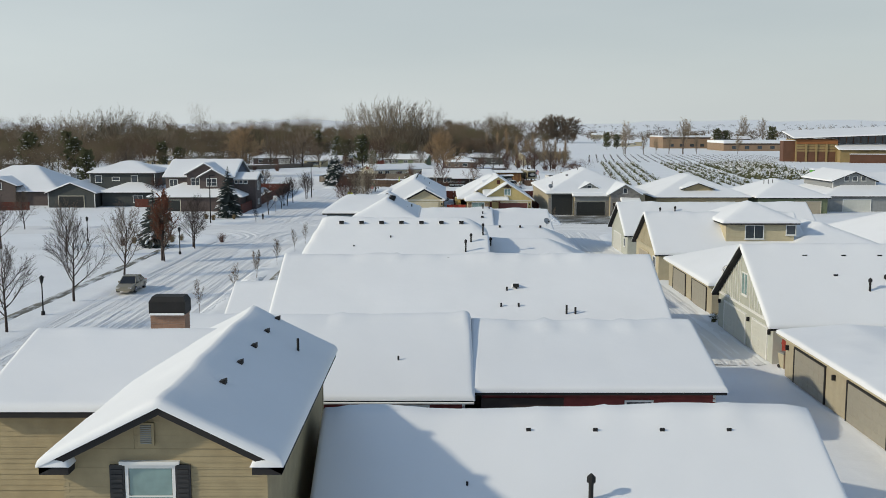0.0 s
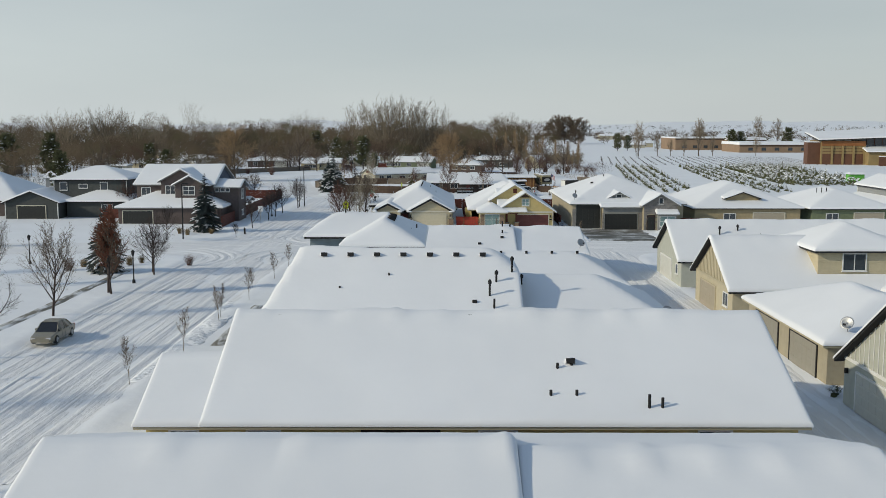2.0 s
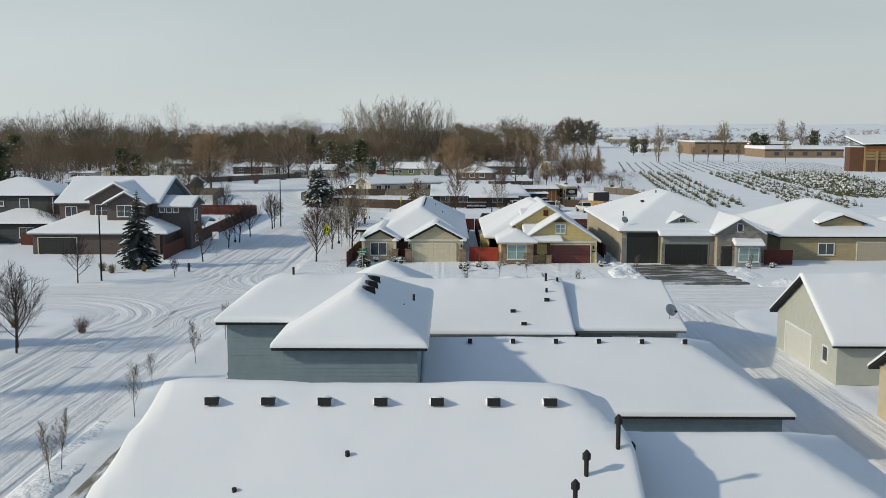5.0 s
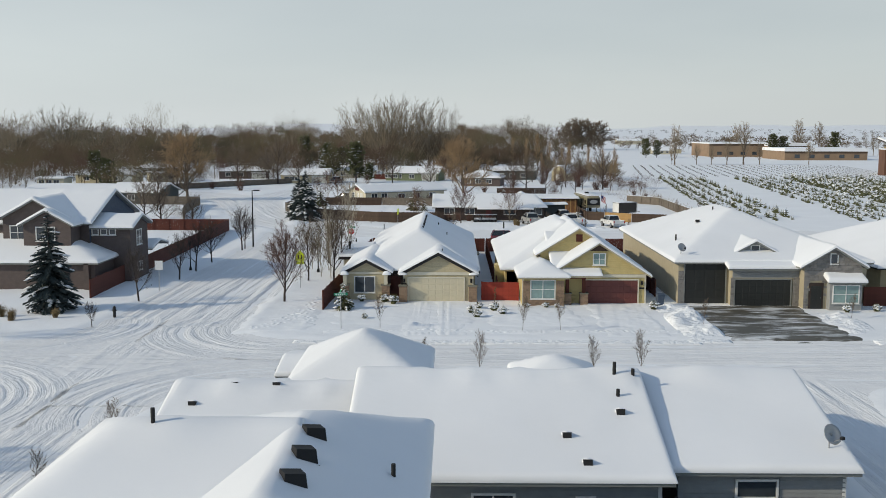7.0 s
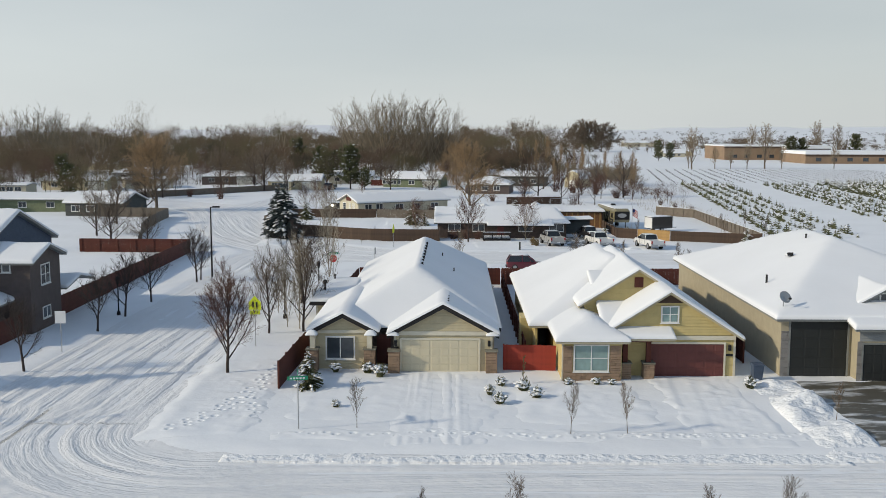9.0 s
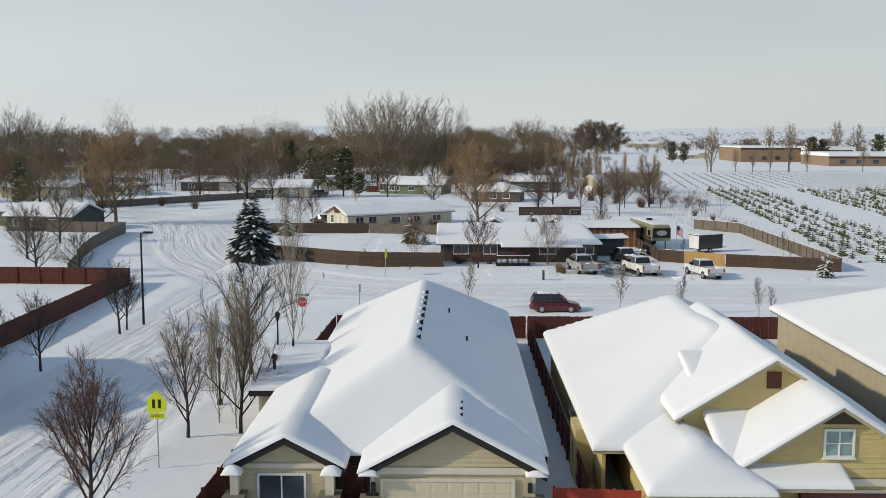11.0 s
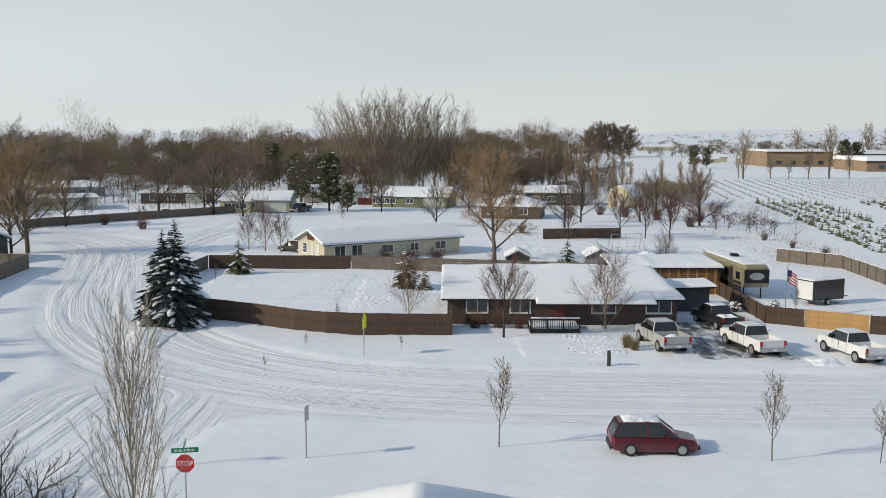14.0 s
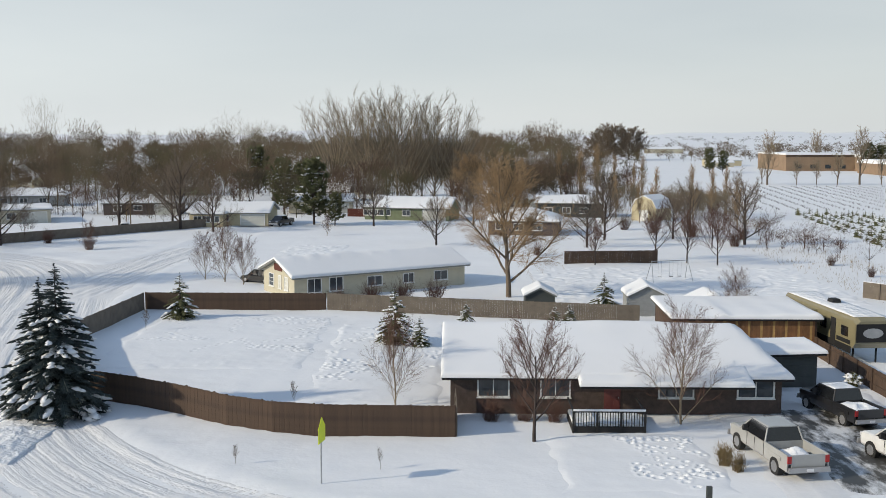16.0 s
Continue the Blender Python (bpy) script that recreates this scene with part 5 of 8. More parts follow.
for k, (x, y, w, d, hgt, m, lab) in enumerate((
        (12.3, 295.5, 3.6, 3.6, 1.9, GREY_W, "small pale grey garden shed with rounded snow roof"),
        (2.8, 296.5, 3.0, 3.0, 1.7, DGREY_W, "small dark garden shed under snow"),
        (18.0, 294.5, 4.0, 4.2, 1.2, GREY_W, "low grey lean-to almost buried in snow"))):
    sd = thing("garden_shed", lab, "shed")
    r = roof(sd, x - w / 2, x + w / 2, y - d / 2, y + d / 2, hgt, (0.5, 0.5, None, None), fascia=FASCIA_G, snow=0.22, step=0.3)
    walls(sd, r, m, "SENW", 0.15)
gb = thing("barn_shed", "small tan gambrel barn shed with snowy roof", "shed", 30.6, 396.0, 0, -38)
part("body", Shape().prism([(-3.2, 0), (3.2, 0), (3.2, 3.0), (2.2, 4.9), (0, 5.9), (-2.2, 4.9), (-3.2, 3.0)], 0, 8), TAN_PALE, gb)
part("snow", Shape().prism([(-3.5, 3.0), (-2.35, 5.1), (0, 6.2), (2.35, 5.1), (3.5, 3.0), (3.4, 2.95), (2.25, 4.93), (0, 5.93), (-2.25, 4.93), (-3.4, 2.95)], -0.2, 8.2), SNOW_ROOF, gb)
part("door", Shape().box(-1.2, 1.2, -0.05, 0.02, 0, 2.6), TRIM_W, gb)
gb.matrix_basis = gb.matrix_basis @ Matrix.Scale(0.8, 4)

# ---- fences ----
PLANK = {}


def fence(pts, height, material, label, pitch=0.15, posts=2.4, far=False, cap=False, waver=0.03):
    """A board fence along a line of points; each board a part."""
    t = thing("fence", label, "fence", group="board fences")
    key = (round(height, 2), material.name)
    if key not in PLANK:
        w = pitch * 0.499
        PLANK[key] = Shape().add([(-w, -0.012, -0.1), (w, -0.012, -0.1), (w, 0.012, -0.1), (-w, 0.012, -0.1), (-w, -0.012, height - 0.04), (w, -0.012, height - 0.04), (w, 0.012, height - 0.04), (-w, 0.012, height - 0.04), (-w * 0.84, -0.012, height), (w * 0.84, -0.012, height), (w * 0.84, 0.012, height), (-w * 0.84, 0.012, height)],
                                 [(0, 1, 5, 4), (2, 3, 7, 6), (1, 2, 6, 5), (3, 0, 4, 7), (4, 5, 9, 8), (6, 7, 11, 10), (5, 6, 10, 9), (7, 4, 8, 11), (8, 9, 10, 11)]).mesh("plank", material)
    rng = random.Random(len(pts) * 13 + int(abs(pts[0][0]) * 7))
    joined = Shape()
    for (ax, ay), (bx, by) in zip(pts, pts[1:]):
        L = math.hypot(bx - ax, by - ay)
        ang = math.degrees(math.atan2(by - ay, bx - ax))
        ux, uy = (bx - ax) / L, (by - ay) / L
        n = math.ceil(L / pitch)
        for k in range(n):
            d = (k + 0.5) * L / n
            o = 0.003 if k % 2 else -0.003
            m = pose(ax + ux * d - uy * o, ay + uy * d + ux * o, rng.uniform(-waver, waver) * 0.6, 0, rng.uniform(-0.12, 0.12), ang)
            if far:
                joined.box(-pitch * 0.47, pitch * 0.47, -0.012, 0.012, -0.1, height, m)
            else:
                part("plank", PLANK[key], material, t, "", m)
        for k in range(int(L / posts) + 1):
            d = min(k * posts, L)
            part("post", Shape().box(-0.05, 0.05, 0.015, 0.11, -0.1, height + 0.02), material, t, "", pose(ax + ux * d, ay + uy * d, 0, 0, 0, ang))
        for z in (0.35, height - 0.35):
            part("rail", Shape().box(0, L, 0.014, 0.055, z, z + 0.09), material, t, "", pose(ax, ay, 0, 0, 0, ang))
        if cap:
            part("snow_cap", Shape().box(0, L, -0.05, 0.06, height + 0.005, height + 0.05, taper=0.012), SNOW_ROOF, t, "", pose(ax, ay, 0, 0, 0, ang))
    if far:
        tagged(part("planking", joined, material, t), kind="stuff")
    return t


FN = [(-27.3, 264.9), (-24.0, 263.3), (-20.4, 261.2), (-17.6, 259.2), (-14.8, 257.9), (-12.0, 257.35), (-4.8, 257.2)]
fence(FN, 1.75, FENCE_BR, "curving weathered brown board fence along the street")
fence([(-27.6, 265.2), (-34.7, 281.7), (-33.9, 296.4)], 1.6, FENCE_GREY, "greyed board fence beside the curving street", far=True)
fence([(-33.8, 296.5), (-17.0, 296.4)], 1.6, FENCE_BR, "brown board fence behind the snowy yard")
fence([(-16.8, 296.4), (9.2, 290.6), (11.0, 290.4)], 1.6, FENCE_GREY, "grey picket fence behind the ranch house", far=True)
fence([(-4.7, 257.3), (-4.8, 261.5)], 1.6, FENCE_GREY, "short board fence at the house corner")
fence([(21.9, 262.9), (24.5, 261.2)], 1.5, FENCE_BR, "dark board fence by the drive")
fence([(24.6, 261.2), (28.8, 258.6)], 1.5, FENCE_TAN, "newer yellow pine fence section")
fence([(28.9, 258.5), (40.8, 254.0)], 1.5, FENCE_BR, "dark weathered fence round the side yard")
fence([(40.9, 254.2), (41.6, 298.0), (36.0, 305.0)], 1.6, FENCE_GREY, "long greyed fence along the tree field", far=True, cap=True)
fence([(21.9, 263.1), (21.7, 282.0)], 1.4, FENCE_BR, "board fence between drive and trailer yard", far=True)
fence([(-36.2, 179.6), (-37.2, 243.0)], 1.75, FENCE_RED, "red-brown cedar fence along the street trees", cap=False)
fence([(-37.3, 243.1), (-52.0, 243.6)], 1.75, FENCE_RED, "red-brown cedar fence at the back of the corner lot", far=True)
fence([(-45.2, 247.0), (-47.6, 256.0), (-50.4, 265.0), (-52.6, 275.0), (-54.2, 286.0), (-55.2, 296.0), (-68.0, 297.0)], 1.75, FENCE_GREY, "dark board fence on the outer bend of the street", far=True)
fence([(-60.0, 194.6), (-47.4, 193.4)], 1.6, FENCE_RED, "red fence between two houses", far=True)
fence([(-100.0, 186.0), (-77.5, 187.0)], 1.6, FENCE_RED, "red fence beside the tan house", far=True)
fence([(-13.4, 173.8), (-12.9, 190.0)], 1.75, FENCE_RED, "dark red fence along the corner house")
fence([(-12.9, 202.6), (-12.5, 216.4)], 1.75, FENCE_RED, "dark red fence beside the hipped roof")
fence([(-12.4, 216.5), (2.2, 216.3)], 1.75, FENCE_RED, "red cedar back fence of the corner house")
fence([(2.4, 216.3), (17.4, 216.3)], 1.75, FENCE_RED, "red cedar back fence of the yellow house")
fence([(17.6, 216.3), (37.6, 216.5)], 1.75, FENCE_RED, "red cedar back fence of the large house", far=True)
fence([(2.3, 180.2), (2.3, 216.1)], 1.7, FENCE_RED, "red fence dividing two back yards", far=True)
fence([(17.4, 181.0), (17.4, 216.1)], 1.7, FENCE_RED, "red fence between yellow and stone houses", far=True)
fence([(0.75, 178.9), (4.2, 178.6)], 1.75, FENCE_RED_SUNLIT, "red cedar gate fence in a sunlit colour")
fence([(35.4, 176.6), (38.6, 176.4)], 1.75, FENCE_RED, "red fence beside the stone house")
fence([(22.6, 63.9), (22.7, 65.6)], 1.8, FENCE_RED_SUNLIT, "red gate between two garages in the sunlit colour")
fence([(8.8, 331.0), (20.8, 332.4)], 1.6, FENCE_BR, "dark fence across the far yards", far=True)
fence([(-78.0, 346.5), (-48.0, 382.0)], 1.5, FENCE_GREY, "grey fence along the far street", far=True)
fence([(-27.0, 405.0), (-21.0, 404.0)], 1.6, FENCE_RED, "reddish fence beside the green house", far=True)

# ---- street furniture ----
def lamp_post(x, y):
    t = thing("street_lamp", "black lantern post on the planted strip", "street lamp", x, y, 0, 0, "lantern posts")
    part("base", Shape().tube((0, 0, -0.1), (0, 0, 0.35), 0.2, 0.14, 8), BLACK, t)
    part("pole", Shape().tube((0, 0, 0.35), (0, 0, 2.75), 0.07, 0.05, 8), BLACK, t)
    part("lantern", Shape().tube((0, 0, 2.75), (0, 0, 3.2), 0.11, 0.2, 6).tube((0, 0, 3.2), (0, 0, 3.42), 0.25, 0.04, 6), BLACK, t, "black six-sided lantern")


for x, y in ((-33.8, 83.2), (-32.7, 123.3), (-49.1, 137.3), (-17.0, 197.1), (-31.6, 198.2), (-15.7, 209.0), (-33.6, 40.0)):
    lamp_post(x, y)


def cobra(x, y, h, reach, rz):
    t = thing("street_light", "tall dark street light with an arm", "street lamp", x, y, 0, rz, "tall street lights")
    part("pole", Shape().tube((0, 0, -0.1), (0, 0, h), 0.11, 0.07, 8), BLACK, t)
    part("arm", Shape().tube((0, 0, h - 0.05), (reach, 0, h), 0.04, 0.04, 6), BLACK, t)
    part("head", Shape().box(reach - 0.3, reach + 0.5, -0.17, 0.17, h - 0.06, h + 0.1, taper=0.02), BLACK, t)


cobra(-29.2, 221.8, 7.6, 0.5, 0)
cobra(-38.0, 162.8, 7.8, 0.4, 0)


def sign_post(x, y, h, name, label, category, rz=0):
    t = thing(name, label, category, x, y, 0, rz)
    part("post", Shape().tube((0, 0, -0.1), (0, 0, h), 0.035, 0.035, 6), STEEL, t)
    return t


def ngon(n, r, y0, y1, rot=0.0, cz=0.0):
    return Shape().prism([(r * math.cos(rot + 2 * math.pi * i / n), cz + r * math.sin(rot + 2 * math.pi * i / n)) for i in range(n)], y0, y1)


def words(text, size, material, parent, m):
    """Lettering as a flat mesh in the built-in font."""
    c = bpy.data.curves.new("words", "FONT")
    c.body, c.size, c.align_x, c.align_y, c.extrude = text, size, "CENTER", "CENTER", 0.002
    tmp = bpy.data.objects.new("words", c)
    scene.collection.objects.link(tmp)
    dg = bpy.context.evaluated_depsgraph_get()
    me = bpy.data.meshes.new_from_object(tmp.evaluated_get(dg))
    bpy.data.objects.remove(tmp)
    me.materials.clear()
    me.materials.append(material)
    return part("lettering", me, material, parent, "", m)


def street_blades(t, h):
    for rz, z in ((12, h), (100, h + 0.24)):
        b = part("name_blade", Shape().box(-0.55, 0.55, -0.012, 0.012, z, z + 0.21), SIGN_GRN, t, "green street name blade", pose(0, 0, 0, 0, 0, rz))
        for k in range(5):
            part("bar", Shape().box(-0.42 + 0.17 * k, -0.42 + 0.17 * k + 0.12, -0.016, -0.012, z + 0.06, z + 0.15), SIGN_WHT, b)


st = sign_post(-15.5, 219.0, 2.75, "stop_sign", "red octagonal stop sign with green street blades above", "stop sign")
plate = part("plate", ngon(8, 0.41, -0.05, -0.036, math.pi / 8, 2.35), SIGN_RED, st)
words("STOP", 0.29, SIGN_WHT, plate, pose(0, -0.053, 2.35, 90, 0, 0))
street_blades(st, 2.8)
sn = sign_post(-10.9, 165.3, 2.7, "street_sign", "green street name signs on a thin post", "street sign")
street_blades(sn, 2.7)
ss = sign_post(-17.3, 186.0, 3.2, "school_sign", "fluorescent yellow-green school crossing sign", "road sign")
sp = part("plate", Shape().prism([(-0.46, 2.75), (0.46, 2.75), (0.46, 3.3), (0.0, 3.8), (-0.46, 3.3)], -0.05, -0.036), SIGN_YEL, ss)
for x in (-0.14, 0.14):
    part("symbol", Shape().box(x - 0.07, x + 0.07, -0.055, -0.051, 2.92, 3.35), BLACK, sp)
sa = part("advance_plate", Shape().box(-0.38, 0.38, -0.05, -0.036, 2.4, 2.7), SIGN_YEL, ss)
words("AHEAD", 0.19, BLACK, sa, pose(0, -0.053, 2.55, 90, 0, 0))
ys = sign_post(-11.0, 249.9, 2.2, "road_sign", "yellow-green road sign seen edge-on", "road sign", 78)
part("plate", Shape().prism([(-0.46, 2.0), (0.46, 2.0), (0.46, 2.7), (0.0, 3.2), (-0.46, 2.7)], -0.05, -0.03), SIGN_YEL, ys)
gs = sign_post(-11.7, 226.9, 2.6, "road_sign", "grey back of a road sign on a thin post", "road sign", 80)
part("plate", Shape().box(-0.3, 0.3, -0.05, -0.035, 1.85, 2.6), STEEL, gs)
ws = sign_post(-30.9, 183.8, 2.9, "road_sign", "pale road sign on a thin post", "road sign", 5)
part("plate", Shape().box(-0.38, 0.38, -0.05, -0.035, 2.1, 3.0), SIGN_WHT, ws)
hy = thing("fire_hydrant", "small dark fire hydrant in the snow", "hydrant", -30.8, 170.3, 0)
part("barrel", Shape().tube((0, 0, -0.1), (0, 0, 0.7), 0.13, 0.12, 10).tube((0, 0, 0.7), (0, 0, 0.9), 0.16, 0.05, 10), BLACK, hy)
part("outlet", Shape().tube((-0.22, 0, 0.52), (0.22, 0, 0.52), 0.06, 0.06, 8), BLACK, hy)
mb = thing("mailbox_post", "short grey post beside the street", "post", 6.2, 246.8, 0)
part("post", Shape().box(-0.12, 0.12, -0.12, 0.12, -0.1, 1.1, taper=0.01), DGREY_W, mb)
for x, y, rz, lab in ((22.6, 64.6, 10, "grey wheeled waste bin beside a red gate"), (16.9, 176.4, 0, "dark blue wheeled waste bin beside the garage")):
    bn = thing("waste_bin", lab, "bin", x, y, 0, rz, "waste bins")
    part("body", Shape().add([(-0.26, -0.28, 0.05), (0.26, -0.28, 0.05), (0.26, 0.28, 0.05), (-0.26, 0.28, 0.05), (-0.34, -0.38, 1.02), (0.34, -0.38, 1.02), (0.34, 0.38, 1.02), (-0.34, 0.38, 1.02)], [(0, 3, 2, 1), (4, 5, 6, 7), (0, 1, 5, 4), (1, 2, 6, 5), (2, 3, 7, 6), (3, 0, 4, 7)]), FASCIA_T if x > 20 else NAVY_W, bn)
    part("lid", Shape().box(-0.37, 0.37, -0.42, 0.4, 1.023, 1.12, taper=0.03), FASCIA_G if x > 20 else NAVY_W, bn)
    for sx in (-0.3, 0.3):
        part("wheel", Shape().tube((sx - 0.03, 0.3, 0.12), (sx + 0.03, 0.3, 0.12), 0.12, 0.12, 10), BLACK, bn)

# ---- cleared patches, drives and snow banks ----
def sheet(name, x0, x1, y0, y1, cell, height, material, label, soft=0.9):
    xs, ys = np.arange(x0, x1 + cell, cell), np.arange(y0, y1 + cell, cell)
    X, Y = np.meshgrid(xs, ys, indexing="ij")
    e = step01(0.0, soft, np.minimum(np.minimum(X - x0, x1 - X), np.minimum(Y - y0, y1 - Y)) + soft * 0.35 * value_noise(X * 0.9, Y * 0.9, 17))
    Z = ground_z(X, Y) * 0.6 + height(X, Y) * e - 0.06 * (1 - e)
    sm = bpy.data.meshes.new(name)
    sm.from_pydata(np.stack([X, Y, Z], -1).reshape(-1, 3).tolist(), [], grid_faces(len(xs), len(ys)).tolist())
    sm.materials.append(material)
    sm.polygons.foreach_set("use_smooth", [True] * len(sm.polygons))
    return tagged(new(name, sm), label, "driveway" if "drive" in label else "snow", kind="structure")


sheet("driveway_1", -6.6, -0.4, 162.0, 178.3, 0.14, lambda X, Y: 0.05 + 0.06 * rut(X + 3.5, Y, 301) * (0.4 + np.abs(value_noise(Y * 0.3, X * 0.2, 9))) - 0.05 * np.exp(-((X + 3.6) / 0.25) ** 2), SNOW, "snowy drive with a few tyre tracks")
sheet("driveway_2", 9.6, 15.6, 162.0, 177.2, 0.16, lambda X, Y: 0.045 + 0.035 * rut(X - 12 - (Y - 170) * 0.12, Y, 311) , SNOW, "snowy drive with faint tyre tracks")
sheet("driveway_3", 18.9, 29.6, 161.0, 176.6, 0.2, lambda X, Y: 0.07 + 0.008 * value_noise(X, Y, 4), WET_DRIVE, "bare wet drive before the charcoal garage doors")
sheet("driveway_4", 9.4, 21.4, 247.0, 267.5, 0.2, lambda X, Y: 0.03 + 0.06 * value_noise(X * 0.5, Y * 0.35, 44) + 0.03 * rut(X - 15, Y, 331), SNOW_ROAD, "trodden snowy drive of the ranch house")
sheet("driveway_5", 12.6, 20.6, 248.6, 263.5, 0.2, lambda X, Y: 0.10 + 0.05 * value_noise(X * 1.2, Y * 0.8, 45), WET_ASPHALT, "bare wet asphalt strip of the drive")
sheet("pavement_1", -36.9, -35.5, 60.0, 133.5, 0.35, lambda X, Y: 0.065 + 0.006 * value_noise(X, Y, 7), PATH_BARE, "half-cleared concrete footpath beside the street", 0.3)
sheet("pavement_2", -18.2, -16.9, 94.0, 110.5, 0.3, lambda X, Y: 0.10 + 0.03 * value_noise(X * 1.5, Y * 0.6, 8), PATH_BARE, "half-cleared footpath behind the saplings", 0.3)


def snow_bank(x0, x1, y0, y1, h, seed, name_label):
    xs, ys = np.arange(x0, x1 + 0.01, 0.22), np.arange(y0, y1 + 0.01, 0.22)
    X, Y = np.meshgrid(xs, ys, indexing="ij")
    U, V = (X - x0) / (x1 - x0), (Y - y0) / (y1 - y0)
    sh = np.clip(np.sin(U * math.pi) * np.sin(V * math.pi), 0, 1) ** 0.75
    sh = sh * np.clip(0.75 + 0.8 * value_noise(X * 0.45, Y * 0.45, seed + 7), 0, 1.3)
    Z = h * sh * (0.65 + 0.4 * value_noise(X * 0.8, Y * 0.5, seed) + 0.25 * value_noise(X * 2, Y * 2, seed + 1)) - 0.06 + 0.05 * value_noise(X * 4, Y * 4, seed + 2) * sh
    slab("snow_bank", xs, ys, Z, np.full(Z.shape, -0.3), SNOW_BANK, None, True)
    return tagged(scene.collection.objects[-1], name_label, "snow bank", "shovelled snow banks", "stuff")


snow_bank(15.9, 19.4, 160.6, 176.6, 1.0, 61, "shovelled snow bank beside the bare drive")
snow_bank(28.9, 32.2, 163.5, 173.8, 0.9, 64, "shovelled snow bank by the stone entry")
snow_bank(30.0, 36.0, 160.2, 163.6, 0.7, 67, "ploughed snow heap at the kerb")
snow_bank(20.4, 23.0, 246.8, 250.2, 0.55, 70, "shovelled snow heap beside a pickup")
snow_bank(-20.9, -18.6, 84.0, 113.0, 0.35, 73, "lumpy ploughed snow along the saplings")
snow_bank(24.0, 40.0, 246.6, 249.0, 0.35, 76, "lumpy ploughed snow along the street edge")
snow_bank(-2.0, 9.0, 246.3, 248.0, 0.25, 79, "lumpy snow edge before the ranch house")
snow_bank(-14.0, 17.0, 160.2, 162.0, 0.07, 82, "ploughed snow ridge along the kerb")
snow_bank(-30.6, -26.8, 252.5, 262.0, 0.35, 85, "ploughed snow ridge on the bend")

# trodden snow in the yards
def trod(seed, deep):
    return lambda X, Y: 0.04 + deep * (np.clip(value_noise(X * 1.6, Y * 1.6, seed), 0, 1) - 1.1 * np.clip(value_noise(X * 1.1 + 9, Y * 1.1, seed + 1) - 0.25, 0, 1))


def paces(ways, seed, base=0.09, deep=0.15, stride=0.62, size=0.15):
    """Snow pitted by footprints along the given ways, each print with a raised rim."""
    def height(X, Y):
        rng = random.Random(seed)
        Z = base + 0.02 * value_noise(X * 0.6, Y * 0.6, seed)
        for pts in ways:
            side = 1
            for (ax, ay), (bx, by) in zip(pts, pts[1:]):
                L = math.hypot(bx - ax, by - ay) + 1e-6
                ux, uy = (bx - ax) / L, (by - ay) / L
                for k in range(int(L / stride)):
                    d, side = (k + rng.uniform(0.2, 0.8)) * stride, -side
                    o = side * 0.14 + rng.uniform(-0.12, 0.12)
                    px, py = ax + ux * d - uy * o, ay + uy * d + ux * o
                    i0, i1 = np.searchsorted(X[:, 0], (px - 0.6, px + 0.6))
                    j0, j1 = np.searchsorted(Y[0], (py - 0.6, py + 0.6))
                    r = np.hypot(X[i0:i1, j0:j1] - px, Y[i0:i1, j0:j1] - py) / (size * rng.uniform(0.8, 1.3))
                    Z[i0:i1, j0:j1] += -deep * np.exp(-r ** 2) + 0.3 * deep * np.exp(-((r - 1.7) / 0.6) ** 2)
        return Z
    return height


def rambles(seed, x0, x1, y0, y1, count, hops):
    """Aimless ways to and fro within a yard."""
    rng = random.Random(seed)
    ways = []
    for i in range(count):
        x, y = rng.uniform(x0, x1), rng.uniform(y0, y1)
        pts = [(x, y)]
        for k in range(hops):
            x, y = min(max(x + rng.uniform(-4, 4), x0), x1), min(max(y + rng.uniform(-3, 3), y0), y1)
            pts.append((x, y))
        ways.append(pts)
    return ways


VERGE = [[(-14.3, 181.5), (-15.0, 174.0), (-16.4, 168.5), (-18.2, 164.6)], [(-14.0, 180.0), (-14.6, 173.0), (-15.8, 168.0), (-17.2, 165.0)], [(-14.8, 172.0), (-13.4, 167.0), (-11.6, 164.8)], [(-15.6, 176.0), (-16.6, 170.0), (-18.6, 166.0)]]
KERB = [[(-12.2, 164.6), (-4.0, 164.3), (5.0, 164.5), (16.6, 164.2)], [(16.0, 164.7), (3.0, 164.0), (-5.0, 164.8)]]
PORCH = [[(3.4, 257.8), (5.0, 256.0), (8.2, 254.2)], [(3.8, 257.6), (6.2, 254.0), (7.6, 250.6)], [(4.2, 257.4), (5.6, 252.4), (6.4, 249.4)]] + rambles(5, 4.2, 8.0, 251.0, 257.0, 5, 4)
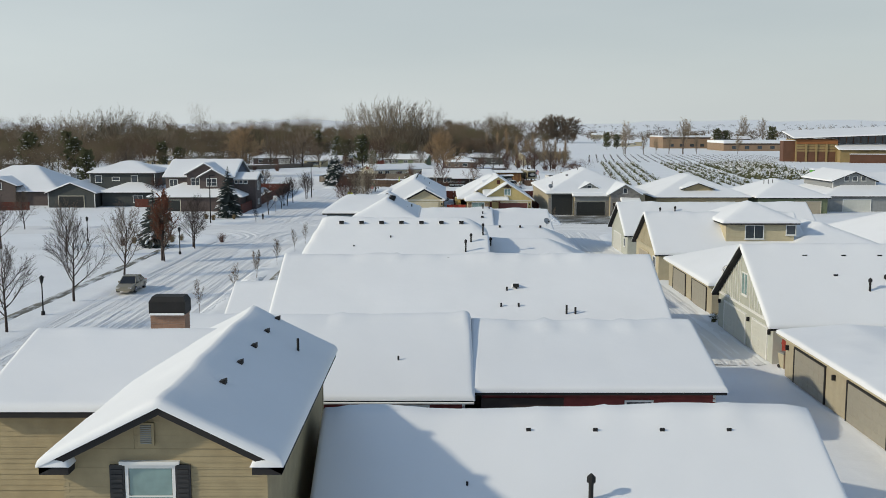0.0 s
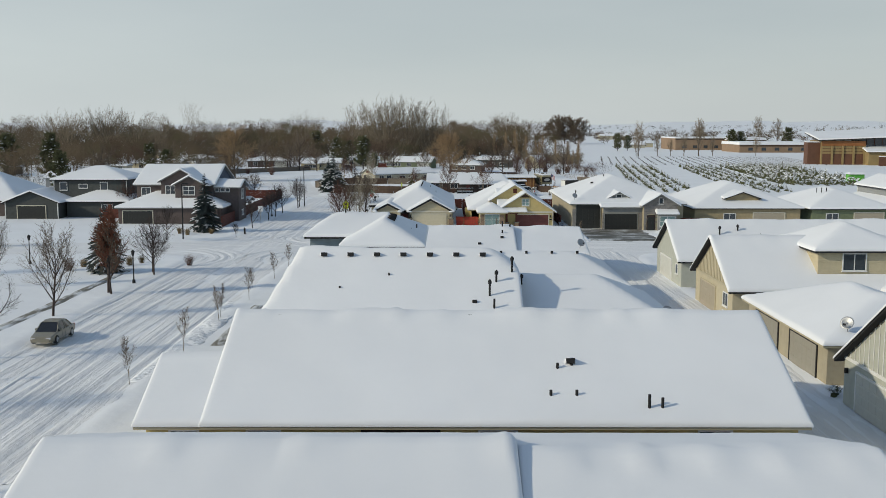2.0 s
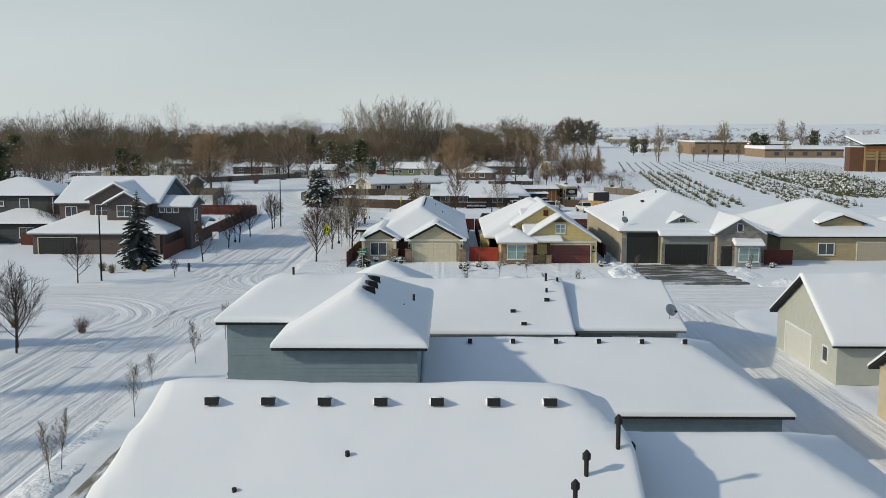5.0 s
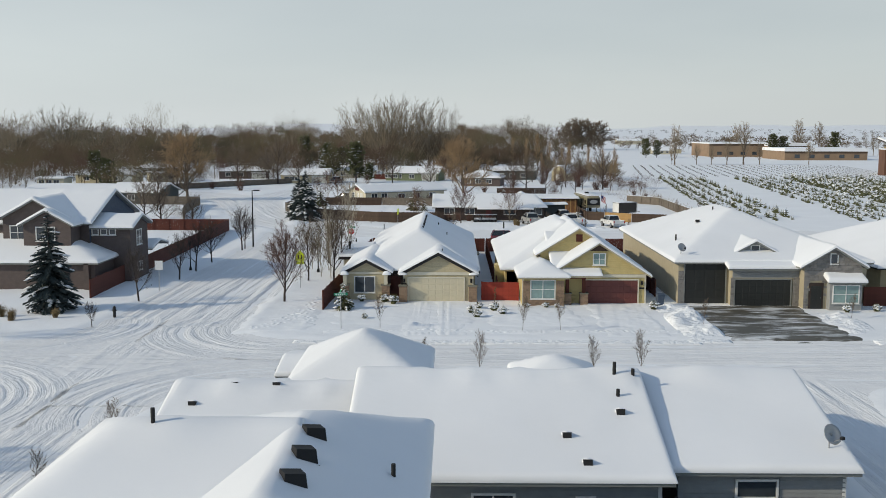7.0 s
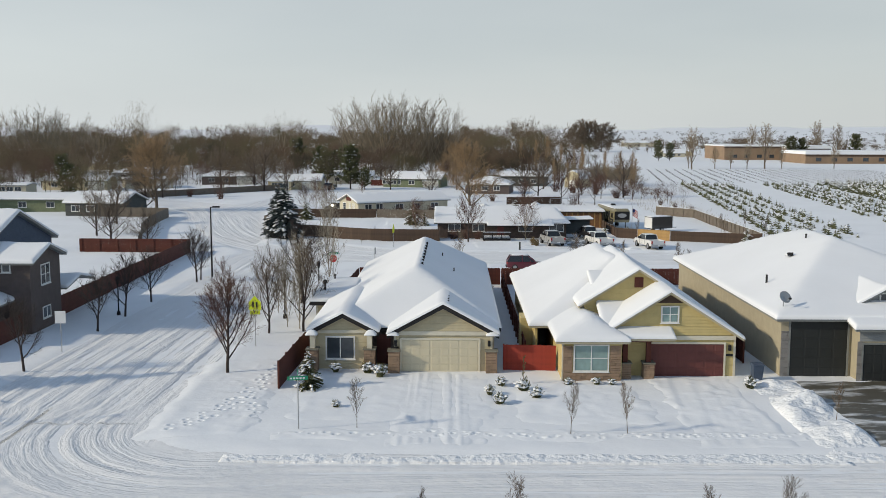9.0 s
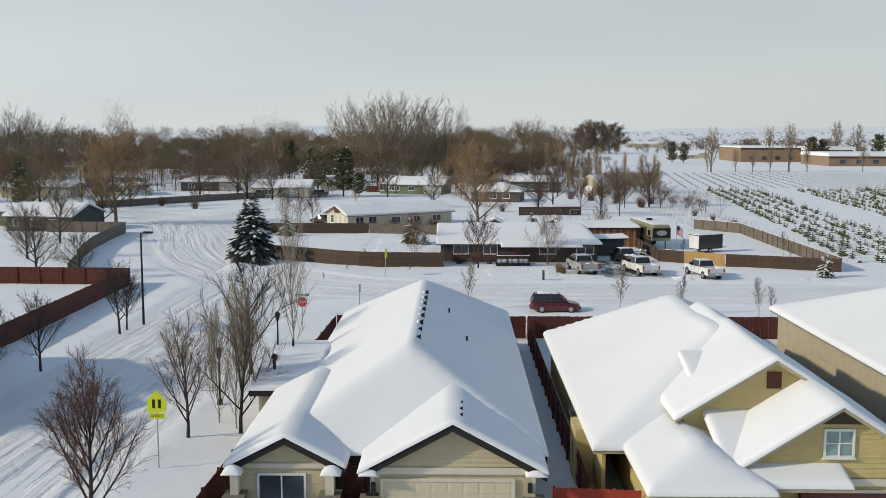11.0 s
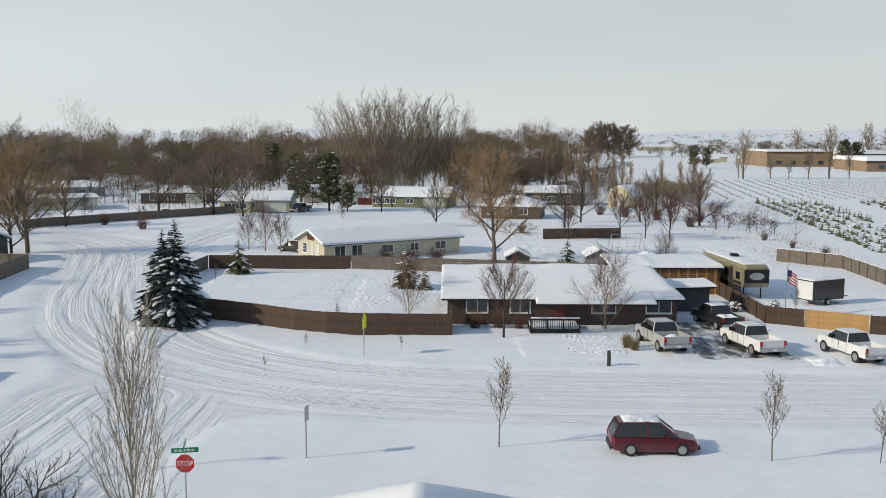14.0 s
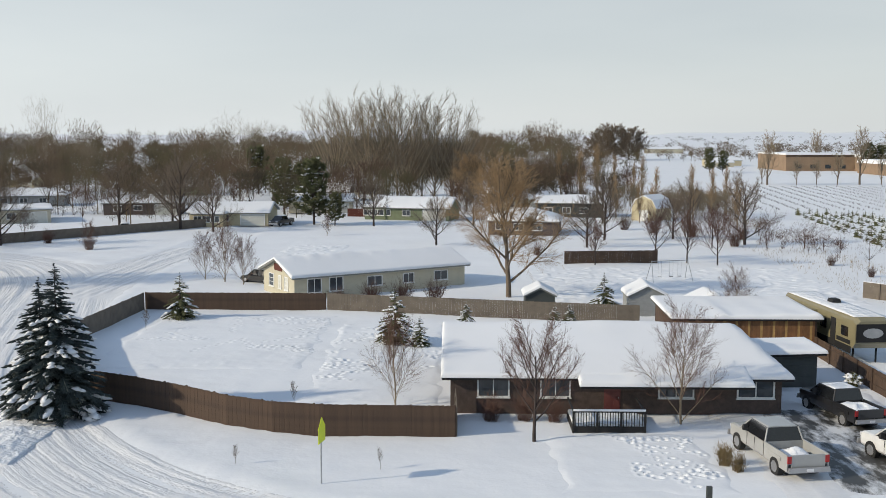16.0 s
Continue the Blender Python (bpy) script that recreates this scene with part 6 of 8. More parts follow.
for k, (x0, x1, y0, y1, cell, make, lab) in enumerate((
        (-15.0, -5.2, 263.0, 290.0, 0.12, paces(rambles(1, -14.2, -6.0, 264.0, 289.0, 9, 7), 11, 0.06, 0.12, 0.55, 0.13), "snow in the fenced yard crossed by footprints"),
        (-31.5, -15.0, 272.0, 294.0, 0.14, paces(rambles(2, -30.0, -15.6, 278.0, 292.0, 9, 7), 12, 0.06, 0.10, 0.55, 0.13), "lightly trodden snow in the fenced yard"),
        (-0.4, 8.8, 248.4, 258.4, 0.09, paces(PORCH, 13, 0.05, 0.12, 0.5, 0.11), "footprints in the snow before the porch"),
        (-12.5, 0.5, 166.4, 177.2, 0.2, trod(409, 0.02), "uneven snow over the front garden"),
        (0.4, 9.4, 166.0, 176.2, 0.2, trod(412, 0.03), "uneven snow over the front garden beds"),
        (3.0, 36.0, 300.0, 328.0, 0.2, trod(415, 0.14), "uneven snow over the far yards"),
        (-30.0, -20.0, 316.0, 352.0, 0.2, trod(418, 0.12), "trodden snow beside the far street"),
        (-12.5, 17.0, 163.0, 165.9, 0.09, paces(KERB, 14, 0.06, 0.09, 0.8, 0.12), "line of footprints along the snowy kerb"),
        (22.0, 40.0, 262.0, 276.0, 0.2, trod(424, 0.06), "snow in the trailer yard"),
        (-20.0, -12.9, 163.4, 182.0, 0.09, paces(VERGE[:3], 15, 0.06, 0.12, 0.7, 0.12), "footprints across the corner verge"))):
    sheet("snow_yard_%d" % (k + 1), x0, x1, y0, y1, cell, make, SNOW, lab, 1.2)

# ---- trees ----
def blade(s, p, d, length, r):
    """A tapering three-sided twig."""
    q = p + d * length
    u = d.orthogonal().normalized()
    w = d.cross(u)
    k = len(s.v)
    s.v.extend([tuple(p + u * r), tuple(p - u * r * 0.5 + w * r * 0.87), tuple(p - u * r * 0.5 - w * r * 0.87), tuple(q)])
    s.f.extend([(k, k + 1, k + 3), (k + 1, k + 2, k + 3), (k + 2, k, k + 3)])


def rnd_dir(rng, axis, angle):
    """A direction at an angle to an axis, turned at random about it."""
    u = axis.orthogonal().normalized()
    w = axis.cross(u)
    a = rng.uniform(0, 2 * math.pi)
    return (axis * math.cos(angle) + (u * math.cos(a) + w * math.sin(a)) * math.sin(angle)).normalized()


def limb(s, rng, p, d, length, r, segs, lift, wander):
    """A curved limb of several tubes; gives the points along it."""
    pts = [(p.copy(), d.copy())]
    for k in range(segs):
        d = (d + Vector((rng.uniform(-wander, wander), rng.uniform(-wander, wander), lift))).normalized()
        q = p + d * length / segs
        s.tube(p, q, r * (1 - 0.75 * k / segs), r * (1 - 0.75 * (k + 1) / segs), 5 if r > 0.04 else 3, False)
        p = q
        pts.append((p.copy(), d.copy()))
    return pts


def along(pts, t):
    k = min(int(t * (len(pts) - 1)), len(pts) - 2)
    f = t * (len(pts) - 1) - k
    return pts[k][0].lerp(pts[k + 1][0], f), pts[k + 1][1]


def bare_tree(seed, label, H, fork, n1, ang, l1, n2, n3, r0, bark, twig, lift=0.12, n4=0, name="tree", group="bare street trees", twig_r=0.012, droop=0.0, sec=(0.4, 0.9), seclen=1.0, wand=0.14, top=0.95):
    """A leafless tree: trunk and limbs in one part, the crown of twigs in another."""
    rng = random.Random(seed)
    t = thing(name, label, "tree", group=group)
    a, b = Shape(), Shape()
    trunk = limb(a, rng, Vector((0, 0, -0.2)), Vector((0, 0, 1)), H * 0.72 + 0.2, r0, 6, 0.0, 0.06)
    for i in range(n1):
        f = fork + (top - fork) * (i / max(1, n1 - 1)) ** 0.9
        p, d = along(trunk, f)
        up = ang * (1.15 - 0.55 * (f - fork) / (1 - fork))
        ld = rnd_dir(rng, Vector((0, 0, 1)), up)
        az = i * 2.4 + rng.uniform(-0.4, 0.4)
        ld = Vector((math.cos(az) * math.sin(up), math.sin(az) * math.sin(up), math.cos(up)))
        L = H * l1 * rng.uniform(0.8, 1.15) * (1.12 - 0.5 * (f - fork) / (1 - fork))
        lp = limb(a, rng, p, ld, L, r0 * 0.45 * (1.1 - 0.5 * f), 5, lift, wand)
        for j in range(n2):
            u = 0.18 + 0.8 * j / n2 + rng.uniform(0, 0.08)
            q, qd = along(lp, min(u, 0.99))
            sd = rnd_dir(rng, qd, rng.uniform(*sec))
            sl = seclen * L * rng.uniform(0.28, 0.5) * (1.15 - 0.5 * u)
            spn = limb(b, rng, q, sd, sl, r0 * 0.13, 3, lift * 0.8 - droop, wand + 0.02)
            for k in range(n3):
                w, wd = along(spn, min(0.1 + 0.88 * k / n3, 0.99))
                td = rnd_dir(rng, wd, rng.uniform(sec[0] - 0.1, sec[1]))
                td = (td + Vector((0, 0, 0.15 - droop * 2))).normalized()
                tl = sl * rng.uniform(0.3, 0.6)
                blade(b, w, td, tl, twig_r)
                for m in range(n4):
                    x = w + td * tl * rng.uniform(0.2, 0.9)
                    blade(b, x, (rnd_dir(rng, td, rng.uniform(0.3, 0.9)) + Vector((0, 0, -droop * 2))).normalized(), tl * rng.uniform(0.4, 0.7), twig_r * 0.75)
    part("trunk", a, bark, t, smooth=True)
    tagged(part("crown", b, twig, t, "leafless twigs"), kind="stuff")
    return t


def put(src, x, y, rz=0.0, s=1.0, sz=None, label=""):
    c = copy_thing(src, pose(x, y, 0, 0, 0, rz))
    c.matrix_basis = pose(x, y, 0, 0, 0, rz) @ Matrix.Diagonal((s, s, sz or s, 1))
    if label:
        c["label"] = label
    return c


def spots(src, rows, label=""):
    """The first row takes the tree itself, the others copies of it."""
    for k, (x, y, s) in enumerate(rows):
        if k:
            put(src, x, y, (k * 137) % 360, s, label=label)
        else:
            src.matrix_basis = pose(x, y, 0) @ Matrix.Scale(s, 4)


V1 = bare_tree(11, "leafless vase-shaped street tree with dark bark", 7.4, 0.26, 14, 0.92, 0.52, 10, 9, 0.13, BARK_DK, BARK_DK, 0.14, 2, twig_r=0.009)
spots(V1, [(-33.7, 90.0, 1.0), (-33.9, 76.3, 0.95), (-32.8, 130.3, 0.85), (-32.3, 129.0, 0.7), (-16.7, 204.5, 1.08), (-39.7, 160.7, 0.66), (-33.8, 60.0, 1.0), (-57.0, 128.0, 0.95)])
V2 = bare_tree(23, "leafless street tree with many fine upright limbs", 7.4, 0.2, 16, 0.72, 0.5, 10, 9, 0.12, BARK_DK, BARK, 0.16, 2, twig_r=0.008)
spots(V2, [(-34.0, 105.5, 1.0), (-32.7, 116.4, 0.88), (-17.2, 190.8, 0.85), (-14.6, 191.6, 0.95), (-64.7, 153.9, 0.8), (-46.0, 121.0, 0.9)])
VD = bare_tree(27, "dense egg-shaped street tree with russet twigs", 7.6, 0.2, 18, 0.7, 0.46, 11, 10, 0.13, BARK_DK, BARK_RED, 0.17, 3, twig_r=0.009)
spots(VD, [(-17.5, 177.6, 0.95)])
V3 = bare_tree(31, "small leafless street tree beside a fence", 4.9, 0.28, 13, 0.7, 0.5, 10, 8, 0.1, BARK_DK, BARK_DK, 0.14, 2, twig_r=0.008)
spots(V3, [(-31.1, 177.9, 1.0), (-31.0, 191.3, 1.0), (-30.8, 204.9, 1.05), (-29.9, 217.9, 1.15), (-30.9, 197.7, 1.1), (-31.2, 166.0, 0.4), (-29.9, 219.6, 0.9)])
RT = bare_tree(37, "small tree holding dark red-brown leaves", 6.2, 0.2, 14, 0.42, 0.42, 8, 8, 0.12, BARK_DK, LEAF_DRY, 0.14, 3, twig_r=0.03)
spots(RT, [(-33.2, 117.2, 1.35)])
POP = bare_tree(41, "columnar poplar with upright pale branches", 9.8, 0.06, 26, 0.38, 0.42, 9, 7, 0.06, BARK_GREY, BARK_GREY, 0.13, 1, group="columnar poplars", twig_r=0.007, sec=(0.25, 0.5), seclen=0.75, wand=0.08)
spots(POP, [(-14.9, 211.1, 1.15), (-16.0, 198.5, 0.8), (-15.0, 192.4, 0.72), (-16.2, 193.5, 0.68), (-18.0, 199.5, 0.62)])
SAP = bare_tree(53, "thin staked sapling with a few dry leaves", 4.2, 0.3, 12, 0.5, 0.3, 7, 7, 0.035, BARK, BARK, 0.14, 1, group="saplings", twig_r=0.008)
spots(SAP, [(-2.1, 228.7, 1.25), (-19.3, 102.5, 0.85), (-19.5, 92.1, 0.9), (-19.0, 113.4, 0.85), (-20.6, 83.4, 0.85), (-19.7, 104.7, 0.8), (-18.8, 126.0, 0.8), (-18.6, 134.0, 0.8), (11.2, 226.8, 1.2), (22.7, 224.7, 1.0), (16.3, 226.4, 1.0), (24.0, 225.3, 0.75),
            (-7.8, 165.6, 0.78), (3.6, 164.6, 0.8), (6.6, 164.6, 0.8), (18.6, 167.4, 0.62), (-0.2, 149.5, 0.85), (10.2, 149.5, 0.9), (-4.0, 149.0, 0.75), (7.1, 149.0, 0.8), (-20.0, 120.0, 0.6), (-12.5, 146.0, 0.5), (-17.2, 245.0, 0.3), (31.9, 170.5, 0.6), (-30.5, 286.0, 0.55), (-14.5, 263.5, 0.42), (25.4, 266.3, 0.7), (-8.4, 252.0, 0.3), (-15.6, 252.5, 0.3), (37.8, 262.5, 0.7), (39.0, 268.5, 0.9), (43.6, 262.0, 1.0), (44.5, 275.0, 0.9)])
Y1 = bare_tree(61, "leafless front-yard tree with red-brown twigs", 6.4, 0.26, 15, 0.8, 0.52, 10, 10, 0.11, BARK_DK, BARK_RED, 0.12, 2, group="yard trees", twig_r=0.008)
spots(Y1, [(-0.6, 256.7, 1.0), (27.8, 329.9, 1.0), (24.6, 332.6, 1.0), (31.9, 349.0, 0.95), (-57.0, 199.0, 0.9), (21.1, 335.5, 1.15), (12.5, 330.0, 0.85)])
Y2 = bare_tree(67, "spreading multi-stemmed birch by the ranch house", 6.2, 0.06, 15, 0.62, 0.6, 12, 9, 0.075, BARK_PALE, BARK_RED, 0.10, 2, group="yard trees", twig_r=0.007)
spots(Y2, [(7.9, 260.0, 1.0), (-8.4, 263.3, 0.85), (-30.5, 314.0, 1.0), (-28.0, 312.0, 0.8), (-33.2, 316.0, 0.8), (18.2, 287.0, 0.8), (-26.0, 366.0, 0.5), (-57.5, 346.5, 0.6)])
WIL = bare_tree(71, "large tan-twigged willow with arching limbs", 14.0, 0.16, 17, 0.85, 0.52, 13, 11, 0.3, BARK, TWIG_TAN, 0.07, 9, group="large bare trees", twig_r=0.011, droop=0.05)
spots(WIL, [(0.4, 304.4, 1.0), (-61.8, 311.0, 1.1), (-3.0, 420.0, 0.9)])
BIG = bare_tree(73, "large spreading leafless tree", 11.0, 0.14, 15, 1.0, 0.52, 11, 10, 0.26, BARK_DK, BARK, 0.10, 4, group="large bare trees", twig_r=0.011)
spots(BIG, [(38.0, 354.0, 0.95), (-52.8, 376.3, 1.2), (-66.0, 384.0, 1.1), (-64.0, 311.0, 0.9), (-76.0, 240.0, 1.0), (-50.0, 250.0, 0.62), (-44.0, 247.0, 0.5), (29.0, 362.0, 0.7), (-57.0, 264.0, 0.65), (-60.0, 282.0, 0.7)])
for x, y, sc in ((-72.0, 350.0, 0.9), (-46.0, 372.0, 0.8), (-20.0, 384.0, 0.8), (-8.0, 352.0, 0.7), (14.0, 350.0, 0.75), (18.0, 360.0, 0.8), (-2.0, 384.0, 0.7), (-58.0, 390.0, 0.9), (-92.0, 352.0, 1.0), (34.0, 372.0, 0.8), (2.0, 396.0, 0.8), (22.0, 390.0, 0.75)):
    put(BIG, x, y, x * 31 % 360, sc)
COT = bare_tree(79, "very tall leafless cottonwood with upright limbs", 29.0, 0.04, 24, 0.6, 0.78, 16, 9, 0.3, BARK_PALE, WOODS_PALE, 0.07, 3, group="cottonwoods", twig_r=0.015, sec=(0.3, 0.8), seclen=0.42, wand=0.06, top=0.5)
spots(COT, [(-26.0, 452.0, 0.9), (-36.0, 458.0, 0.82), (-31.0, 468.0, 0.86), (-17.0, 455.0, 0.9), (-11.0, 462.0, 0.84), (-21.0, 470.0, 0.92), (-6.5, 458.0, 0.7)])
for x, y, sc in ((-176.0, 478.0, 0.68), (-168.0, 468.0, 0.74), (-158.0, 480.0, 0.8), (-150.0, 470.0, 0.76), (-142.0, 478.0, 0.72), (-184.0, 486.0, 0.62), (-135.0, 486.0, 0.6)):
    put(COT, x, y, x * 17 % 360, sc, label="tall pale leafless cottonwood above the far roofs")
OAK = bare_tree(83, "broad round-crowned leafless tree in the distance", 24.0, 0.1, 26, 1.2, 0.52, 13, 10, 0.5, BARK, BARK, 0.03, 3, group="distant trees", twig_r=0.09)
spots(OAK, [(100.0, 880.0, 1.1), (110.0, 886.0, 1.0), (91.0, 884.0, 0.95)])
FT = bare_tree(89, "leafless tree at the edge of the school field", 14.0, 0.2, 11, 0.5, 0.5, 7, 7, 0.3, BARK, BARK_PALE, 0.12, 2, group="field trees", twig_r=0.04)
spots(FT, [(98.0, 540.0, 1.2), (108.0, 541.0, 0.65), (115.0, 542.0, 0.6), (122.0, 542.0, 0.75), (137.0, 543.0, 0.7), (129.8, 543.0, 1.3), (160.0, 545.0, 0.7), (98.0, 546.0, 0.6), (170.0, 700.0, 1.3), (215.0, 720.0, 1.5), (235.0, 740.0, 1.4), (250.0, 560.0, 1.3)])
PPL = bare_tree(97, "slender pale poplar in a distant row", 16.0, 0.05, 16, 0.2, 0.35, 6, 5, 0.2, BARK_PALE, TWIG_TAN, 0.14, 1, group="distant poplars", twig_r=0.05)
spots(PPL, [(24.0, 440.0, 0.9), (28.0, 442.0, 1.0), (32.0, 445.0, 0.8), (20.0, 446.0, 0.9), (36.0, 440.0, 0.7), (40.0, 450.0, 0.8), (26.0, 400.0, 0.6), (34.0, 404.0, 0.7), (40.0, 396.0, 0.75), (45.0, 402.0, 0.7), (48.0, 396.0, 0.6), (29.0, 391.0, 0.55), (44.0, 380.0, 0.5), (50.0, 410.0, 0.7)])


def conifer(seed, label, H, R, mat_n, snowy, whorls, boughs, name="spruce_tree", group="snowy conifers", bare=0.06, dome=False):
    """A conifer: trunk, drooping boughs of needle sprays, and snow lodged on them."""
    rng = random.Random(seed)
    t = thing(name, label, "tree", group=group)
    part("trunk", Shape().tube((0, 0, -0.2), (0, 0, H * 0.95), H * 0.018 + 0.03, 0.02, 7), BARK_DK, t)
    n, s = Shape(), Shape()
    for i in range(whorls):
        f = i / (whorls - 1)
        z = H * (bare + (0.985 - bare) * f)
        rad = R * (1 - f) ** 0.85 * (0.75 + 0.25 * min(1, f * 6)) + 0.05 * H * 0.1
        if dome:
            rad = R * math.sqrt(max(0.02, 1 - (1.55 * f - 0.62) ** 2 / 0.9)) * rng.uniform(0.7, 1.1)
        for j in range(max(4, int(boughs * (1 - 0.55 * f)))):
            az = rng.uniform(0, 2 * math.pi)
            L = rad * rng.uniform(0.62, 1.18)
            slope = 0.35 * f - 0.25 + rng.uniform(-0.12, 0.12)
            d = Vector((math.cos(az), math.sin(az), slope)).normalized()
            side = Vector((-math.sin(az), math.cos(az), 0))
            p = Vector((0, 0, z + rng.uniform(-0.03, 0.03) * H))
            m = 7 if L > 1.2 else 4
            laden = rng.random() < snowy
            for k in range(1, m + 1):
                c = p + d * L * (k / m) ** 0.8 + Vector((0, 0, -0.12 * L * (k / m) ** 2))
                w = L * 0.17 * (1.25 - 0.6 * k / m) + 0.06
                for sg in (-1, -0.66, -0.33, 0, 0.33, 0.66, 1):
                    dd = (d * (1.0 - 0.4 * abs(sg)) + side * sg * 0.9 + Vector((0, 0, rng.uniform(-0.45, 0.05)))).normalized()
                    blade(n, c - d * w * 0.5, dd, w * rng.uniform(0.7, 1.35), w * 0.26)
                if laden and (k >= m - 1 or rng.random() < 0.3):
                    # a rounded pillow of snow lying along the outer bough
                    e = c + Vector((rng.uniform(-0.1, 0.1), rng.uniform(-0.1, 0.1), w * 0.2))
                    a, b = w * rng.uniform(0.8, 1.6), w * rng.uniform(0.35, 0.6)
                    o = len(s.v)
                    for q in range(7):
                        h = q * 2 * math.pi / 7
                        g = rng.uniform(0.75, 1.15)
                        s.v.append(tuple(e + d * a * g * math.cos(h) + side * a * 0.6 * g * math.sin(h)))
                    s.v.extend([tuple(e + d * a * 0.25 + Vector((0, 0, b))), tuple(e - Vector((0, 0, b * 0.4)))])
                    for q in range(7):
                        s.f.extend([(o + q, o + (q + 1) % 7, o + 7), (o + (q + 1) % 7, o + q, o + 8)])
    tagged(part("needles", n, mat_n, t), kind="stuff")
    if snowy:
        tagged(part("snow", s, SNOW_BANK, t, "clumps of snow on the boughs", smooth=True), kind="stuff")
    return t


S1 = conifer(3, "tall blue-green spruce loaded with snow", 8.8, 3.0, NEEDLE, 0.22, 36, 22)
spots(S1, [(-27.8, 261.3, 1.0)])
put(S1, -29.0, 261.9, 100, 0.9)
S2 = conifer(5, "dark blue spruce with a dusting of snow", 8.9, 2.6, NEEDLE, 0.10, 38, 18)
spots(S2, [(-37.2, 172.8, 1.0), (-38.0, 130.6, 0.87)])
S3 = conifer(7, "small spruce carrying fresh snow", 3.9, 1.65, NEEDLE_G, 0.4, 18, 11)
spots(S3, [(8.4, 293.9, 1.0), (-29.2, 291.6, 1.05), (37.4, 249.6, 0.75), (4.6, 287.4, 0.6), (-4.0, 288.5, 0.55), (-7.6, 280.4, 0.6), (-9.6, 281.6, 1.1), (-11.6, 173.8, 0.65), (3.5, 288.6, 0.5)])
def pine(seed, label, H, R):
    """A round-headed pine: forked trunk and limbs carrying uneven tufts of needles, with some snow on top."""
    rng = random.Random(seed)
    t = thing("pine_tree", label, "tree", group="pines")
    a, n, s = Shape(), Shape(), Shape()
    trunk = limb(a, rng, Vector((0, 0, -0.2)), Vector((0, 0, 1)), H * 0.9, H * 0.022, 6, 0.0, 0.05)
    for i in range(46):
        f = 0.16 + 0.84 * i / 45
        p, d = along(trunk, f * 0.98)
        up = 1.45 - 0.9 * f
        az = i * 2.4 + rng.uniform(-0.5, 0.5)
        L = R * math.sqrt(max(0.05, 1 - (1.25 * f - 0.55) ** 2 / 0.62)) * rng.uniform(0.65, 1.15)
        ld = Vector((math.cos(az) * math.sin(up), math.sin(az) * math.sin(up), math.cos(up)))
        lp = limb(a, rng, p, ld, L, H * 0.006, 4, 0.06, 0.1)
        for q in range(5):
            c = along(lp, min(0.3 + 0.17 * q, 0.99))[0] + Vector((rng.uniform(-0.4, 0.4), rng.uniform(-0.4, 0.4), rng.uniform(-0.2, 0.4)))
            for k in range(26):
                nd = (rnd_dir(rng, Vector((0, 0, 1)), rng.uniform(0.1, 1.9)) + ld * 0.3).normalized()
                blade(n, c, nd, R * rng.uniform(0.12, 0.26), R * 0.028)
            if rng.random() < 0.22:
                for k in range(5):
                    blade(s, c + Vector((rng.uniform(-0.3, 0.3), rng.uniform(-0.3, 0.3), R * 0.1)), rnd_dir(rng, Vector((0, 0, 1)), 1.3), R * 0.12, R * 0.05)
    part("trunk", a, BARK_DK, t, smooth=True)
    tagged(part("needles", n, NEEDLE_G, t), kind="stuff")
    tagged(part("snow", s, SNOW_BANK, t, "dusting of snow on the boughs"), kind="stuff")
    return t


S4 = pine(9, "broad green pine with an uneven crown", 11.5, 4.2)
spots(S4, [(-31.0, 386.0, 1.0), (-27.0, 384.4, 0.5), (-41.0, 412.0, 0.8), (-104.0, 372.0, 0.8), (-88.0, 334.0, 0.7), (-40.0, 430.0, 0.8), (-46.0, 438.0, 0.9), (-92.0, 258.0, 0.8), (106.0, 650.0, 0.9), (113.0, 655.0, 0.8), (180.0, 660.0, 1.1), (186.0, 662.0, 1.0), (222.0, 680.0, 1.2), (-110.0, 300.0, 1.0), (-140.0, 340.0, 1.1), (-150.0, 400.0, 1.1), (-60.0, 480.0, 1.1)])


def shrub(seed, label, H, n, mat_s, name="shrub", snow=0.0, spread=0.8, r=0.012):
    rng = random.Random(seed)
    t = thing(name, label, "shrub", group="garden shrubs")
    s, c = Shape(), Shape()
    for i in range(n):
        p = Vector((rng.uniform(-0.2, 0.2) * H, rng.uniform(-0.2, 0.2) * H, -0.05))
        d = rnd_dir(rng, Vector((0, 0, 1)), rng.uniform(0, spread))
        L = H * rng.uniform(0.6, 1.05)
        blade(s, p, d, L, r)
        for k in range(4):
            blade(s, p + d * L * rng.uniform(0.3, 0.9), rnd_dir(rng, d, rng.uniform(0.3, 0.9)), L * rng.uniform(0.2, 0.4), r * 0.8)
        if rng.random() < snow:
            e = p + d * L * 0.8
            a = H * rng.uniform(0.12, 0.28)
            o = len(c.v)
            c.v.extend([tuple(e + Vector(v) * a) for v in ((1, 0, 0), (0, 1, 0), (-1, 0, 0), (0, -1, 0), (0, 0, 0.6), (0, 0, -0.3))])
            c.f.extend([(o, o + 1, o + 4), (o + 1, o + 2, o + 4), (o + 2, o + 3, o + 4), (o + 3, o, o + 4), (o + 1, o, o + 5), (o + 2, o + 1, o + 5), (o + 3, o + 2, o + 5), (o, o + 3, o + 5)])
    tagged(part("stem_tangle", s, mat_s, t), kind="stuff")
    if snow:
        tagged(part("snow", c, SNOW_BANK, t, "snow lodged in the stems", smooth=True), kind="stuff")
    return t


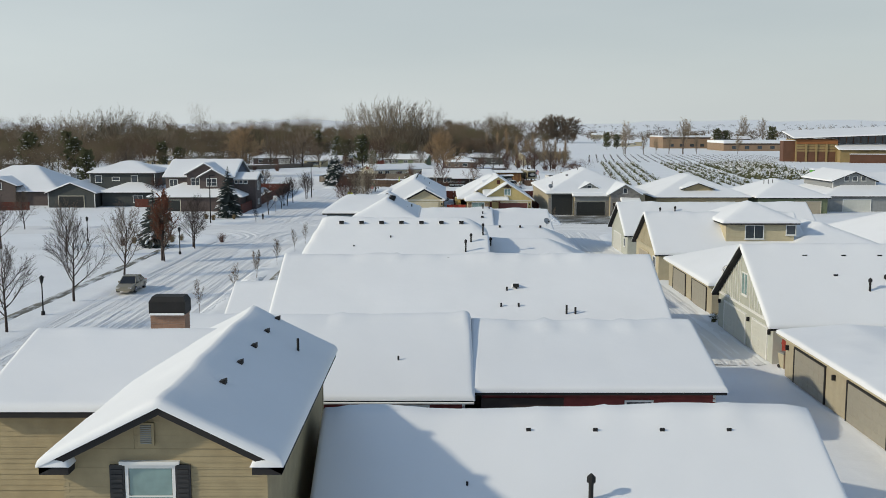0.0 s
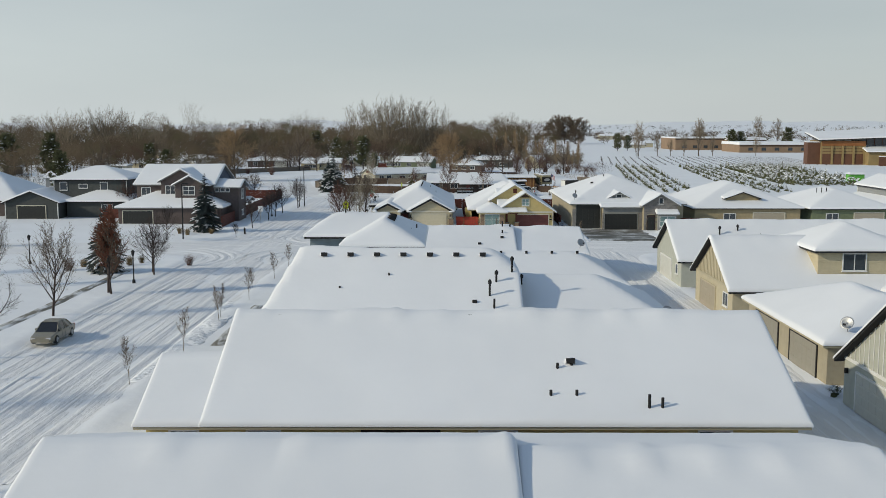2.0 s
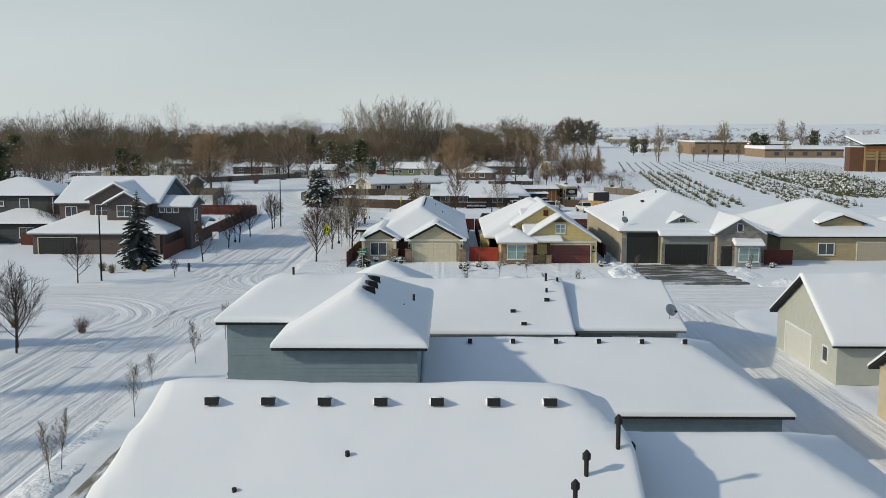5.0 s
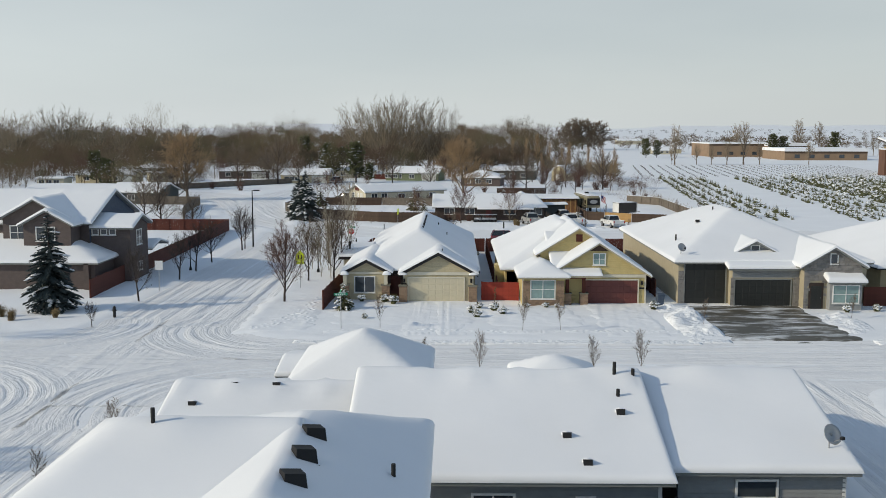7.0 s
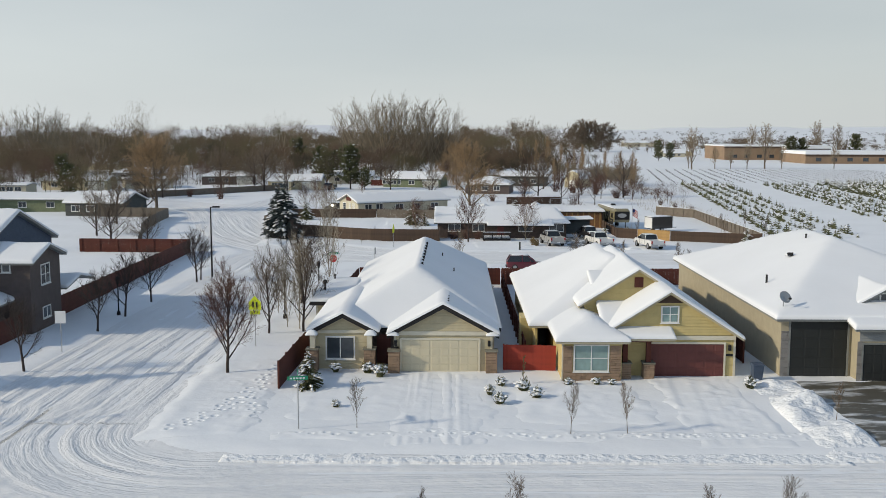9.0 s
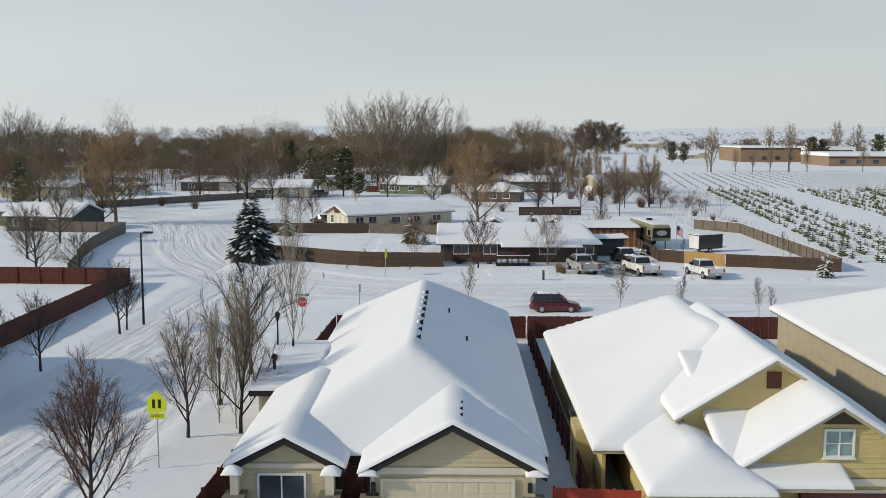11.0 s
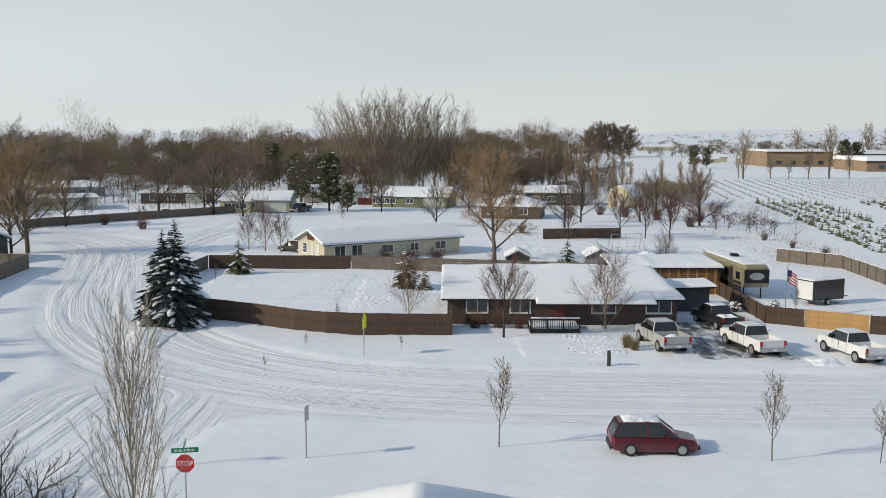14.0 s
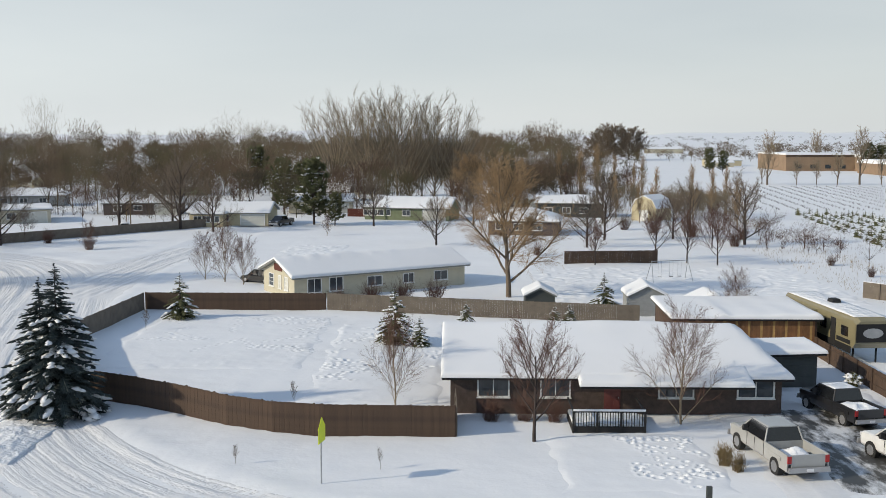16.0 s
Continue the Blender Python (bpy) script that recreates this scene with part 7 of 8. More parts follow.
B1 = shrub(1, "low evergreen shrub capped with snow", 0.8, 70, NEEDLE_G, snow=0.5, r=0.03)
spots(B1, [(-8.3, 178.0, 1.0), (-7.4, 177.0, 1.1), (-10.4, 178.2, 0.9), (0.1, 170.6, 0.9), (1.7, 173.4, 1.0), (0.4, 174.6, 0.8), (-0.4, 172.6, 0.8), (2.4, 171.8, 0.9), (4.6, 174.9, 0.7), (6.4, 175.0, 0.7), (7.4, 175.0, 0.6), (15.9, 174.4, 1.0), (22.4, 104.8, 1.1), (22.2, 103.8, 0.9), (22.2, 80.6, 0.9), (32.6, 173.2, 0.9), (35.4, 173.8, 0.9), (1.0, 212.0, 0.9), (3.9, 212.4, 0.9), (20.8, 268.5, 1.3), (24.2, 268.2, 1.4), (-9.4, 169.6, 0.6)])
B2 = shrub(2, "tawny clump of dry ornamental grass", 1.1, 120, DRY, "grass_clump", spread=0.55, r=0.012)
spots(B2, [(-41.9, 134.7, 1.0), (-39.8, 133.6, 1.1), (-38.4, 135.0, 1.0), (-37.2, 136.2, 1.1), (-39.0, 137.4, 0.9), (-36.4, 138.2, 0.9), (-40.4, 170.0, 1.0), (-38.8, 168.4, 1.0), (-35.6, 169.6, 0.8), (8.5, 252.9, 1.1), (8.9, 252.0, 0.9)])
B3 = shrub(4, "brown leafless hedge shrub", 1.9, 120, BARK_RED, spread=0.7)
spots(B3, [(-2.8, 260.4, 0.9), (-0.8, 260.6, 0.9), (0.8, 260.4, 0.8), (-13.0, 299.5, 1.3), (-10.0, 300.0, 1.4), (-7.0, 301.5, 1.3), (-16.0, 299.0, 1.0), (-42.6, 132.0, 0.8), (-30.4, 136.5, 0.7), (36.0, 352.0, 1.5), (42.0, 330.0, 0.8), (43.0, 320.0, 0.7), (44.0, 310.0, 0.8), (42.6, 300.0, 0.8), (-57.0, 345.0, 1.2), (-66.4, 353.3, 1.2), (33.0, 366.0, 1.6), (28.0, 372.0, 1.6), (24.0, 378.0, 1.5), (40.0, 362.0, 1.4), (6.0, 340.0, 1.0)])
B4 = bare_tree(101, "small evergreen vine on a stake", 2.6, 0.2, 9, 0.5, 0.18, 4, 4, 0.03, BARK, NEEDLE_G, 0.05, 1, name="shrub", group="garden shrubs", twig_r=0.03)
spots(B4, [(1.8, 175.2, 0.9), (-11.4, 174.6, 0.8), (-14.8, 118.0, 0.7)])

# ---- woods, tree field and distance ----
def woods(name, label, count, box, hgt, rng, material, twigs=200, width=0.05, broad=0.42, low=0.12, avoid=()):
    """Far bare woodland in one mesh: stems, limbs, and crowns of fine twigs in uneven lobes."""
    nr = np.random.default_rng(rng.randrange(1 << 30))
    x0, x1, y0, y1 = box
    roots, tips, halves = [], [], []
    n = 0
    while n < count:
        x, y = rng.uniform(x0, x1), rng.uniform(y0, y1)
        if any(a < x < b and c < y < d for a, b, c, d in avoid):
            continue
        n += 1
        # stands of taller and lower trees follow one another
        stand = 1 + 0.3 * float(value_noise(np.array(x * 0.022), np.array(y * 0.012), 7))
        h = rng.uniform(*hgt) * stand * (1.25 if rng.random() < 0.08 else 1)
        base = np.array((x, y, float(18 * np.clip((math.hypot(x, y - 100) - 900) / 3500, 0, 1) ** 1.4)))
        wide = h * broad * rng.uniform(0.7, 1.25)
        m = rng.randint(5, 8)
        lob = np.stack([nr.uniform(-0.55, 0.55, m) * wide, nr.uniform(-0.55, 0.55, m) * wide, h * nr.uniform(low + 0.28, 0.76, m)], 1)
        rad = nr.uniform(0.3, 0.62, m)
        # stem and limbs run up to the lobes
        fork = np.array((0, 0, h * (low + 0.08)))
        roots += [base[None], np.repeat((base + fork)[None], m, 0)]
        tips += [(base + (0, 0, h * 0.75))[None], base + lob]
        halves += [np.array([0.008 * h]), np.full(m, 0.004 * h)]
        k = nr.integers(0, m, twigs)
        d = nr.normal(size=(twigs, 3))
        d /= np.linalg.norm(d, axis=1)[:, None]
        g = nr.random(twigs) ** 0.45
        c = lob[k] + d * (g * rad[k])[:, None] * (wide, wide, h * 0.34)
        c[:, 2] = np.clip(c[:, 2], h * low * 0.5, h)
        o = c - fork
        o /= np.linalg.norm(o, axis=1)[:, None]
        o = o + 0.55 * nr.normal(size=(twigs, 3)) + (0, 0, 0.25)
        o /= np.linalg.norm(o, axis=1)[:, None]
        L = h * nr.uniform(0.05, 0.12, twigs)
        roots.append(base + c - o * (L * 0.5)[:, None])
        tips.append(base + c + o * (L * 0.5)[:, None])
        halves.append(width * (0.6 + y / 700) * nr.uniform(0.5, 1.1, twigs))
    p, q, r = np.concatenate(roots), np.concatenate(tips), np.concatenate(halves)
    u = np.cross(q - p, nr.normal(size=p.shape) * 0.4 + (0.2, 1.0, 0.1))
    u *= (r / np.maximum(np.linalg.norm(u, axis=1), 1e-6))[:, None]
    v = np.stack([p + u, p - u, q], 1).reshape(-1, 3)
    me = bpy.data.meshes.new(name)
    count = len(p)
    me.vertices.add(3 * count)
    me.vertices.foreach_set("co", v.astype(np.float32).ravel())
    me.loops.add(3 * count)
    me.loops.foreach_set("vertex_index", np.arange(3 * count, dtype=np.int32))
    me.polygons.add(count)
    me.polygons.foreach_set("loop_start", np.arange(0, 3 * count, 3, dtype=np.int32))
    me.materials.append(material)
    me.update(calc_edges=True)
    return tagged(new(name, me), label, "woods", kind="stuff")


WR = random.Random(77)
# far ranch houses: place, width, turn; each keeps an open yard before it
FAR = [(WR.uniform(-250, 22), WR.uniform(410, 640), WR.uniform(13, 21), WR.uniform(-25, 25)) for k in range(34)]
FAR = [h for k, h in enumerate(FAR) if all(math.hypot(h[0] - o[0], h[1] - o[1]) > 24 for o in FAR[:k])]
HOUSES = [(-56, -38, 366, 396), (-24, 4, 376, 402), (-102, -70, 355, 402), (10, 28, 396, 408)] + [(x - w * 0.75, x + w * 0.75, y - 24, y + 7) for x, y, w, rz in FAR]
woods("woods", "grey-brown leafless trees between the far houses", 230, (-330, 30, 396, 560), (8, 14), WR, WOODS, 640, 0.038, 0.5, 0.06, HOUSES)
woods("woods", "grey-brown band of far leafless woodland", 520, (-620, 60, 560, 900), (13, 21), WR, WOODS, 420, 0.07, 0.5, 0.04, HOUSES)
woods("woods", "olive-brown band of far leafless woodland", 190, (-600, 60, 540, 880), (11, 18), WR, WOODS_OLIVE, 420, 0.065, 0.5, 0.04, HOUSES)
woods("woods", "dark leafless thickets among the far yards", 230, (-420, 30, 400, 640), (7, 13), WR, WOODS_DK, 560, 0.045, 0.5, 0.03, HOUSES)
woods("woods", "reddish leafless thickets among the far yards", 110, (-260, 45, 400, 600), (6, 12), WR, WOODS_RED, 560, 0.038, 0.5, 0.05, HOUSES)
woods("woods", "tan twiggy trees scattered among the far yards", 100, (-260, 40, 400, 600), (8, 14), WR, WOODS_OLIVE, 560, 0.036, 0.4, 0.1, HOUSES)
woods("woods", "pale tall bare trees standing above the woods", 34, (-330, -60, 430, 600), (17, 22), WR, WOODS_PALE, 520, 0.022, 0.34, 0.12, HOUSES)
woods("woods", "dark leafless trees at the side of the view", 150, (-260, -105, 240, 420), (8, 14), WR, WOODS, 560, 0.032, 0.42, 0.1, HOUSES)
BEND = [(-98, -72, 296, 320), (-116, -92, 366, 392), (-118, -106, 352, 370), (-76, -62, 290, 312)]
woods("woods", "brown leafless trees behind the outer houses", 34, (-160, -62, 318, 400), (9, 14), WR, WOODS, 720, 0.024, 0.48, 0.08, HOUSES + BEND)
woods("woods", "olive leafless trees behind the outer houses", 24, (-170, -70, 318, 400), (9, 15), WR, WOODS_OLIVE, 720, 0.024, 0.48, 0.08, HOUSES + BEND)
woods("woods", "dark trees behind the corner houses", 46, (-240, -80, 226, 312), (7, 12), WR, WOODS_DK, 640, 0.02, 0.5, 0.06, BEND + [(-130, -100, 222, 270)])
woods("woods", "low dark trees along the horizon", 520, (-300, 900, 900, 1500), (5, 10), WR, WOODS, 110, 0.11, 0.8, 0.03)
woods("woods", "specks of far trees on the snowy plain", 420, (-700, 1700, 1500, 3300), (5, 10), WR, WOODS_DK, 26, 0.16, 1.0, 0.03)
woods("woods", "far trees behind the school", 110, (60, 520, 780, 930), (7, 14), WR, WOODS, 240, 0.05, 0.5, 0.05)
woods("woods", "row of tall poplars on the skyline", 40, (250, 420, 700, 720), (18, 23), WR, WOODS_PALE, 220, 0.03, 0.14, 0.05)
woods("woods", "bare trees beyond the outer bend", 22, (-135, -66, 352, 400), (6, 10), WR, WOODS_RED, 700, 0.02, 0.45, 0.12, HOUSES)
woods("woods", "low brown brush between the far yards", 150, (-160, 30, 398, 480), (1.5, 3.4), WR, BARK_RED, 150, 0.02, 0.9, 0.0, HOUSES)
woods("woods", "low dark brush under the far trees", 240, (-320, 30, 410, 640), (1.5, 3.5), WR, WOODS_DK, 140, 0.028, 1.0, 0.0, HOUSES)
woods("woods", "dark brush behind the outer fence", 90, (-135, -52, 388, 412), (1.5, 4.0), WR, WOODS_DK, 200, 0.018, 0.8, 0.0, HOUSES)
woods("woods", "leafless trees behind the outer fence", 26, (-150, -20, 404, 440), (7, 12), WR, WOODS, 700, 0.024, 0.45, 0.1, HOUSES)
woods("woods", "pale bare brush round the sheds", 64, (29, 52, 396, 428), (5, 9), WR, WOODS_PALE, 520, 0.02, 0.4, 0.05, ((24, 38, 380, 408),))
woods("woods", "red-brown thicket along the field hedge", 22, (38, 47, 330, 372), (2, 5), WR, WOODS_RED, 420, 0.013, 0.6, 0.03)

HILL = Shape()
hx = np.linspace(-3000, 3600, 90)
hz = 22 + 14 * value_noise(hx * 0.002, hx * 0, 5) + 5 * value_noise(hx * 0.01, hx * 0, 6)
for i, (x, z) in enumerate(zip(hx, hz)):
    HILL.v.extend([(float(x), 3300.0, -5.0), (float(x), 3900.0, float(z)), (float(x), 4500.0, -5.0)])
for i in range(len(hx) - 1):
    HILL.f.extend([(3 * i, 3 * i + 3, 3 * i + 4, 3 * i + 1), (3 * i + 1, 3 * i + 4, 3 * i + 5, 3 * i + 2)])
single("backdrop_hills", HILL, SNOW, "low snowy hills on the horizon", "hills", kind="structure", smooth=True)

# rows of young conifers, and seedlings beyond them
FR = random.Random(12)
farm, fsnow = Shape(), Shape()
for band, (ox, oy) in enumerate(((46.0, 262.0), (70.0, 262.0), (90.0, 290.0))):
    for row in range(5 if band < 2 else 12):
        for k in range(78):
            d = k * 2.0 + FR.uniform(-0.5, 0.5)
            x, y = ox + row * (3.0 if band < 2 else 2.2) + d * 0.13 + FR.uniform(-0.4, 0.4), oy + d
            if FR.random() < 0.18 or y > 415:
                continue
            h = FR.uniform(0.7, 1.8) * (1.0 if band < 2 else 1.35)
            for i in range(5):
                z = h * i / 5
                w = h * 0.34 * (1 - i / 5.2)
                for j in range(6):
                    a = FR.uniform(0, 6.28)
                    blade(farm, Vector((x, y, z)), Vector((math.cos(a), math.sin(a), 0.25)).normalized(), w * 1.5, w * 0.35)
            blade(farm, Vector((x, y, 0)), Vector((0, 0, 1)), h, h * 0.09)
            if FR.random() < 0.75:
                for q in range(4):
                    a = FR.uniform(0, 6.28)
                    blade(fsnow, Vector((x, y, h * FR.uniform(0.35, 0.7))), Vector((math.cos(a), math.sin(a), 0.4)).normalized(), h * 0.34, h * 0.13)
single("tree_field", farm, NEEDLE_G, "rows of young snow-dusted conifers in a field", "young conifers", kind="stuff")
single("tree_field_snow", fsnow, SNOW_BANK, "snow on the young conifers", "snow", kind="stuff")
seed = Shape()
for row in range(26):
    for k in range(44):
        x, y = 62 + row * 3.6 + k * 0.35 + FR.uniform(-0.3, 0.3), 425 + k * 2.4 + FR.uniform(-0.3, 0.3)
        for q in range(3):
            blade(seed, Vector((x, y, 0)), rnd_dir(FR, Vector((0, 0, 1)), 0.6), 0.55, 0.07)
single("seedling_rows", seed, BARK_DK, "rows of tiny seedlings poking through snow", "seedlings", kind="stuff")
weeds = Shape()
for k in range(1300):
    if FR.random() < 0.6:
        y = FR.uniform(262, 420)
        x = 43.5 + (y - 262) * 0.03 + abs(FR.gauss(0, 1.6))
    else:
        x, y = FR.uniform(36, 46), FR.uniform(300, 350)
    blade(weeds, Vector((x, y, 0)), rnd_dir(FR, Vector((0, 0, 1)), FR.uniform(0, 0.7)), FR.uniform(0.25, 0.7), 0.022)
single("dry_weeds", weeds, DRY, "dry weeds along the field fence", "weeds", kind="stuff")

# ---- far houses ----
def ranch(x, y, w, d, rz, material, label, eave=2.4, slope=0.3, hip=None, doors=True):
    h = thing("house", label, "house", x, y, 0, rz, "far ranch houses")
    r = roof(h, -w / 2, w / 2, -d / 2, d / 2, eave, (hip, hip, slope, slope), fascia=FASCIA_G, snow=0.25, step=1.2)
    walls(h, r, material, "SENW", 0.4)
    for k in range(3):
        window(h, -w / 2 + w * (0.2 + 0.25 * k), -d / 2 + 0.38, 1.4, 1.5, 1.0, "S", TRIM_W, GLASS, 2)
    if doors:
        garage_door(h, w / 2 - 3.2, -d / 2 + 0.37, 4.2, 2.0, "S", DOOR_WHITE, TRIM_W)
    return h


ranch(-46.0, 388.0, 15.0, 10.0, 0, TAN_PALE, "pale green-grey ranch house with white garage door")
ranch(-49.0, 384.5, 6.0, 9.0, 0, TAN_PALE, "front wing of the pale ranch house", 2.4, 0.02, 0.45, False)
ranch(-13.0, 400.0, 16.0, 9.0, -14, GREEN_W, "low green house with white-trimmed gable", 2.4, 0.4)
ranch(-20.0, 401.0, 5.0, 8.0, -14, GREEN_W, "gabled front wing of the green house", 2.5, 0.02, 0.55, False)
ranch(6.5, 372.0, 12.0, 10.0, -10, TAUPE_W, "low tan house with a hipped snow roof", 2.4, 0.35, 0.35, False)
ranch(18.0, 408.0, 14.0, 9.0, -8, DGREY_W, "dark slate-blue house with a low roof", 2.9, 0.25, None, False)
ranch(10.0, 424.0, 12.0, 9.0, 0, CREAM, "small white far ranch house", 2.6)
ranch(-88.5, 392.0, 13.0, 13.0, 24, CREAM, "cream house with a snowy gabled roof", 2.6, 0.02, 0.4)
ranch(-69.0, 303.0, 12.0, 11.0, -8, DGREY_W, "grey ranch house on the outer bend", 2.5, 0.3, None, False)
ranch(-86.0, 312.0, 22.0, 10.0, 0, GREEN_W, "long olive ranch house with a flat snow roof", 2.5, 0.18, None, False)
ranch(-104.0, 383.0, 18.0, 9.0, 0, TAN_PALE, "pale yellow ranch house", 2.6, 0.25)
ranch(-112.0, 362.0, 8.0, 7.0, 0, CREAM, "small cream outbuilding under snow", 2.4, 0.1, None, False)
for k, (x, y, w, rz) in enumerate(FAR):
    ranch(x, y, w, 10, rz, (CREAM, TAUPE_W, TAN_PALE, GREY_W, DGREY_W, GREEN_W)[k % 6], "far ranch house half hidden by bare trees", 2.5, 0.25 + 0.03 * (k % 4), None if k % 3 else 0.3, k % 2 == 0)
for k, (x, y, w, m) in enumerate(((-150, 350, 18, TAUPE_W), (-165, 300, 18, GREY_W), (-120, 260, 18, TAUPE_W), (-190, 380, 18, CREAM), (-98, 285, 14, GREY_W), (-110, 232, 16, TAUPE_W), (-210, 320, 20, GREY_W), (8, 450, 12, NAVY_W), (-34, 418, 14, CREAM), (-70, 412, 16, TAUPE_W))):
    ranch(x, y, w, 10, (k * 29) % 24 - 12, m, "far ranch house half hidden by bare trees", 2.5, 0.25 + 0.03 * (k % 4), None if k % 3 else 0.3)
sch = thing("school", "long tan brick school with flat snowy roofs", "school")
for x0, x1, y0, y1, hh, m in ((148, 186, 676, 720, 7.5, FENCE_TAN), (180, 204, 668, 700, 6.5, TAN), (171, 214, 612, 650, 4.6, TAN)):
    part("block", Shape().box(x0, x1, y0, y1, 0, hh), mat("school_brick", (0.27, 0.185, 0.12), 0.85, 0.2, 0.3, 4.0, 0.0), sch)
    part("roof_snow", Shape().box(x0 - 0.3, x1 + 0.3, y0 - 0.3, y1 + 0.3, hh + 0.004, hh + (0.7 if hh > 7 else 1.6), taper=0.2), SNOW_ROOF, sch)
    part("fascia", Shape().box(x0 - 0.1, x1 + 0.1, y0 - 0.1, y0 - 0.02, hh - 1.0, hh - 0.1), FENCE_BR, sch)
    for k in range(5):
        xx = x0 + (x1 - x0) * (0.12 + 0.18 * k)
        part("window", Shape().box(xx, xx + 2.6, y0 - 0.12, y0 - 0.004, 1.2, 3.0), GLASS, sch)
bb = thing("brick_building", "large red-brown brick and glass hall with sweeping snow roof", "building", 152.5, 434, 0, -8)
BBM = mat("red_brown_brick", (0.13, 0.06, 0.035), 0.85, 0.25, 0.3, 4.0, 0.0)
BBT = mat("tan_block", (0.30, 0.22, 0.10), 0.85, 0.2, 0.3, 4.0, 0.0)
BBO = mat("rust_band", (0.26, 0.10, 0.03), 0.7, 0.2, 0.3, 4.0, 0.0)
part("hall", Shape().box(0, 17, 0, 22, 0, 9.6), BBT, bb)
part("tower", Shape().box(-5.0, -0.01, 1.5, 9, 0, 9.0), BBM, bb, "dark brick stair tower")
part("tower_snow", Shape().box(-5.2, -0.02, 1.3, 9.2, 9.004, 9.3, taper=0.1), SNOW_ROOF, bb)
part("rust_band", Shape().box(0.1, 17.2, -0.35, -0.004, 7.6, 9.6), BBO, bb)
for k in range(4):
    part("bay_panel", Shape().box(0.5 + 4.2 * k, 3.8 + 4.2 * k, -0.15, -0.004, 0, 4.4), BBM, bb)
    part("pier", Shape().box(3.85 + 4.2 * k, 4.65 + 4.2 * k, -0.45, -0.004, 0, 7.55), BBT, bb)
    for z in (5.2, 6.4):
        part("joint_band", Shape().box(0.5 + 4.2 * k, 3.8 + 4.2 * k, -0.12, -0.004, z, z + 0.18), BBM, bb)
part("glass_hall", Shape().box(17.02, 46, 4, 22, 0, 11.6), GLASS, bb, "dark glazed side of the hall")
for k in range(9):
    part("mullion", Shape().box(18.5 + 3 * k, 18.8 + 3 * k, 3.8, 3.996, 6.4, 11.4), BBM, bb)
part("roof", Shape().add([(-1.5, -1.6, 9.7), (47, -1.6, 11.6), (47, 26, 14.6), (-1.5, 26, 12.4), (-1.5, -1.6, 10.0), (47, -1.6, 11.9), (47, 26, 14.9), (-1.5, 26, 12.7)], [(0, 3, 2, 1), (4, 5, 6, 7), (0, 1, 5, 4), (1, 2, 6, 5), (2, 3, 7, 6), (3, 0, 4, 7)]), FASCIA, bb)
part("roof_snow", Shape().add([(-1.4, -1.5, 10.01), (46.9, -1.5, 11.91), (46.9, 25.9, 14.91), (-1.4, 25.9, 12.71), (-1.2, -1.3, 10.5), (46.7, -1.3, 12.4), (46.7, 25.7, 15.4), (-1.2, 25.7, 13.2)], [(0, 3, 2, 1), (4, 5, 6, 7), (0, 1, 5, 4), (1, 2, 6, 5), (2, 3, 7, 6), (3, 0, 4, 7)]), SNOW_ROOF, bb)
part("side_wing", Shape().box(17.02, 40, -6, 3.99, 0, 5.2), BBT, bb)
part("wing_snow", Shape().add([(16.0, -7, 5.3), (41, -7, 5.3), (41, 3.98, 7.4), (16.0, 3.98, 7.4), (16.2, -6.8, 5.8), (40.8, -6.8, 5.8), (40.8, 3.9, 7.9), (16.2, 3.9, 7.9)], [(0, 3, 2, 1), (4, 5, 6, 7), (0, 1, 5, 4), (1, 2, 6, 5), (2, 3, 7, 6), (3, 0, 4, 7)]), SNOW_ROOF, bb)
part("garden_wall", Shape().box(19.5, 52, -12, -11.5, 0, 3.6), BBM, bb)
part("wall_snow", Shape().box(19.4, 52.1, -12.1, -11.4, 3.604, 3.9, taper=0.06), SNOW_ROOF, bb)
for k, (x, y, w, d, hgt, m, lab) in enumerate(((185, 1140, 34, 16, 7, CREAM, "long white barn on the horizon"), (133, 738, 14, 9, 4, CREAM, "small white outbuilding beyond the field"), (140, 760, 20, 10, 5, TAN_PALE, "far pale building behind the field"), (300, 700, 40, 20, 6, TAUPE_W, "far brown building on the skyline"), (480, 1100, 30, 16, 6, CREAM, "white farm building far across the fields"))):
    ranch(x, y, w, d, 0, m, lab, hgt * 0.6, 0.25, None, False)
gp = thing("playground", "small bright green play hut in the field", "play hut", 113.5, 303.0, 0)
part("hut", Shape().box(-2, 2, -1.5, 1.5, 0, 2.4), mat("bright_green_panel", (0.12, 0.45, 0.06), 0.6, 0.15), gp)
part("roof", Shape().box(-2.3, 2.3, -1.8, 1.8, 2.404, 2.9, taper=0.6), SNOW_ROOF, gp)

# ---- vehicles ----
def paint(name, base, rough=0.35):
    m = mat(name, base, rough, 0.12, 1.0, 8.0, 0.0)
    m.node_tree.nodes["Principled BSDF"].inputs["Coat Weight"].default_value = 0.5
    return m


P_SILVER = paint("silver_paint", (0.38, 0.38, 0.37))
P_WHITE = paint("white_paint", (0.72, 0.72, 0.71))
P_RED = paint("deep_red_paint", (0.10, 0.006, 0.018))
P_GOLD = paint("champagne_paint", (0.22, 0.20, 0.15))
P_MAROON = paint("dark_maroon_paint", (0.025, 0.012, 0.015))
P_BLACK = paint("black_paint", (0.018, 0.018, 0.02))
RUBBER = mat("tyre_rubber", (0.02, 0.02, 0.02), 0.85, 0.2)
RIM = mat("wheel_alloy", (0.45, 0.45, 0.46), 0.35, 0.15, metal=0.7)
LAMP_R = mat("tail_lamp_red", (0.4, 0.02, 0.02), 0.3, 0.1)
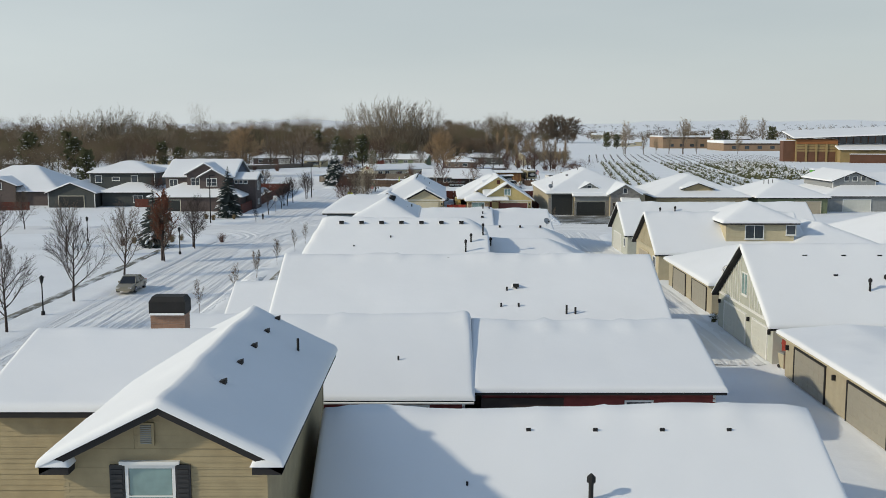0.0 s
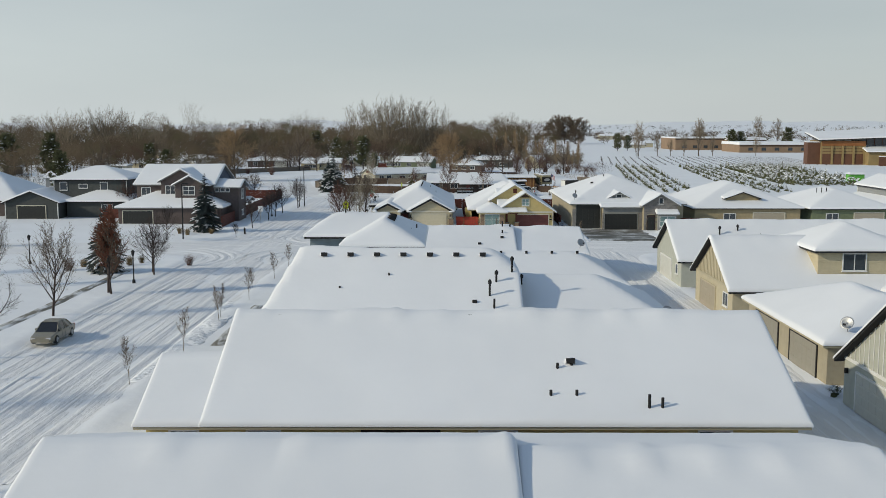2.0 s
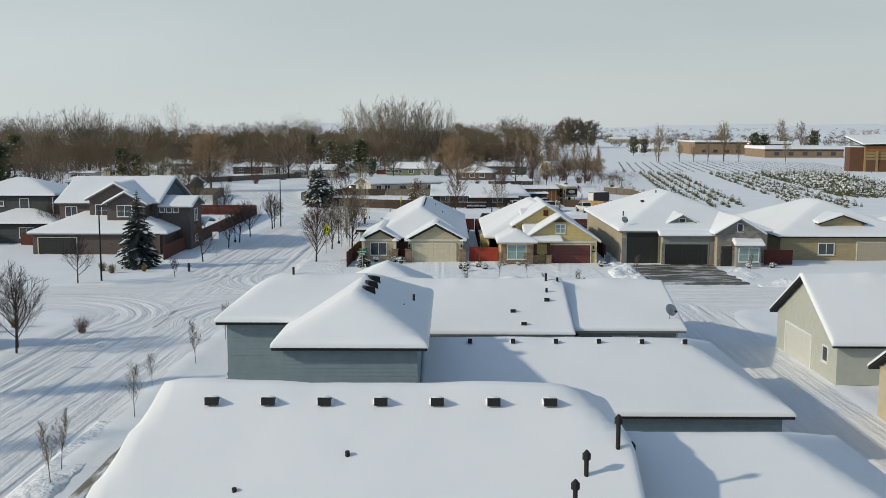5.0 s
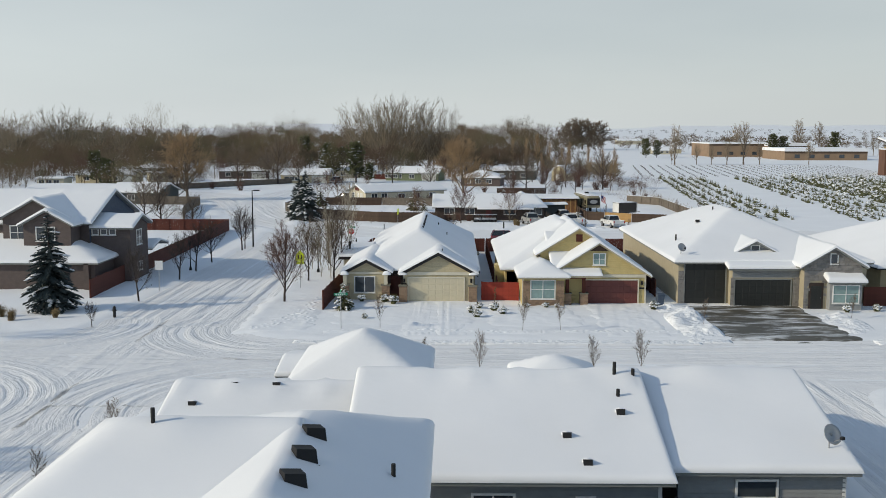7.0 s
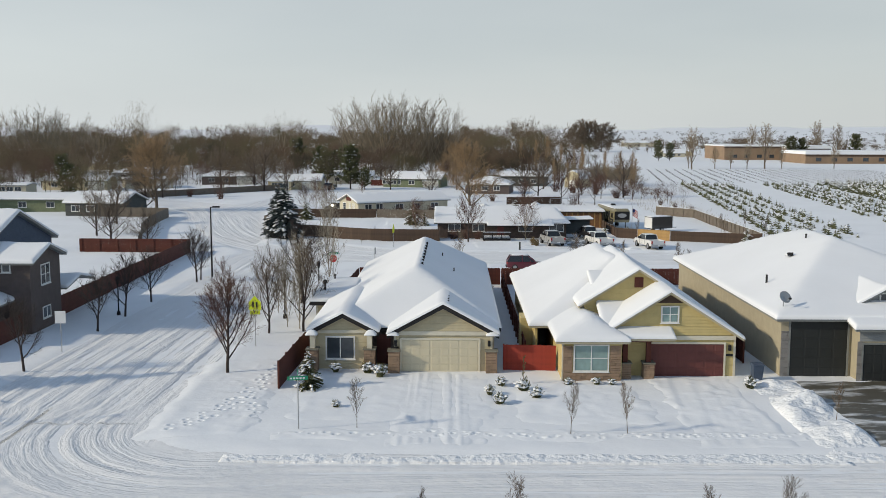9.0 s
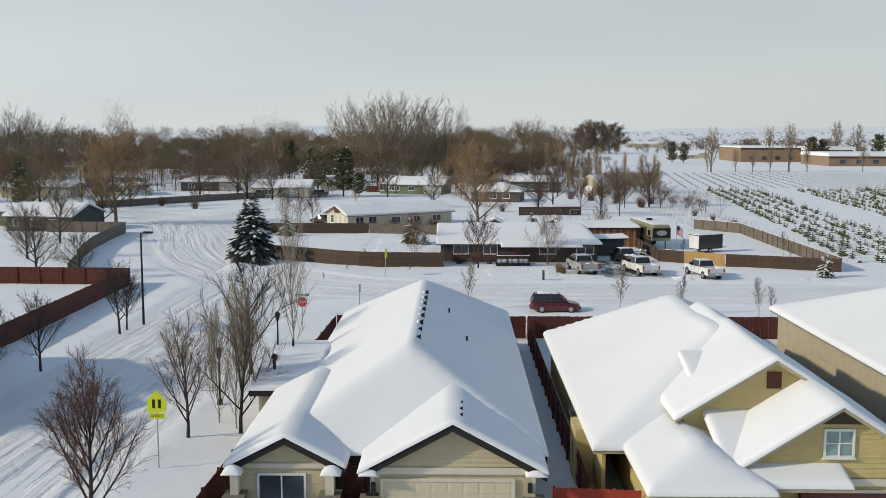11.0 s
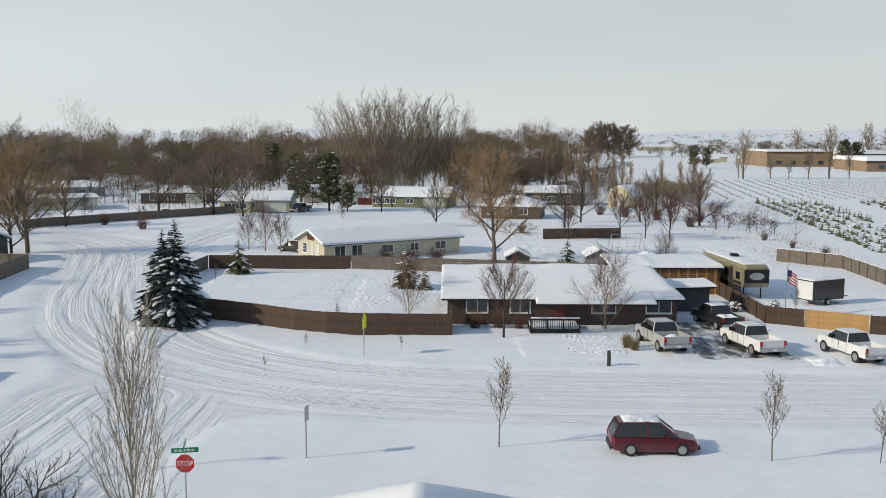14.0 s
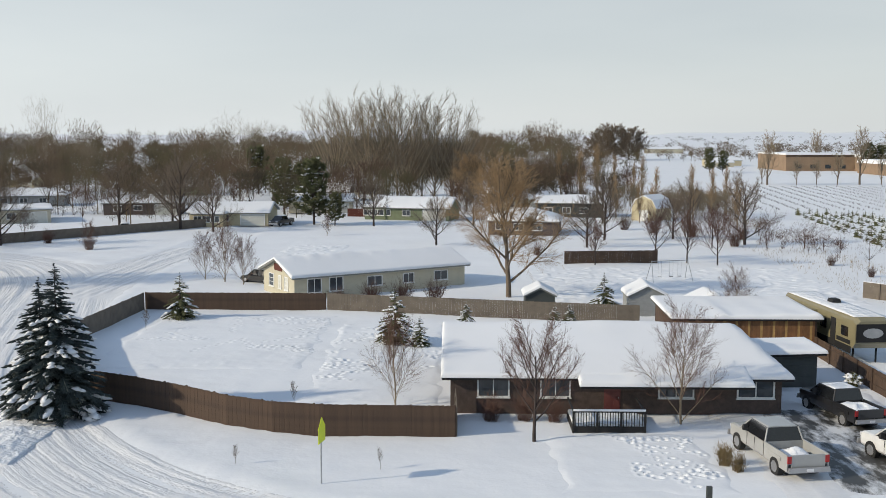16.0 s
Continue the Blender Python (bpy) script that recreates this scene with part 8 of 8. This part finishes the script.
LAMP_W = mat("headlamp_clear", (0.6, 0.6, 0.62), 0.15, 0.1)
CAR_GLASS = glass_mat("car_glass", (0.015, 0.017, 0.02))


def loft(stations):
    """A skin through cross-sections, each a ring of (x, y, z), closed at both ends."""
    s = Shape()
    n = len(stations[0])
    for ring in stations:
        s.v.extend(ring)
    for k in range(len(stations) - 1):
        for i in range(n):
            s.f.append((k * n + i, k * n + (i + 1) % n, (k + 1) * n + (i + 1) % n, (k + 1) * n + i))
    s.f.append(tuple(range(n - 1, -1, -1)))
    s.f.append(tuple(range((len(stations) - 1) * n, len(stations) * n)))
    return s


def body_ring(y, hw, zb, zt):
    """A rounded body section at y."""
    zm = zb + (zt - zb) * 0.55
    return [(-hw * 0.9, y, zb), (hw * 0.9, y, zb), (hw, y, zb + 0.12), (hw, y, zm), (hw * 0.96, y, zt - 0.06), (hw * 0.86, y, zt), (-hw * 0.86, y, zt), (-hw * 0.96, y, zt - 0.06), (-hw, y, zm), (-hw, y, zb + 0.12)]


def wheel(parent, x, y, r, w=0.24):
    sgn = 1 if x > 0 else -1
    ty = part("wheel", Shape().tube((x - w / 2, y, r), (x + w / 2, y, r), r, r, 18), RUBBER, parent)
    part("rim", Shape().tube((x + sgn * w * 0.5, y, r), (x + sgn * (w * 0.5 + 0.015), y, r), r * 0.62, r * 0.5, 12), RIM, ty)
    for k in range(5):
        a = k * 2 * math.pi / 5
        part("spoke", Shape().box(-0.008, 0.008, -0.035, 0.035, 0.04, r * 0.58, pose(x + sgn * (w * 0.5 + 0.02), y, r) @ Matrix.Rotation(a, 4, "X")), RIM, ty)
    return ty


def mound(parent, x0, x1, y0, y1, z, h, seed):
    xs, ys = np.linspace(x0, x1, 10), np.linspace(y0, y1, 14)
    X, Y = np.meshgrid(xs, ys, indexing="ij")
    U, V = (X - x0) / (x1 - x0), (Y - y0) / (y1 - y0)
    Z = z + h * np.sqrt(np.clip(np.sin(U * math.pi) * np.sin(V * math.pi), 0, 1)) * (0.75 + 0.5 * value_noise(X * 3, Y * 2, seed))
    slab("snow", xs, ys, Z, np.full(Z.shape, z - 0.02), SNOW_BANK, parent, True, "patch of snow")


def cabin(t, rows, glass, roof_paint):
    """The greenhouse: glass sides under a painted roof, with pillars. rows: y, half width below, above, z below, above."""
    s = Shape()
    for y, b, a, z0, z1 in rows:
        s.v.extend([(-b, y, z0), (b, y, z0), (a, y, z1), (-a, y, z1)])
    for k in range(len(rows) - 1):
        for i in range(4):
            s.f.append((4 * k + i, 4 * k + (i + 1) % 4, 4 * k + 4 + (i + 1) % 4, 4 * k + 4 + i))
    s.f.append((3, 2, 1, 0))
    e = 4 * (len(rows) - 1)
    s.f.append((e, e + 1, e + 2, e + 3))
    part("glazing", s, glass, t, "dark tinted glass")
    top = [r for r in rows if r[4] > r[3] + 0.2]
    rs = loft([[(-r[2] - 0.015, r[0], r[4] - 0.03), (r[2] + 0.015, r[0], r[4] - 0.03), (r[2] * 0.9, r[0], r[4] + 0.045), (-r[2] * 0.9, r[0], r[4] + 0.045)] for r in top])
    part("roof_panel", rs, roof_paint, t, smooth=False)
    for sg in (-1, 1):
        for k in range(len(rows)):
            y, b, a, z0, z1 = rows[k]
            if z1 > z0 + 0.2:
                lo = rows[k - 1] if k == 1 else (rows[k + 1] if k == len(rows) - 2 else rows[k])
                p = Vector((sg * (lo[1] + 0.005), lo[0], lo[3]))
                part("pillar", Shape().tube(p, (sg * (a + 0.005), y, z1), 0.045, 0.04, 5), roof_paint, t)


def pickup(x, y, rz, colour, label, snow_bed=True, snow_roof=False, seed=1, scale=1.0):
    """A crew-cab pickup, its front towards local +y."""
    t = thing("pickup_truck", label, "pickup truck", x, y, -0.02, rz, "parked vehicles")
    W = 0.98
    part("body", loft([body_ring(2.95, W * 0.86, 0.55, 0.98), body_ring(2.75, W * 0.97, 0.45, 1.12), body_ring(1.35, W, 0.45, 1.2), body_ring(-0.72, W, 0.45, 1.2)]), colour, t)
    for sg in (-1, 1):
        part("bed_side", Shape().box(sg * W - 0.07 if sg > 0 else -W, W if sg > 0 else -W + 0.07, -2.85, -0.73, 0.5, 1.24, taper=0.0), colour, t)
        part("fender", Shape().box(W - 0.02 if sg > 0 else -W - 0.05, W + 0.05 if sg > 0 else -W + 0.02, -2.3, -1.1, 0.85, 1.0, taper=0.02), colour, t)
        part("mirror", Shape().box(sg * (W + 0.02) - 0.12, sg * (W + 0.02) + 0.12, 1.05, 1.2, 1.22, 1.5, taper=0.02), BLACK_PL, t)
        part("tail_lamp", Shape().box(sg * 0.88 - 0.09, sg * 0.88 + 0.09, -2.9, -2.84, 0.88, 1.2), LAMP_R, t)
        part("headlamp", Shape().box(sg * 0.68 - 0.18, sg * 0.68 + 0.18, 2.78, 2.96, 0.85, 1.02), LAMP_W, t)
    part("bed_floor", Shape().box(-W + 0.075, W - 0.075, -2.8, -0.74, 0.5, 0.75), BLACK_PL, t)
    part("tailgate", Shape().box(-0.78, 0.78, -2.88, -2.81, 0.6, 1.24), colour, t)
    part("rear_bumper", Shape().box(-0.97, 0.97, -3.05, -2.89, 0.5, 0.72, taper=0.03), RIM, t)
    part("front_bumper", Shape().box(-0.95, 0.95, 2.96, 3.1, 0.45, 0.7, taper=0.03), RIM, t)
    part("plate", Shape().box(-0.16, 0.16, -3.065, -3.052, 0.55, 0.68), SIGN_WHT, t)
    cabin(t, [(1.75, 0.88, 0.86, 1.19, 1.2), (1.0, 0.93, 0.74, 1.19, 1.8), (-0.55, 0.93, 0.74, 1.19, 1.8), (-0.71, 0.92, 0.88, 1.19, 1.2)], CAR_GLASS, colour)
    for yy in (0.95, 0.2, -0.7):
        for sg in (-1, 1):
            part("door_seam", Shape().box(sg * W - 0.008, sg * W + 0.008, yy - 0.012, yy + 0.012, 0.6, 1.16), BLACK_PL, t)
    for xx in (-0.86, 0.86):
        for yy in (1.95, -1.75):
            wheel(t, xx, yy, 0.42, 0.28)
    if snow_bed:
        mound(t, -0.8, 0.8, -2.6, -0.95, 0.75, 0.42, seed)
    if snow_roof:
        mound(t, -0.72, 0.72, -0.5, 0.95, 1.84, 0.1, seed + 3)
        mound(t, -0.85, 0.85, -2.7, -0.9, 1.1, 0.25, seed + 5)
    t.matrix_basis = t.matrix_basis @ Matrix.Scale(scale, 4)
    return t


def car(x, y, rz, colour, label, L, W, H, suv=False, roof_snow=0.0, name="car"):
    """A sedan or small SUV, its front towards local +y."""
    t = thing(name, label, "car", x, y, -0.02, rz, "parked vehicles")
    w, f, r = W / 2, L / 2, -L / 2
    belt = H * 0.58
    part("body", loft([body_ring(f, w * 0.72, 0.32, belt * 0.62), body_ring(f - 0.25, w * 0.92, 0.22, belt * 0.8), body_ring(f - 1.15, w, 0.2, belt * 0.98), body_ring(0.0, w, 0.2, belt), body_ring(r + 0.9, w, 0.2, belt * 1.02), body_ring(r + 0.15, w * 0.95, 0.28, belt * (1.05 if suv else 0.98)), body_ring(r, w * 0.82, 0.38, belt * (1.0 if suv else 0.9))]), colour, t, smooth=False)
    if suv:
        rows = [(f - 1.05, w * 0.9, w * 0.88, belt * 0.95, belt * 0.96), (f - 1.95, w * 0.95, w * 0.74, belt, H * 0.98), (0.0 - 0.4, w * 0.95, w * 0.76, belt, H), (r + 0.38, w * 0.93, w * 0.74, belt, H * 0.97), (r + 0.06, w * 0.9, w * 0.88, belt, belt + 0.01)]
    else:
        rows = [(f - 1.15, w * 0.88, w * 0.86, belt * 0.95, belt * 0.96), (f - 1.95, w * 0.93, w * 0.7, belt, H * 0.97), (-0.3, w * 0.93, w * 0.72, belt, H), (r + 1.35, w * 0.92, w * 0.68, belt, H * 0.95), (r + 0.65, w * 0.86, w * 0.84, belt, belt + 0.01)]
    cabin(t, rows, CAR_GLASS, colour)
    for sg in (-1, 1):
        part("mirror", Shape().box(sg * (w + 0.03) - 0.09, sg * (w + 0.03) + 0.09, f - 1.75, f - 1.6, belt, belt + 0.16, taper=0.02), colour, t)
        part("headlamp", Shape().box(sg * w * 0.62 - 0.16, sg * w * 0.62 + 0.16, f - 0.22, f - 0.03, belt * 0.58, belt * 0.72), LAMP_W, t)
        part("tail_lamp", Shape().box(sg * w * 0.78 - 0.1, sg * w * 0.78 + 0.1, r - 0.02, r + 0.12, belt * 0.72, belt * 0.96), LAMP_R, t)
        for yy in (f - 1.9, -0.1, r + 1.4):
            part("door_seam", Shape().box(sg * w - 0.006, sg * w + 0.006, yy - 0.01, yy + 0.01, 0.32, belt * 0.92), BLACK_PL, t)
    part("front_bumper", Shape().box(-w * 0.75, w * 0.75, f - 0.04, f + 0.05, 0.28, 0.48, taper=0.02), BLACK_PL if suv else colour, t)
    part("rear_bumper", Shape().box(-w * 0.82, w * 0.82, r - 0.07, r + 0.03, 0.3, 0.52, taper=0.02), BLACK_PL if suv else colour, t)
    for xx in (-w + 0.1, w - 0.1):
        for yy in (f - 0.9, r + 0.95):
            wheel(t, xx, yy, 0.34 if suv else 0.32, 0.22)
    if roof_snow:
        mound(t, -w * 0.7, w * 0.7, r + 0.6, f - 1.9, H + 0.03, roof_snow, 5)
    return t


car(-30.4, 96.3, 180, P_GOLD, "champagne sedan parked at the snowy kerb", 4.75, 1.82, 1.45)
car(5.65, 228.3, -90, P_RED, "dark red small SUV with snow on its roof", 4.4, 1.82, 1.66, True, 0.16, "suv")
pickup(11.2, 253.6, 10, P_SILVER, "silver crew-cab pickup with snow in its bed", True, False, 3, 1.08)
pickup(17.6, 252.4, 13, P_WHITE, "white crew-cab pickup with dark emblem on its door", True, False, 7, 1.06)
pickup(17.4, 261.6, 12, P_BLACK, "black crew-cab pickup covered in snow patches", False, True, 11)
pickup(24.2, 250.2, 13, P_WHITE, "older white pickup parked beside the fence", True, False, 15, 1.03)
pickup(-36.6, 384.0, 160, P_BLACK, "black truck parked before a far house", False, True, 19)
car(-26.6, 314.2, 60, P_BLACK, "dark car beside the cream house", 4.6, 1.8, 1.5, False, 0.12)
car(-61.0, 372.0, 20, P_SILVER, "snow-covered car in a far drive", 4.6, 1.8, 1.5, False, 0.2)

rv = thing("travel_trailer", "tan fifth-wheel travel trailer with snowy roof", "travel trailer", 24.0, 280.2, 0, 5)
P_TAN = paint("tan_trailer_skin", (0.25, 0.22, 0.13))
part("body", loft([[(-1.25, -5.6, 1.6), (1.25, -5.6, 1.6), (1.25, -5.6, 2.9), (0.9, -5.6, 3.2), (-0.9, -5.6, 3.2), (-1.25, -5.6, 2.9)], [(-1.25, -5.2, 1.2), (1.25, -5.2, 1.2), (1.25, -5.2, 3.2), (1.0, -5.2, 3.45), (-1.0, -5.2, 3.45), (-1.25, -5.2, 3.2)], [(-1.25, 6.4, 0.7), (1.25, 6.4, 0.7), (1.25, 6.4, 3.2), (1.0, 6.4, 3.45), (-1.0, 6.4, 3.45), (-1.25, 6.4, 3.2)]]), P_TAN, rv)
part("nose_cap", Shape().box(-1.2, 1.2, -5.66, -5.61, 1.7, 3.0), BLACK, rv, "black moulded nose cap")
part("emblem", Shape().prism([(0.75 * math.cos(a * 0.52), 2.35 + 0.36 * math.sin(a * 0.52)) for a in range(12)], -5.68, -5.665), STEEL, rv)
part("skirt_band", Shape().box(-1.27, -1.252, -5.0, 6.3, 0.8, 1.3), BLACK, rv)
part("slide_out", Shape().box(-1.75, -1.253, 0.5, 4.2, 1.0, 3.0), P_TAN, rv)
part("door", Shape().box(-1.285, -1.252, -2.6, -1.8, 1.0, 2.9), FASCIA, rv)
for yy in (-4.0, -0.6):
    part("window", Shape().box(-1.29, -1.252, yy - 0.5, yy + 0.5, 1.9, 2.6), CAR_GLASS, rv)
part("swoosh", Shape().box(-1.275, -1.253, -4.9, -2.8, 1.4, 1.7), BLACK, rv)
mound(rv, -1.2, 1.2, -5.2, 6.3, 3.46, 0.2, 21)
for yy in (1.6, 2.5):
    for xx in (-1.1, 1.1):
        wheel(rv, xx, yy, 0.38)
for yy in (-4.6,):
    part("landing_leg", Shape().box(-0.9, -0.8, yy, yy + 0.1, 0.0, 1.3).box(0.8, 0.9, yy, yy + 0.1, 0.0, 1.3), BLACK, rv)
part("roof_unit", Shape().box(-0.35, 0.35, 0.0, 0.9, 3.6, 3.85, taper=0.06), BLACK, rv)
ct = thing("cargo_trailer", "black and white enclosed cargo trailer with snow on top", "trailer", 30.2, 273.0, 0, -62)
part("body", Shape().box(-1.0, 1.0, -2.2, 1.8, 0.5, 2.4), P_BLACK, ct)
part("nose", Shape().add([(-1.0, 1.804, 0.5), (1.0, 1.804, 0.5), (0.25, 2.6, 0.5), (-0.25, 2.6, 0.5), (-1.0, 1.804, 2.4), (1.0, 1.804, 2.4), (0.25, 2.6, 2.3), (-0.25, 2.6, 2.3)], [(0, 3, 2, 1), (4, 5, 6, 7), (0, 1, 5, 4), (1, 2, 6, 5), (2, 3, 7, 6), (3, 0, 4, 7)]), P_WHITE, ct)
part("rear_door", Shape().box(-0.92, 0.92, -2.25, -2.204, 0.6, 2.3), P_WHITE, ct)
part("side_door", Shape().box(-1.03, -1.004, 0.3, 1.1, 0.6, 2.2), P_WHITE, ct)
mound(ct, -1.0, 1.0, -2.2, 1.8, 2.41, 0.22, 23)
for xx in (-1.05, 1.05):
    wheel(ct, xx, -0.4, 0.34, 0.2)
part("hitch", Shape().tube((0, 2.55, 0.55), (0, 3.4, 0.5), 0.05, 0.05, 6), BLACK, ct)

fl = thing("flag", "striped flag hanging from a slanted pole", "flag", 24.6, 266.4, 0)
part("pole", Shape().tube((0, 0, -0.1), (0.1, 0, 4.6), 0.04, 0.03, 6), STEEL, fl)
for k in range(9):
    c = (0.42, 0.03, 0.04) if k % 2 == 0 else (0.75, 0.75, 0.75)
    s = Shape()
    z0 = 3.1 + k * 0.12
    for i in range(5):
        s.v.extend([(0.1 + 0.2 * i, 0.08 * math.sin(i * 1.4), z0 - 0.14 * i), (0.1 + 0.2 * i, 0.08 * math.sin(i * 1.4), z0 + 0.12 - 0.14 * i)])
    for i in range(4):
        s.f.append((2 * i, 2 * i + 2, 2 * i + 3, 2 * i + 1))
    st_ob = part("stripe", s, mat("flag_stripe", c, 0.8, 0.1), fl)
    st_ob.modifiers.new("thick", "SOLIDIFY").thickness = 0.01
part("canton", Shape().box(0.1, 0.45, -0.03, 0.07, 3.55, 4.05), mat("flag_blue", (0.02, 0.03, 0.12), 0.8, 0.1), fl)

sw = thing("swing_set", "thin metal swing frame standing in the snow", "swing set", 18.9, 316.0, 0, 15)
for x in (-2.2, 2.2):
    for y in (-1.0, 1.0):
        part("leg", Shape().tube((x * 1.1, y, -0.1), (x, 0, 2.3), 0.035, 0.035, 6), STEEL, sw)
part("top_bar", Shape().tube((-2.25, 0, 2.3), (2.25, 0, 2.3), 0.04, 0.04, 6), STEEL, sw)
for x in (-1.2, 0.2, 1.2):
    part("swing_seat", Shape().box(x - 0.22, x + 0.22, -0.09, 0.09, 0.5, 0.54), BLACK_PL, sw)
    for dx in (-0.2, 0.2):
        part("chain", Shape().tube((x + dx, 0, 0.54), (x + dx, 0, 2.28), 0.012, 0.012, 4), STEEL, sw)
